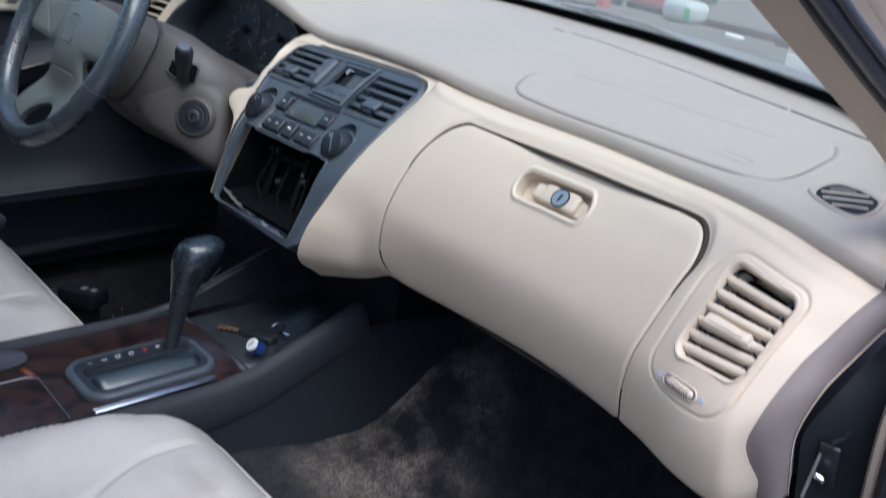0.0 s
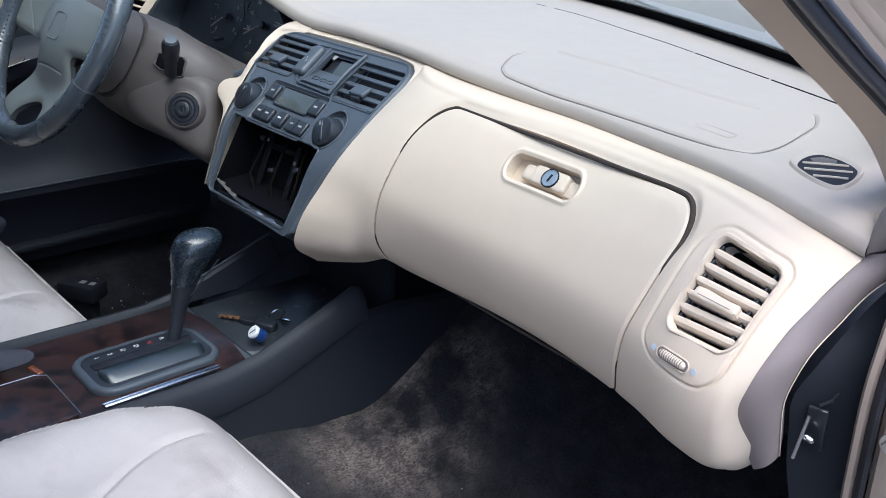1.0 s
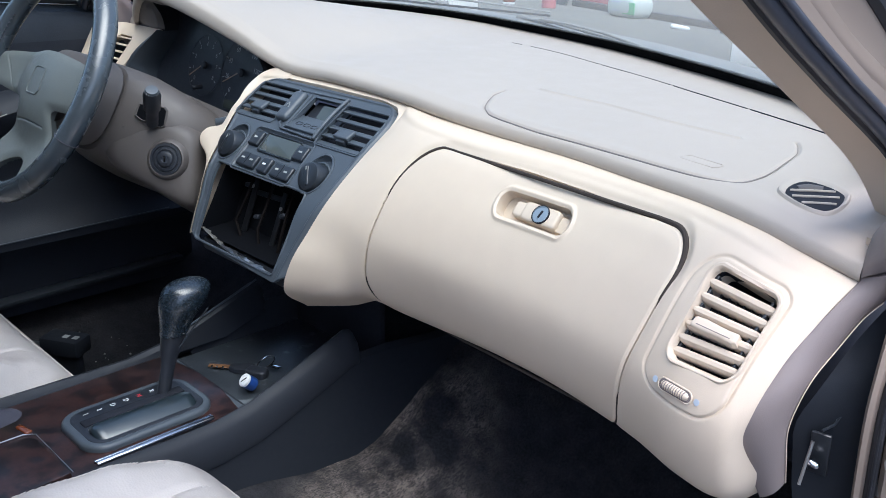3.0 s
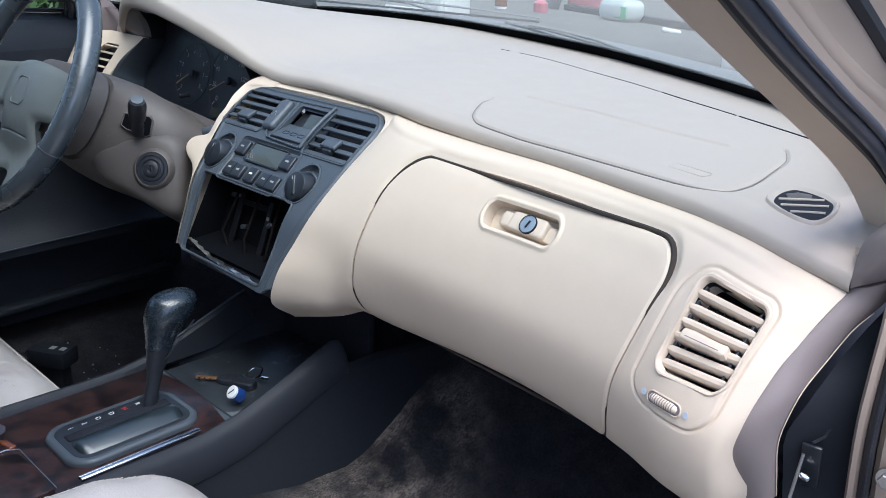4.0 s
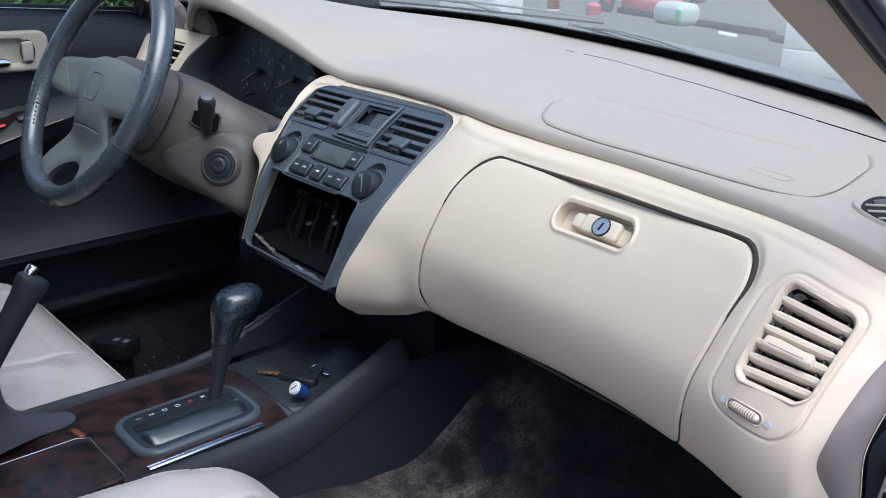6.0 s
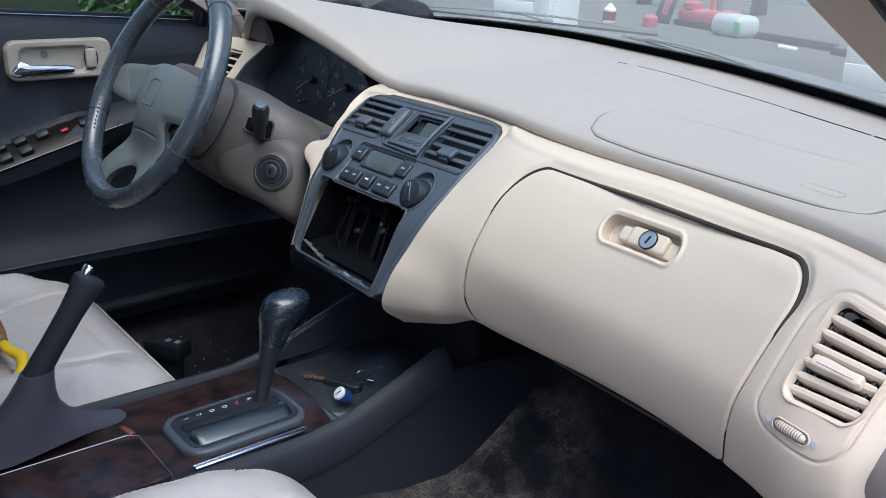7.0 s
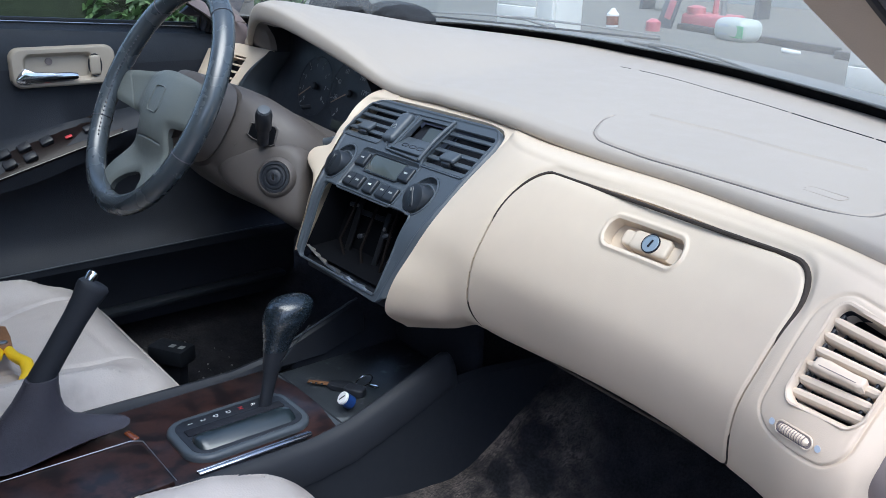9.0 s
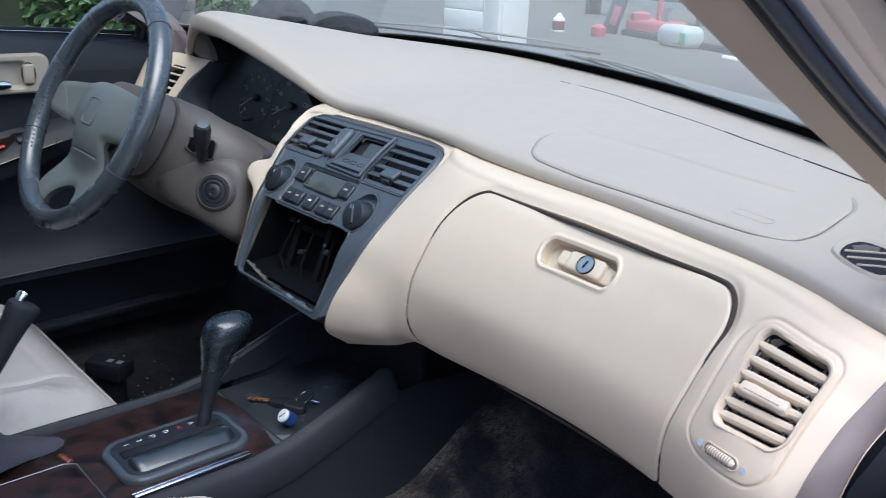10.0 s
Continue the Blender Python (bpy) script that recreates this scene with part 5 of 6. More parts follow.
# ---- centre console ----
def console():
    c = thing("centre_console", "black centre console with burl wood trim and open tray", "console", (0, -.25, .30))
    ys = [-1.0, -.60, -.45, -.31, -.22, -.17, -.12, -.08, -.03, .03, .09, .20, .45]
    top = [.575, .535, .530, .528, .526, .526, .533, .546, .564, .586, .585, .57, .56]
    for sx in (1, -1):
        low, rail = [], []
        for y, z in zip(ys, top):
            low.append([(x * sx, y, h) for x, h in ((.150, .36), (.128, .42), (.1195, z - .046), (.110, z - .040), (.094, .50))])
        part("side_wall", loft(low, False, False), SIDE, c)
        # padded rail along the top, which ends in a rounded nose under the dash
        for y, z, k in [(y, z, 1) for y, z in zip(ys, top) if y < .02] + [(.024, .584, 1), (.033, .583, .93), (.038, .578, .72), (.040, .570, .3)]:
            sect = [(.118, -.050), (.1225, -.047), (.1235, -.040), (.1215, -.025), (.1175, -.010), (.111, -.0018), (.104, 0), (.098, -.004), (.095, max(-.05, min(-.012, .517 - z)))]
            rail.append([(sx * (.108 + (x - .108) * (.5 + .5 * k)), y, z - .025 + (h + .025) * k) for x, h in sect])
        part("side_rail", loft(rail, True, True), CONSOLE, c, "grained charcoal console rail")
    # wood plate, with the gate's opening
    plate = [(-.095, -.60), (.0945, -.60), (.0945, -.335), (.0945, -.128), (.03, -.116), (-.03, -.116), (-.095, -.128)]
    part("wood_plate", prism(plate, .004, pose(0, 0, .516), .001), WOOD, c, "dark burl wood trim plate")
    part("console_deck", rbox((.19, .50, .02), pose(0, -.36, .503), 0), CONSOLE, c)
    # lidded compartment beside the hand brake
    lid = part("compartment_lid", prism([(-.004, -.50), (.102, -.50), (.102, -.345), (.10, -.336), (.012, -.336), (.0, -.345)], .012, pose(0, 0, .5205), .003), WOOD, c, "glossy burl wood compartment lid")
    part("lid_edge", tube([(-.006, -.52, .532), (-.004, -.345, .532), (.004, -.334, .532), (.100, -.334, .532)], .0007, 6), STEEL, lid)
    # bright strip beside the gate
    part("strip_edge", rbox((.0022, .142, .004), pose(.0938, -.238, .5285, 0, 10, 0), .0008), TRIM, c)
    part("chrome_strip", rbox((.0062, .142, .005), pose(.0990, -.238, .529, 0, 14, 0), .0022), TRIM, c, "polished metal trim strip")
    part("amber_reflector", rbox((.024, .009, .005), pose(-.034, -.334, .5195, 0, 0, 10), .0025, 3), ORANGE, c, "small amber plastic insert")
    # shift gate
    gate = part("shift_gate", joined(prism(rrect(.100, .160, .029, 8), .009, pose(.0240, -.224, .519), .005, 4)), SLATE, c, "slate shift gate with a worn slot")
    part("gate_inner", prism(rrect(.082, .142, .020, 8), .0025, pose(.0255, -.224, .5262), .0010), BLACK, gate)
    part("gate_ramp", loft([[(.0225 + .0395 * f * w + .0395 * .5 * (1 - w), y, .5275 + .0105 * w * math.sin(math.pi * f) ** .8 * (1.15 - .5 * f)) for f in np.linspace(0, 1, 15)] for y, w in ((-.288, .35), (-.2865, .7), (-.283, .9), (-.276, 1), (-.174, 1), (-.167, .9), (-.1635, .7), (-.162, .35))], False, False), RAMP, gate, "blue-grey slot cover")
    part("slot", rbox((.015, .126, .004), pose(.015, -.224, .5285), .0015), VOID, gate)
    for k, (wd, mat) in enumerate((("1", WHITE), ("2", WHITE), ("D", WHITE), ("D", WHITE), ("N", RED), ("R", WHITE), ("P", RED))):
        text_part(wd, .0086, pose(-.0045, -.274 + .0165 * k, .5290, 0, 0, 0), mat, gate, "gear_letter")
    # tray ahead of the plate
    part("tray_floor", rbox((.19, .22, .01), pose(0, -.012, .503, 0, 0, 0), .002), TRAY, c, "dusty dark tray mat")
    part("tray_lip", rbox((.186, .012, .008), pose(0, -.119, .511), .003), SLATE, c)
    part("tray_back", rbox((.19, .012, .12), pose(0, .10, .55), .003), VOID, c)
    part("rail_line", tube([(-.103, -.10, .541), (-.103, -.03, .566), (-.103, .03, .587)], .0014, 6), SLATE, c)
    part("armrest", rbox((.10, .32, .13), pose(-.060, -.640, .60), .035, 4), LEATHER_DARK, c, "black padded armrest")
    s = thing("shift_lever", "black leather automatic shift lever with polished top", "gear lever", (0.0, -.16, .53))
    b0, b1 = Vector((.008, -.182, .527)), Vector((.000, -.145, .649))
    d = b1 - b0
    part("shaft", loft([[b0 + d * t + Vector((w * math.cos(2 * math.pi * i / 20), h * math.sin(2 * math.pi * i / 20), 0)) for i in range(20)] for t, w, h in ((0, .0064, .0086), (.25, .0064, .0092), (.36, .0074, .0108), (.42, .0092, .0134), (.62, .0125, .017), (.8, .017, .022))], True, True), BLACK, s)
    shape = np.array(((.60, .0130, .0175, 0), (.70, .0155, .0205, .001), (.80, .0195, .0245, .002), (.90, .0235, .030, .005), (1.0, .0235, .031, .007), (1.06, .021, .028, .007), (1.10, .014, .020, .006), (1.12, .004, .008, .006)))
    rings = []
    for t, w, h, dy in crom(np.linspace(0, 1, len(shape)), shape, np.linspace(0, 1, 34)):
        rings.append([b0 + d * float(t) + Vector((w * math.cos(2 * math.pi * i / 40), dy + h * math.sin(2 * math.pi * i / 40), 0)) for i in range(40)])
    kb = part("knob", loft(rings, True, True), KNOB, s, "shiny worn black leather knob")
    for k in range(16):
        t = .5 + .03 * k
        q = b0 + d * (.5 + .022 * k) + Vector((.0128 + .0005 * k, .004 + .0016 * k, 0))
        part("stitch", rbox((.002, .0042, .0015), Matrix.Translation(q) @ pose(0, 0, 0, 25, 0, 0), .0006), BLACK, kb)
    part("release_button", rbox((.006, .012, .016), Matrix.Translation(b0 + d * .82 + Vector((-.024, .004, 0))), .003), BLACK, s)
    return c


console()


def handbrake():
    h = thing("parking_brake", "black parking brake lever raised in a leather gaiter", "parking brake", (-.045, -.45, .52))
    tip, mid, base = Vector((-.050, -.350, .716)), Vector((-.050, -.419, .617)), Vector((-.058, -.446, .533))
    d = (tip - mid).normalized()
    rings = []

    def ring(p, w, hh, ax, k=20):
        sx = Vector((1, 0, 0))
        sy = ax.cross(sx).normalized()
        return [p + sx * w * math.cos(2 * math.pi * i / k) + sy * hh * math.sin(2 * math.pi * i / k) for i in range(k)]
    for t, w, hh in ((-.06, .0130, .0140), (0, .0130, .0140), (.25, .0122, .0134), (.6, .0124, .0138), (.78, .0130, .0152), (.90, .0136, .0180), (.95, .0128, .0182), (.98, .010, .0150), (.99, .006, .010)):
        rings.append(ring(mid + (tip - mid) * t - Vector((0, 0, 0)), w, hh, d))
    part("grip", loft(rings, True, True), CONSOLE, h, "grey-black moulded grip")
    b = tip - d * .006 + Vector((0, -.006, .004))
    part("release_button", loft([ring(b, .0065, .0065, d), ring(b + d * .012, .0065, .0065, d), ring(b + d * .0145, .005, .005, d)], True, True), CHROME, h, "chrome release button")
    rings = []
    for t, w, l0, l1 in ((0, .0158, .0172, .0172), (.10, .0172, .0195, .0190), (.3, .0205, .026, .025), (.5, .024, .036, .034), (.7, .029, .050, .052), (.85, .032, .056, .085), (.95, .034, .062, .112), (1.0, .036, .066, .120)):
        p = mid + (base - mid) * t
        ring2 = []
        for i in range(28):
            a = 2 * math.pi * i / 28
            s, c_ = math.sin(a), math.cos(a)
            wr = 1 + .02 * math.sin(9 * a + 5 * t) * t
            ring2.append(Vector((p.x + w * wr * math.copysign(abs(c_) ** .8, c_) * (1 - .45 * max(0, s) * t), p.y + (l1 if s > 0 else l0) * s * (1 - .0 * t), p.z + .003 * t * math.sin(4 * a) - .004 * t)))
        rings.append(ring2)
    part("gaiter", loft(rings, True, True), LEATHER_DARK, h, "creased black leather gaiter")


handbrake()


# ---- seats ----
def seat(name, x0, x1, front, top, label, bolster, shift):
    s = thing(name, label, "car seat", ((x0 + x1) / 2, front - .25, .34))
    w, l = x1 - x0, .54
    n, m_ = 230, 230
    a, b = np.meshgrid(np.linspace(-1, 1, n), np.linspace(-1, 1, m_), indexing="ij")
    # square to rounded rectangle
    r = .075
    hx, hy = w / 2, l / 2
    X, Y = a * hx, b * hy
    # pull the grid's corners onto the rounded outline
    gx, gy = np.abs(X) - hx + r, np.abs(Y) - hy + r
    corner = (gx > 0) & (gy > 0)
    ln = np.hypot(gx, gy)
    k = np.where(corner & (ln > r), r / np.maximum(ln, 1e-9), 1)
    X = np.where(corner, np.sign(X) * (hx - r + gx * k), X)
    Y = np.where(corner, np.sign(Y) * (hy - r + gy * k), Y)
    edge = np.clip(-sd_rrect(X, Y, 0, 0, hx, hy, r), 0, None)
    z = top - .060 * (1 - np.clip(edge / .085, 0, 1)) ** 2.4
    z += bolster * smoothstep(.55, .85, np.abs(X) / hx) * smoothstep(.06, .12, hy - Y) * np.clip(edge / .05, 0, 1)
    z += -.012 * np.exp(-((X / hx) ** 2 + ((Y - .1) / hy) ** 2) * 2)
    # a long curved seam beside each bolster, the cushion's middle panel behind an arched seam, a slack crease in front
    back = hy - Y
    line = hx - .113 - .048 * smoothstep(.09, .22, back)
    arch = .195 - .012 * (1 - (np.abs(X) / .13) ** 2)
    soft = ((np.abs(np.abs(X) - line), smoothstep(.03, .07, back)), (np.abs(back - arch), smoothstep(.128, .12, np.abs(X))), (np.abs(back - .072) * .6, .4 * smoothstep(.14, .10, np.abs(X))))
    z = z + .010 * np.exp(-((np.abs(X) - hx + .062) / .038) ** 2) * smoothstep(.10, .20, back)
    z = z - .005 * smoothstep(.0, .10, back - arch) * smoothstep(.13, .11, np.abs(X))
    for g, wt in soft:
        z = z - .0044 * np.exp(-(g / .0046) ** 2) * wt
    wr = np.array([[noise.noise(Vector((p * 14, q * 14, shift))) + .5 * noise.noise(Vector((p * 40, q * 26, shift))) for q in Y[0]] for p in X[:, 0]])
    z = z + .0016 * wr * np.clip(edge / .04, 0, 1)
    P = np.stack([X + (x0 + x1) / 2, Y + front - hy, z], -1)
    idx = np.arange(n * m_).reshape(n, m_)
    q = np.stack([idx[:-1, :-1], idx[1:, :-1], idx[1:, 1:], idx[:-1, 1:]], -1).reshape(-1, 4).tolist()
    verts = P.reshape(-1, 3).tolist()
    loop = list(idx[:, 0]) + list(idx[-1, 1:]) + list(idx[-2::-1, -1]) + list(idx[0, -2:0:-1])
    prev = [int(i) for i in loop]
    for dz, ins in ((-.012, -.003), (-.05, -.004), (-.11, .006), (-.17, .02)):
        cur = []
        for i in loop:
            x, y, _ = P.reshape(-1, 3)[i]
            cx, cy = (x0 + x1) / 2, front - hy
            cur.append(len(verts))
            verts.append([cx + (x - cx) * (1 - ins / hx), cy + (y - cy) * (1 - ins / hy), top - .060 + dz])
        for j in range(len(loop)):
            j2 = (j + 1) % len(loop)
            q.append([prev[j], cur[j], cur[j2], prev[j2]])
        prev = cur
    cu = sheet_part("cushion", (verts, [f[::-1] if i >= (n - 1) * (m_ - 1) else f for i, f in enumerate(q)]), SEAT, s, "creased grey-beige leather seat cushion")
    pts = [tuple(P.reshape(-1, 3)[i] + np.array([0, 0, .002])) for i in loop]
    part("piping", tube([(p[0], p[1], top - .064) for p in pts][::3], .003, 6, closed=True), SEAT, cu)
    # two rows of stitches round the cushion's edge
    zz = lambda x, y: float(P[int(np.clip(np.searchsorted(P[:, m_ // 2, 0], x), 0, n - 1)), int(np.clip(np.searchsorted(P[n // 2, :, 1], y), 0, m_ - 1)), 2])
    cx, cy = (x0 + x1) / 2, front - hy
    seam = bmesh.new()
    for off in (.044, .051):
        line = [Vector((x, y)) for x, y in rrect(w - 2 * off, l - 2 * off, .03, 10, cx, cy)]
        for a_, b_ in zip(line, line[1:] + line[:1]):
            k_ = max(1, int((b_ - a_).length / .0075))
            for i in range(k_):
                p_ = a_.lerp(b_, (i + .5) / k_)
                if p_.y > cy:
                    stitch = rbox((.0046, .0009, .0008), pose(p_.x, p_.y, zz(p_.x, p_.y) + .0001, 0, 0, math.degrees(math.atan2(b_.y - a_.y, b_.x - a_.x))), 0)
                    me = bpy.data.meshes.new("tmp")
                    stitch.to_mesh(me), stitch.free(), seam.from_mesh(me), bpy.data.meshes.remove(me)
    part("stitching", seam, SEAT_THREAD, cu, "pale thread")
    bk = rbox((w * .98, .13, .62), pose((x0 + x1) / 2, front - l - .03, top + .24, -16, 0, 0), .05, 4)
    part("backrest", bk, SEAT, s)
    part("base", rbox((w * .8, l * .8, .12), pose((x0 + x1) / 2, front - l / 2 - .02, .345), .02), BLACK, s)
    for sx in (.2, .8):
        part("rail", rbox((.03, l * .9, .05), pose(x0 + w * sx, front - l / 2, .315), .006), STEEL, s)
    return s


seat("passenger_seat", .106, .655, -.203, .552, "grey-beige leather front passenger seat, creased and worn", .018, 0.0)
seat("driver_seat", -.585, -.104, -.212, .540, "grey-beige leather driver seat with pliers on it", .028, 7.0)


# ---- loose things ----
def pliers():
    p = thing("pliers", "rusty combination pliers with yellow grips on the seat", "pliers", (-.26, -.41, .548))
    m = pose(-.275, -.412, .556, 0, 0, 169)
    for sy in (1, -1):
        pts = [m @ Vector(v) for v in ((.01, .004 * sy, 0), (-.02, .010 * sy, .001), (-.05, .024 * sy, .002), (-.08, .025 * sy, .001), (-.105, .016 * sy, 0))]
        part("grip", tube(pts, [.006, .0075, .0085, .008, .007], 12, flat=.8), YELLOW, p, "yellow plastic grip")
    part("jaws", joined(prism([(0, -.011), (.03, -.010), (.065, -.006), (.068, 0), (.065, .006), (.03, .010), (0, .011), (-.01, 0)], .010, m @ pose(0.008, 0, -.004), .002)), RUST, p, "rusty steel jaws")
    part("rivet", lathe([(.006, 0), (.006, .003), (.003, .004), (0, .004)], m @ pose(.014, 0, .005), 16), STEEL, p)


pliers()


def keys():
    k = thing("car_keys", "bunch of car keys with a round white and blue charm", "keys", (.02, -.05, .512))
    cm = look((.0475, -.0895, .527), (.0535, -.0475, .490))
    part("charm", lathe([(.0088, 0), (.0088, .003), (.0075, .0042), (0, .0045)], cm, 28), WHITE, k, "round white charm")
    part("charm_slit", rbox((.0012, .010, .0006), cm @ pose(.001, 0, .0046, 0, 0, -30), 0), BLACK, k)
    part("charm_base", lathe([(.0090, -.013), (.0090, -.0005), (0, -.0005)], cm, 28), BLUE, k, "blue charm base")
    # one key with a worn bronze blade, its dark head, the ring with a second key, and a small fob
    blade = part("key_blade", rbox((.034, .0072, .0022), pose(-.031, -.078, .5125, 0, 0, 40), .0007), RUST, k, "bronze key blade")
    for f in (-.011, -.004, .004):
        part("key_notch", rbox((.0030, .0030, .0026), pose(-.031 + .766 * f + .0022, -.078 + .643 * f - .0027, .5126, 0, 0, 40), .0005), CHROME, blade)
    part("key_head", prism([(-.018, -.005), (-.008, -.0105), (.010, -.011), (.016, -.006), (.016, .006), (.010, .011), (-.008, .0105), (-.018, .005)], .007, pose(-.007, -.059, .509, 0, 0, 38), .002, 2), BLACK, k, "dark plastic key head")
    part("fob", prism(rrect(.030, .019, .007), .010, pose(.0175, -.053, .509, 0, 0, 28), .003, 3), BLACK, k, "black key fob")
    part("key_ring", tube([(.0100 + .010 * math.cos(i * .314), -.034 + .012 * math.sin(i * .314), .519 + .005 * math.sin(i * .314)) for i in range(20)], .0011, 6, closed=True), CHROME, k)
    part("second_key", rbox((.020, .0066, .0020), pose(.0250, -.030, .517, 0, -6, 8), .0007), CHROME, k)


keys()


def foam_mount():
    f = thing("dash_mount", "charcoal fuzzy bean-bag mount resting on the dash pad", "dash mount", (-.50, .36, .935))
    for (x, y, z), (sx, sy, sz), turn, nm in (((-.645, .35, pad_height(-.645, .35) + .027), (.12, .060, .046), -22, "bag"), ((-.515, .40, pad_height(-.515, .40) + .017), (.13, .055, .029), -16, "flap")):
        bm = bmesh.new()
        bmesh.ops.create_icosphere(bm, subdivisions=4, radius=1)
        for v in bm.verts:
            j = 1 + .08 * noise.noise(v.co * 3 + Vector((x, y, 0)))
            v.co = Vector((v.co.x * sx * j, v.co.y * sy * j, max(v.co.z, -.6) * sz * j))
        bmesh.ops.transform(bm, matrix=pose(x, y, z, 0, 0, turn), verts=bm.verts)
        part(nm, bm, FOAM, f)


foam_mount()

# floor clutter in the driver's footwell
def seat_bracket():
    b = thing("floor_connector", "black plastic box with a silver plate on the driver floor", "connector", (-.51, -.10, .32))
    part("box", rbox((.075, .045, .032), pose(-.510, -.100, .372, 0, 0, 30), .006), SIDE, b)
    part("plate", rbox((.030, .026, .004), pose(-.548, -.138, .366, 0, 0, 30), .001), STEEL, b)
    part("foot", rbox((.055, .028, .075), pose(-.515, -.100, .338, 0, 0, 30), .006), BLACK, b)
    for k in range(2):
        part("label", rbox((.010, .011, .0006), pose(-.503 + .016 * k, -.100 + .010 * k, .3882, 0, 0, 30), 0), DIM, b)
    rnd = random.Random(12)
    grit = bmesh.new()
    for k in range(60):
        far = rnd.random() ** .6
        a = rnd.uniform(0, 6.283)
        x, y = -.50 + .16 * far * math.cos(a), -.03 + .11 * far * math.sin(a)
        bmesh.ops.create_icosphere(grit, subdivisions=1, radius=rnd.uniform(.0006, .0022), matrix=Matrix.Translation((x, y, floor_height(x, y) + .001)))
    for k in range(40):
        x, y = rnd.uniform(.20, .55), rnd.uniform(-.16, .10)
        bmesh.ops.create_icosphere(grit, subdivisions=1, radius=rnd.uniform(.0005, .0017), matrix=Matrix.Translation((x, y, float(floor_height(x, y)) + .001)))
    tagged(part("floor_grit", grit, DULL, None), "pale crumbs and grit scattered on the carpet", "grit", kind="stuff")


seat_bracket()


# ---- driver's door ----
def driver_door():
    d = thing("driver_door", "closed black vinyl driver door with wood switch panel", "car door", (-.76, -.2, .35))
    # inner skin: a profile in x and z, run along y
    prof = [(-.800, .929), (-.744, .928), (-.718, .918), (-.708, .896), (-.708, .86), (-.712, .82), (-.700, .79), (-.675, .775), (-.665, .76), (-.672, .735), (-.70, .70), (-.715, .64), (-.715, .56), (-.690, .525), (-.675, .515), (-.675, .50), (-.70, .47), (-.705, .36), (-.80, .34)]
    rings = []
    for y in np.linspace(-1.0, .26, 40):
        k = smoothstep(-.05, .12, y)
        rise = .10 * smoothstep(-.34, .0, y)
        ring = []
        for i, (x, z) in enumerate(prof):
            if i < 4:
                z = z - .058 * (y + .12)
            if 5 <= i <= 9:
                z = z - .075 + rise * (.75 if i > 5 else .4)
                x = x + .0
            ring.append((x - .0 * k, y, z))
        rings.append(ring)
    part("door_panel", loft([r[4:] for r in rings], False, False), DOORLOW, d, "black moulded lower door panel")
    part("door_top", loft([r[:5] for r in rings], False, False), VINYL, d, "slate-black grained vinyl upper door")
    # pull handle in its beige bezel
    A, B = rows_grid(.829, .897, lambda z: np.full_like(z, -.262), lambda z: np.full_like(z, -.088), 80, 40)
    cup = lambda y, z: sd_rrect(y, z, -.185, .862, .058, .024, .014)
    edge = lambda y, z: -sd_rrect(y, z, -.176, .863, .0870, .0335, .018)
    fn = lambda y, z: np.stack([np.full_like(y, -.693), y, z], -1)

    def relief(y, z):
        return (-.006 * (1 - smoothstep(-.001, .004, edge(y, z))) - .0105 * smoothstep(.001, -.006, cup(y, z)))
    bz = sheet_part("handle_bezel", sheet(A, B, fn, (edge,), .0024, .012, relief), BEZEL, d, "dull beige handle bezel")
    part("inner_handle", loft([[Vector((-.690 - .006 * abs(t - .5), -.257 + .100 * t, .846 + hz)) + Vector((.005 * math.cos(2 * math.pi * i / 14), 0, hh * math.sin(2 * math.pi * i / 14))) for i in range(14)] for t, hh, hz in ((0, .003, -.002), (.05, .009, 0), (.15, .014, .004), (.30, .010, .001), (.6, .0085, 0), (.9, .008, 0), (1.0, .005, 0))], True, True), CHROME, bz, "chrome inner door handle")
    part("lock_ring", tube([(-.6925, -.126 + .011 * math.cos(i * .262), .863 + .019 * math.sin(i * .262)) for i in range(24)], .0013, 6, closed=True), BLACK, bz)
    part("lock_rocker", rbox((.008, .019, .034), pose(-.693, -.126, .863), .004, 3), BEZEL, bz)
    part("screw", lathe([(.006, 0), (.006, .002), (0, .002)], pose(-.703, -.20, .872, 0, 90, 0), 16), TAUPE_DARK, bz)
    # wood switch panel on the armrest
    ax = [Vector((-.690, -.36, .688)), Vector((-.690, -.10, .760))]
    dd = (ax[1] - ax[0]).normalized()
    n = Vector((.55, 0, .83))
    n = (n - dd * n.dot(dd)).normalized()
    sd = n.cross(dd)
    mid = (ax[0] + ax[1]) / 2
    m = Matrix(((dd.x, sd.x, n.x, mid.x), (dd.y, sd.y, n.y, mid.y), (dd.z, sd.z, n.z, mid.z), (0, 0, 0, 1)))
    ap = part("switch_panel", prism(rrect(.28, .062, .02), .005, m @ pose(0, 0, 0), .001), DARKWOOD, d, "burl wood window switch panel")
    part("panel_edge", tube([m @ Vector((x, -.032 if True else 0, .007)) for x in np.linspace(-.14, .14, 8)], .0007, 6), DULL, ap)
    for x, y in ((-.06, .012), (-.06, -.012), (-.025, .012), (-.025, -.012), (.012, .008)):
        part("window_switch", rbox((.022, .016, .010), m @ pose(x, y, .009, 0, -8, 0), .003), BLACK, ap)
    part("red_mark", rbox((.012, .006, .003), m @ pose(.048, .0, .0085), .001), RED, ap)
    part("rear_switch", rbox((.020, .014, .010), m @ pose(.085, 0, .009), .003), BLACK, ap)
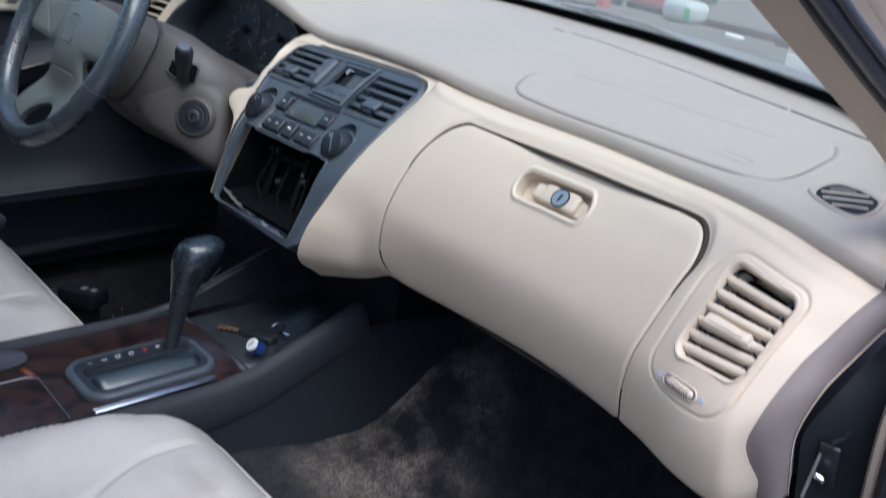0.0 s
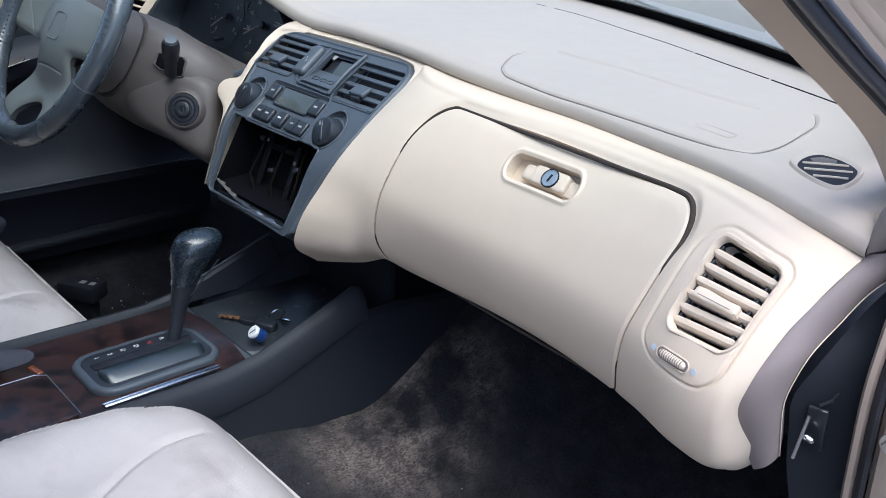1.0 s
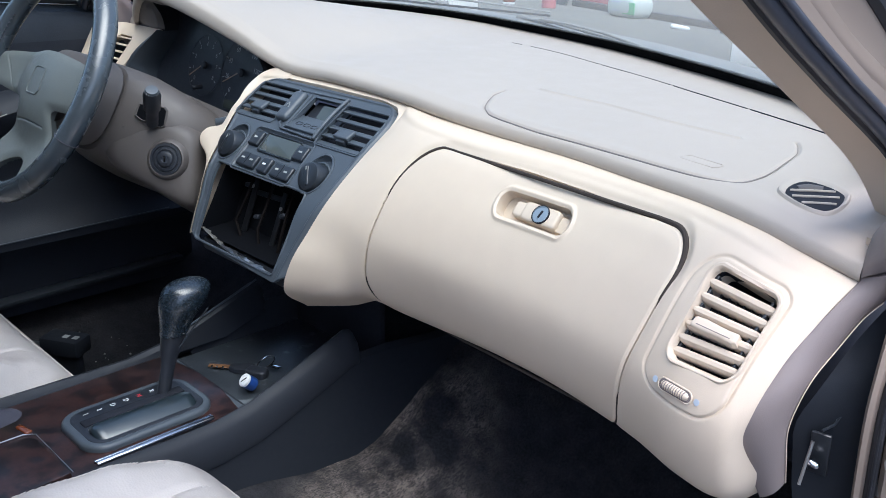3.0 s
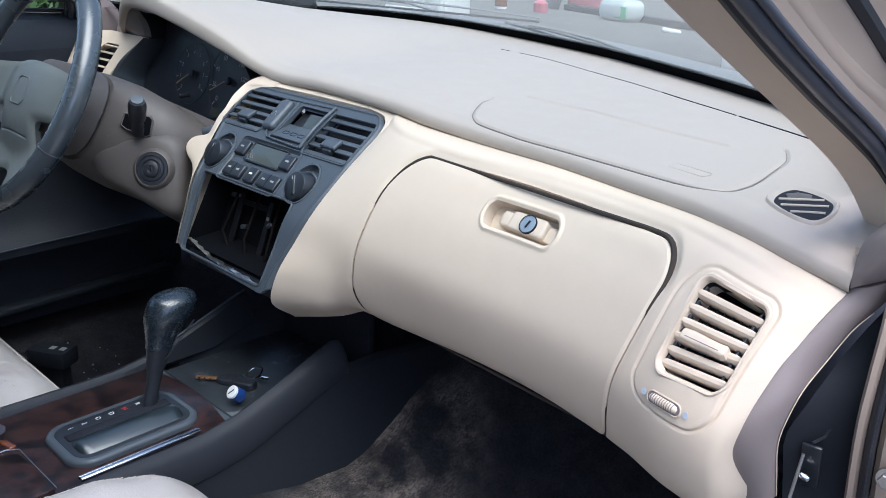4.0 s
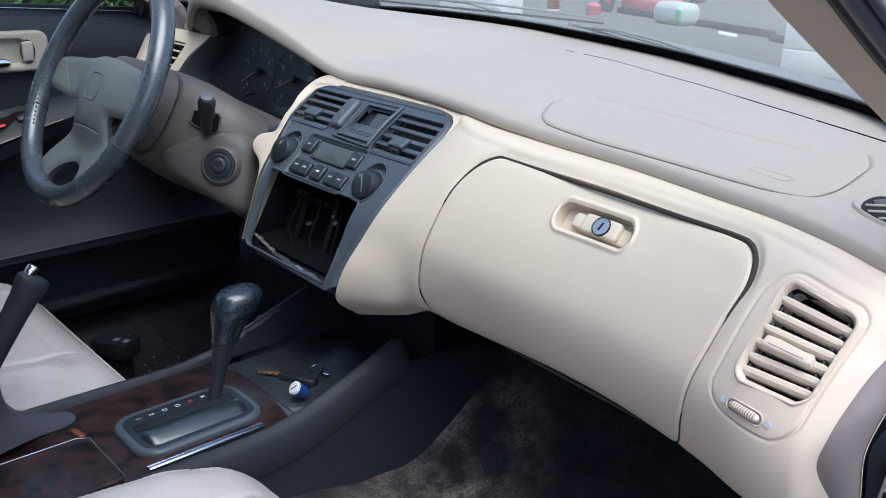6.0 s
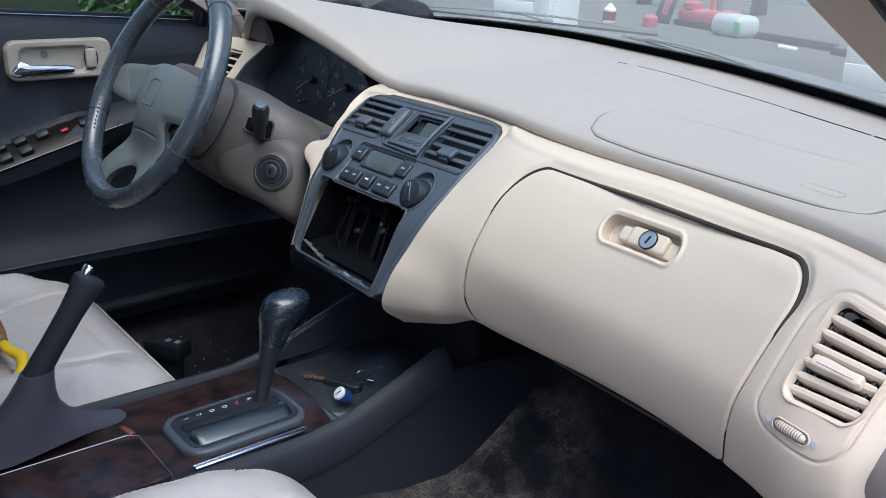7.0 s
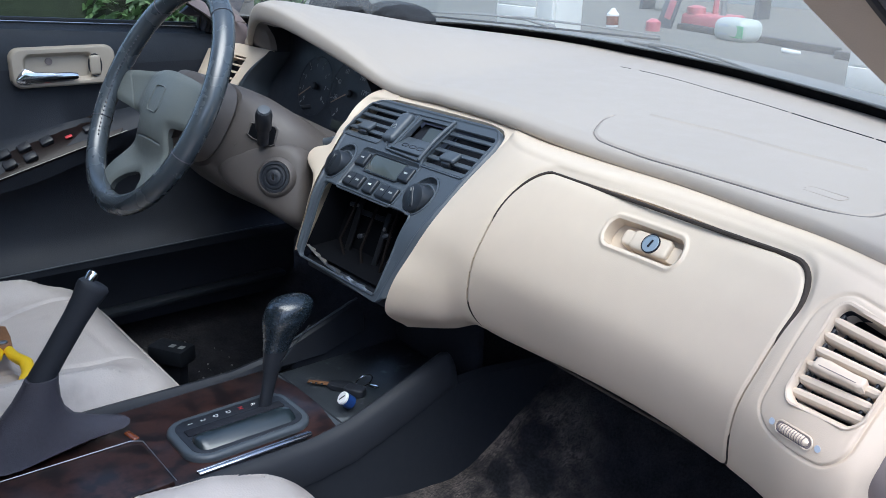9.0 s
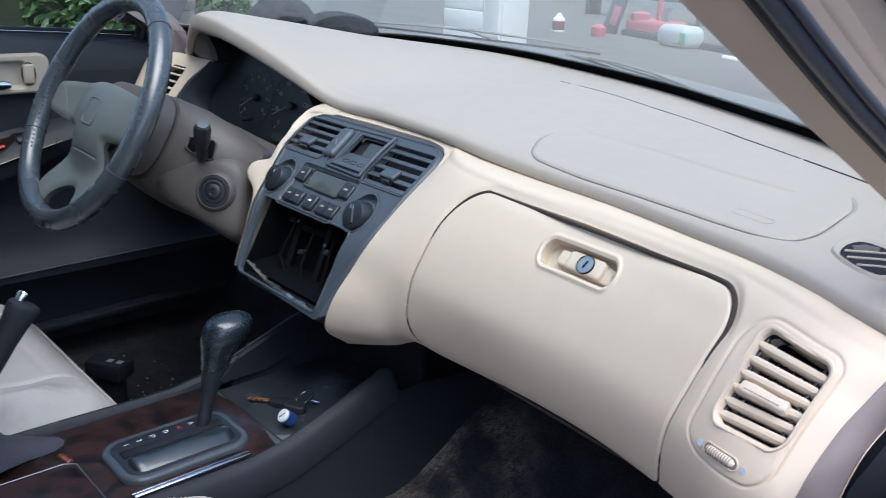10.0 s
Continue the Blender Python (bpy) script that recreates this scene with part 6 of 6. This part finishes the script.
    # edges of the map pocket and of the sill below
    part("pocket_edge", tube([(-.6745, y, .5165 + .006 * math.sin(2.2 * y)) for y in np.linspace(-.7, .2, 12)], .0016, 6), SLATE, d)
    part("sill_plate", rbox((.034, 1.15, .012), pose(-.690, -.35, .392, 1.2, 0, 0), .004), BUTTON, d)
    # mirror patch ahead
    part("sail_trim", prism([(.06, .94), (.16, .925), (.25, 1.10), (.05, .945)][::-1], .012, Matrix(((0, 0, 1, -.735), (1, 0, 0, 0), (0, 1, 0, 0), (0, 0, 0, 1))), .003), LEATHER_DARK, d)
    part("window_seal", rbox((.010, 1.2, .010), pose(-.748, -.36, .946, -3.3, 0, 0), .003), RUBBER, d)
    part("belt_strip", rbox((.003, 1.2, .003), pose(-.7425, -.36, .9435, -3.3, 0, 0), .001), TRIM, d)
    g = part("window_pane", rbox((.004, 1.1, .40), pose(-.735, -.40, 1.11, 0, 12, 0), 0), GLASS, d)
    g.visible_shadow = False
    mi = thing("door_mirror", "gold painted door mirror with its glass", "mirror", (-.90, .16, .95))
    bm = bmesh.new()
    bmesh.ops.create_icosphere(bm, subdivisions=3, radius=1)
    bmesh.ops.transform(bm, matrix=pose(-.93, .20, 1.015) @ Matrix.Diagonal((.115, .06, .075, 1)), verts=bm.verts)
    part("housing", bm, PAINT, mi)
    part("mirror_glass", rbox((.17, .004, .105), pose(-.93, .138, 1.015, 0, 0, 8), .002), CHROME, mi)
    part("mirror_arm", rbox((.09, .05, .035), pose(-.80, .20, .975), .012), PAINT, mi)
    return d


driver_door()

# body side under and behind the doors, driver's pillars
alone("wall_left", joined(rbox((.05, 1.5, .32), pose(-.79, -.4, .35), .02), rbox((.06, .10, .95), pose(-.74, -1.05, .95, 0, 8, 0), .03)), CONSOLE, "dark driver side body wall behind the door", "body side", "structure")



alone("wall_right", joined(rbox((.05, 1.10, .62), pose(.76, -1.62, .64), .02), rbox((.07, .12, .98), pose(.73, -1.06, .93, 0, -8, 0), .03), rbox((.05, .55, .46), pose(.68, -1.85, 1.16, 0, -12, 0), .03)), CONSOLE, "dark passenger side body wall behind the door opening", "body side", "structure")

# lines along the windscreen pillar, from the dash up to the roof
INNER = curve_points([(.700, .105, .840), (.694, .066, .888), (.680, .030, .930), (.664, -.055, .982), (.644, -.171, 1.049), (.600, -.40, 1.19), (.56, -.66, 1.33)])
OUTER = curve_points([(.744, .03, .850), (.729, .036, .902), (.708, .030, .936), (.688, -.086, 1.003), (.674, -.163, 1.051), (.640, -.38, 1.19), (.60, -.66, 1.345)])
SEAL = curve_points([(.752, .03, .850), (.738, .018, .912), (.720, .004, .958), (.708, -.078, 1.004), (.693, -.158, 1.053), (.660, -.37, 1.19), (.62, -.66, 1.355)])
BODY = curve_points([(.795, .02, .850), (.775, .010, .93), (.755, .00, .985), (.735, -.069, 1.015), (.723, -.130, 1.055), (.692, -.36, 1.20), (.66, -.66, 1.375)])
FAR = curve_points([(.86, .10, .850), (.83, .07, .95), (.80, .05, 1.02), (.775, -.03, 1.045), (.760, -.11, 1.080), (.735, -.36, 1.22), (.70, -.66, 1.385)])
# the painted flank lies a little further forward than its edge beside the seal
BODY = [p + (p - Vector((.892, -.612, 1.08))) * .09 for p in BODY]
FAR = [p + (p - Vector((.892, -.612, 1.08))) * .16 for p in FAR]


def mirrored(bm):
    """The driver's side, a little further forward."""
    for v in bm.verts:
        v.co = Vector((-v.co.x, v.co.y + .07, v.co.z))
    bmesh.ops.reverse_faces(bm, faces=bm.faces)
    return bm


def pillar_parts(flip):
    f = mirrored if flip else (lambda b: b)
    side = "driver" if flip else "passenger"
    # the driver's trim takes a darker colour that holds its shade
    alone("trim_pillar", f(rails([INNER, between(INNER, OUTER, .12, (.0, -.004, .003)), between(INNER, OUTER, .5, (.004, -.008, .004)), between(INNER, OUTER, .9, (.003, -.005, .002)), OUTER, between(INNER, OUTER, .9, (.02, .05, .02)), between(INNER, OUTER, .1, (.02, .05, .02))])), TAUPE_DARK if flip else PILLAR, "%s moulded windscreen pillar trim on the %s side" % ("taupe" if flip else "tan", side), "pillar trim", "structure")
    alone("trim_seal", f(tube(between(OUTER, SEAL, .15, (.001, -.004, 0)), .0035, 8)), RUBBER, "thin black rubber lip along the pillar trim", "door seal", "structure")
    alone("trim_door_seal", f(joined(tube(between(OUTER, SEAL, .48, (.002, -.003, .001)), .0058, 12), tube(between(OUTER, SEAL, .88, (.003, -.002, .001)), .0030, 10))), SEALGREY, "grey rubber door seal along the pillar", "door seal", "structure")
    alone("wall_pillar", f(rails([SEAL, between(SEAL, BODY, .10, (0, .006, 0)), between(SEAL, BODY, .20, (.001, .002, .002)), between(SEAL, BODY, .32, (.001, -.003, .003)), between(SEAL, BODY, .46, (.001, .002, .002)), between(SEAL, BODY, .58, (0, .012, 0)), between(SEAL, BODY, .80, (0, .010, .001)), between(SEAL, BODY, .95, (.001, .004, .003)), BODY, between(BODY, FAR, .35), FAR, between(SEAL, FAR, .6, (.03, .06, .0)), between(OUTER, SEAL, .5, (.02, .05, 0))])), PAINT, "gold painted windscreen pillar on the %s side" % side, "car pillar", "structure")
    alone("trim_drip_seal", f(tube(between(BODY, FAR, .02, (.002, -.003, .003)), .0065, 8)), RUBBER, "black outer drip seal on the pillar", "drip seal", "structure")


pillar_parts(False)
pillar_parts(True)


def door_flange():
    """The front edge of the passenger door opening, below the pillar."""
    a = curve_points([(.724, .030, .918), (.738, .004, .885), (.742, -.008, .845), (.742, -.014, .80), (.741, -.012, .757), (.740, .004, .69), (.738, .03, .60), (.735, .06, .45), (.735, .08, .34)], 24)
    alone("trim_flange", rails([a, between(a, a, 0, (.0025, -.0030, 0)), between(a, a, 0, (.0060, -.0015, .0)), between(a, a, 0, (.0085, .005, 0)), between(a, a, 0, (.010, .04, 0)), between(a, a, 0, (.002, .06, 0))]), PAINT, "gold painted edge of the passenger door opening", "door frame", "structure")
    alone("trim_door_seal", joined(tube(between(a, a, 0, (.0112, .004, -.001)), .0040, 12), tube(between(a, a, 0, (.0125, -.0002, -.001)), .0012, 8)), RUBBER, "black rubber seal round the passenger door opening", "door seal", "structure")
    alone("wall_hinge_pillar", rails([between(a, a, 0, (.0145, .010, 0)), between(a, a, 0, (.019, .006, 0)), between(a, a, 0, (.045, .012, 0)), between(a, a, 0, (.085, .06, 0)), between(a, a, 0, (.085, .30, 0)), between(a, a, 0, (.016, .30, 0))]), PAINT, "gold painted hinge pillar of the passenger door", "hinge pillar", "structure")
    for x, y, z in ((.7690, -.0085, .7285), (.7560, .020, .690)):
        b = thing("hinge_bolt", "steel hinge bolt on the painted pillar", "bolt", (x, y, z), group="hinge bolts")
        m = look((x, y, z), (x, y + .1, z))
        part("washer", lathe([(.0085, -.004), (.0085, .0015), (0, .0015)], m, 20), STEEL, b)
        part("bolt_head", lathe([(.006, .0015), (.006, .006), (.005, .007), (0, .007)], m, 6), STEEL, b)


door_flange()


def hinge_panel():
    # black panel between the dash end and the door opening, with its fuse flap
    pts_in = curve_points([(.737, .030, .845), (.725, .022, .82), (.715, .010, .795), (.708, -.015, .768), (.697, -.018, .735), (.695, -.004, .70), (.695, .010, .66), (.700, .03, .60), (.695, .05, .50), (.69, .07, .36)], 24)
    pts_out = curve_points([(.745, .030, .845), (.744, .018, .82), (.743, .014, .795), (.742, .010, .768), (.742, .012, .735), (.741, .02, .70), (.741, .03, .66), (.740, .04, .60), (.738, .06, .50), (.737, .08, .36)], 24)
    pn = thing("side_panel", "black plastic side panel between dash and door opening", "side panel", (.73, .02, .36))
    part("panel_skin", rails([pts_in, between(pts_in, pts_out, .5, (.002, .004, 0)), pts_out, between(pts_in, pts_out, .8, (0, .05, 0)), between(pts_in, pts_out, .2, (0, .05, 0))]), SIDE, pn)
    part("clip", tube([(.7135, -.022, .729), (.7125, -.030, .694)], .0013, 8), STEEL, pn, "thin bright metal clip")
    part("fuse_flap", rbox((.0145, .003, .050), pose(.7135, -.0015, .709, 23, 0, 10), .0012), BUTTON, pn)
    part("clip_hook", rbox((.010, .006, .006), pose(.7130, -.010, .7035, 20, 15, 10), .0025, 3), CHROME, pn)
    part("clip_frame", tube([(.7165, -.016, .737), (.7205, -.004, .739), (.7225, .003, .748)], .0012, 6), BUTTON, pn)


hinge_panel()


# ---- windscreen, cowl and wipers ----
def windscreen():
    x, t = np.meshgrid(np.linspace(-.68, .68, 60), np.linspace(0, 1, 30), indexing="ij")
    y0 = crom(SEAM_X, GLASS_Y, x.ravel()).reshape(x.shape) + .006
    z0 = crom(SEAM_X, GLASS_Z, x.ravel()).reshape(x.shape) - .002
    topx, topy, topz = x * .84, -.42 - .20 * (x / .68) ** 2, 1.385 - .045 * (x / .68) ** 2
    P = np.stack([x + (topx - x) * t, y0 + (topy - y0) * t, z0 + (topz - z0) * t + .06 * np.sin(t * math.pi) * (1 - (x / .7) ** 2)], -1)
    n, m = x.shape
    idx = np.arange(n * m).reshape(n, m)
    q = np.stack([idx[:-1, :-1], idx[1:, :-1], idx[1:, 1:], idx[:-1, 1:]], -1).reshape(-1, 4).tolist()
    tagged(sheet_part("window_1", (P.reshape(-1, 3), q), SCREEN, None), "clear sloping windscreen over the dashboard", "windscreen", kind="structure")
    # black band along the glass's lower edge
    hi = [Vector(p[0]) + (Vector(p[1]) - Vector(p[0])).normalized() * .026 + Vector((0, -.004, .004)) for p in P]
    lo = [Vector(p[0]) + Vector((0, -.010, -.001)) for p in P]
    alone("trim_glass_band", rails([lo, hi, between(hi, hi, 0, (0, .004, -.002)), between(lo, lo, 0, (0, .02, -.01))]), MATTE, "black ceramic band along the windscreen foot", "glass band", "structure")
    alone("trim_glass_bead", tube(between(hi, hi, 0, (0, .002, .0008)), .0007, 6), WEATHERED, "grey bead along the windscreen foot", "trim", "structure")
    # cowl
    a = between(hi, hi, 0, (0, .034, -.006))
    alone("cowl", rails([a, between(a, a, 0, (0, .05, .002)), between(a, a, 0, (0, .12, -.012)), between(a, a, 0, (0, .14, -.08)), between(a, a, 0, (0, .03, -.08))]), WEATHERED, "grey plastic cowl grille below the windscreen", "cowl", "structure")


windscreen()


def wiper(name, root, elbow, ends):
    w = thing(name, "grey metal windscreen wiper parked on the cowl", "wiper", root, group="wipers")
    part("arm", tube([root, Vector(root).lerp(Vector(elbow), .3) + Vector((0, 0, .006)), elbow], [.006, .0045, .003], 10, flat=.7), WEATHERED, w)
    a, b = Vector(ends[0]), Vector(ends[1])
    part("blade_frame", tube([a, a.lerp(b, .25) + Vector((0, 0, .006)), a.lerp(b, .5) + Vector((0, 0, .009)), a.lerp(b, .75) + Vector((0, 0, .006)), b], [.0015, .002, .0025, .002, .0015], 8), WEATHERED, w)
    part("blade_rubber", tube([a + Vector((0, 0, -.006)), a.lerp(b, .5) + Vector((0, .004, -.006)), b + Vector((0, 0, -.006))], .0022, 6), RUBBER, w)
    part("pivot_cap", lathe([(.010, -.02), (.010, 0), (.007, .005), (0, .006)], pose(*root), 20), WEATHERED, w)
    return w


wiper("wiper", (-.17, .672, .922), (.175, .567, .912), ((-.10, .640, .928), (.247, .538, .903)))
wiper("wiper", (-.36, .66, .932), (-.55, .62, .945), ((-.62, .52, .945), (-.10, .67, .938)))

# ---- outside ----
def ground():
    n = 60
    xs = np.concatenate([[-400, -60], np.linspace(-20, 12, n), [60, 400]])
    ys = np.concatenate([[-400, -60], np.linspace(-12, 16, n), [60, 400]])
    x, y = np.meshgrid(xs, ys, indexing="ij")
    z = .30 * smoothstep(1.8, 4.4, y) * smoothstep(60, 14, np.abs(y))
    idx = np.arange(x.size).reshape(x.shape)
    q = np.stack([idx[:-1, :-1], idx[1:, :-1], idx[1:, 1:], idx[:-1, 1:]], -1).reshape(-1, 4).tolist()
    tagged(sheet_part("ground", (np.stack([x, y, z], -1).reshape(-1, 3), q), ASPHALT, None), "dark asphalt driveway under the car", "driveway", kind="structure")
    x, y = np.meshgrid(np.linspace(-14, 5, 40), np.linspace(1.9, 12.3, 50), indexing="ij")
    z = .30 * smoothstep(1.8, 4.4, y) + .008
    idx = np.arange(x.size).reshape(x.shape)
    q = np.stack([idx[:-1, :-1], idx[1:, :-1], idx[1:, 1:], idx[:-1, 1:]], -1).reshape(-1, 4).tolist()
    tagged(sheet_part("pavement", (np.stack([x, y, z], -1).reshape(-1, 3), q), CONCRETE, None), "grey concrete garage floor and apron", "garage floor", kind="structure")


ground()


def garage():
    # two sided posts, the wall behind and its clutter
    for cx, w in ((-4.46, .70), (-1.36, .66)):
        p = thing("garage_post", "white lap-sided garage door post", "garage post", (cx, 4.7, .3), group="garage posts")
        part("core", rbox((w, .3, 2.6), pose(cx, 4.72, 1.55), .01), SIDING, p)
        for k in range(16):
            part("lap_board", rbox((w * .66, .02, .135), pose(cx - w * .15, 4.56, .40 + .15 * k, 5, 0, 0), .004), SIDING, p)
        part("corner_board", rbox((w * .22, .03, 2.6), pose(cx + w * .36, 4.555, 1.55), .004), SIDING, p)
    alone("wall_garage_back", rbox((22, .15, 3.4), pose(-5.2, 12.4, 1.9), .01), WALLPAINT, "pale grey rendered wall behind the driveway", "garage wall", "structure")
    # two low black bars across the garage floor
    for cx, w, turn in ((-3.85, 2.25, -19), (-2.55, .24, -19)):
        alone("dark_floor_bar", rbox((w, .10, .07), pose(cx, 6.93 if cx < -3.0 else 6.30, .335, 0, 0, turn), .015), RUBBER, "low black bar across the garage floor", "rubber strip")
    j = thing("floor_jack", "red steel garage stand with a tall post", "jack", (-4.72, 7.58, .3))
    part("base", rbox((.55, .40, .16), pose(-4.72, 7.58, .39), .04, 3), REDPAINT, j)
    part("post", tube([(-4.70, 7.58, .42), (-4.70, 7.58, 1.2)], .03, 14), REDPAINT, j)
    part("saddle", lathe([(.10, 0), (.10, .06), (.04, .08), (0, .08)], pose(-4.87, 7.48, .47), 20), REDPAINT, j)
    part("handle", tube([(-4.54, 7.48, .42), (-4.54, 7.48, .62)], .035, 12), STEEL, j)
    t = thing("plastic_tub", "white plastic tub with green and blue label", "tub", (-3.97, 6.88, .3))
    part("body", rbox((.44, .28, .21), pose(-3.90, 6.80, .405, 0, 0, -20), .08, 5), TUB, t)
    part("green_label", rbox((.18, .01, .11), pose(-3.80, 6.625, .40, 0, 0, -20), .003), GREEN, t)
    part("blue_label", rbox((.14, .01, .10), pose(-3.99, 6.69, .41, 0, 0, -20), .003), PALEBLUE, t)
    b = thing("plastic_bottle", "white bottle with an orange label", "bottle", (-5.32, 6.68, .3))
    part("body", lathe([(.06, 0), (.065, .02), (.065, .14), (.03, .18), (.02, .20), (0, .20)], pose(-5.37, 6.73, .3), 20), WHITE, b)
    part("orange_label", lathe([(.067, .03), (.067, .12)], pose(-5.37, 6.73, .3), 20), ORANGE, b)
    r = thing("red_can", "small round red can on the floor", "can", (-4.92, 6.78, .3))
    part("body", lathe([(.07, 0), (.075, .02), (.075, .10), (.03, .13), (0, .13)], pose(-4.87, 6.78, .3), 20), REDPAINT, r)
    s = thing("dark_panel", "dark framed panel leaning in the garage", "panel", (-5.02, 7.48, .3))
    part("frame", rbox((.26, .03, .52), pose(-5.04, 7.28, .55, -12, 8, -20), .01), SLATE, s)
    part("red_face", rbox((.12, .01, .2), pose(-5.03, 7.25, .50, -12, 8, -20), .003), REDPAINT, s)
    alone("shelf_board", joined(rbox((2.1, .3, .10), pose(-6.3, 9.6, .62), .01), rbox((.06, .28, .30), pose(-7.2, 9.6, .44), .005), rbox((.06, .28, .30), pose(-5.4, 9.6, .44), .005)), SLATE, "dark shelf board along the garage wall", "shelf")
    alone("plastic_scrap", rbox((.16, .10, .03), pose(-3.05, 6.3, .32, 0, 8, 30), .012), WHITE, "crumpled white plastic scrap on the floor", "scrap")


TUB = material("tub_plastic", (0.46, 0.51, 0.48), 0.4, vary=0.08, scale=9)
REDPAINT = material("red_paint", (0.48, 0.13, 0.155), 0.4, vary=0.06)
GREEN = material("green_label", (0.10, 0.42, 0.20), 0.5, vary=0.05)
garage()


def hedge(n, x_mid, span, high, sign, size, label):
    """A row of shrubs of many leaves beside the driveway."""
    rnd = np.random.RandomState(3)
    y = rnd.uniform(*span, n)
    z = rnd.uniform(0, high * 1.1, n)
    depth = rnd.rand(n) ** 2
    lump = np.array([noise.noise(Vector((a * .9, b * .9, 0))) for a, b in zip(y, z)])
    x = x_mid + sign * (.5 * depth - .55 * lump + .25 * (z / high) ** 2)
    keep = z < high * .93 + .35 * np.array([noise.noise(Vector((a * 1.3, 4, 0))) for a in y])
    x, y, z = x[keep], y[keep], z[keep]
    verts, faces = [], []
    for a, b, c in zip(x, y, z):
        d = Vector(rnd.normal(size=3)).normalized()
        u = d.orthogonal().normalized()
        v = d.cross(u)
        s = rnd.uniform(.035, .075) * size
        k = len(verts)
        p = Vector((a, b, c))
        verts += [p - u * s, p + v * s * .45, p + u * s, p - v * s * .45]
        faces.append((k, k + 1, k + 2, k + 3))
    tagged(sheet_part("hedge", (verts, faces), LEAF, None), label, "hedge", kind="stuff")
    # solid box behind the leaves; its dark colour stands in for inner shade
    alone("hedge_core", rbox((.5, span[1] - span[0], high * .86), pose(x_mid + sign * .4, (span[0] + span[1]) / 2, high * .43), .1), HEDGE_SHADE, "dark solid core standing in for the hedge's inner shade", "hedge", "stuff")


HEDGE_SHADE = material("hedge_inner_shade", (0.02, 0.03, 0.012), 0.8, vary=0.4, scale=6)
hedge(20000, -7.2, (-2.5, 4.2), 2.2, -1, 1.0, "dense green leafy hedge beside the driveway")
# unseen hedge, added to limit the sky light from the passenger side
hedge(13000, 5.6, (-9.0, 10.0), 2.2, 1, 2.1, "leafy hedge added out of view on the passenger side to block sky light")
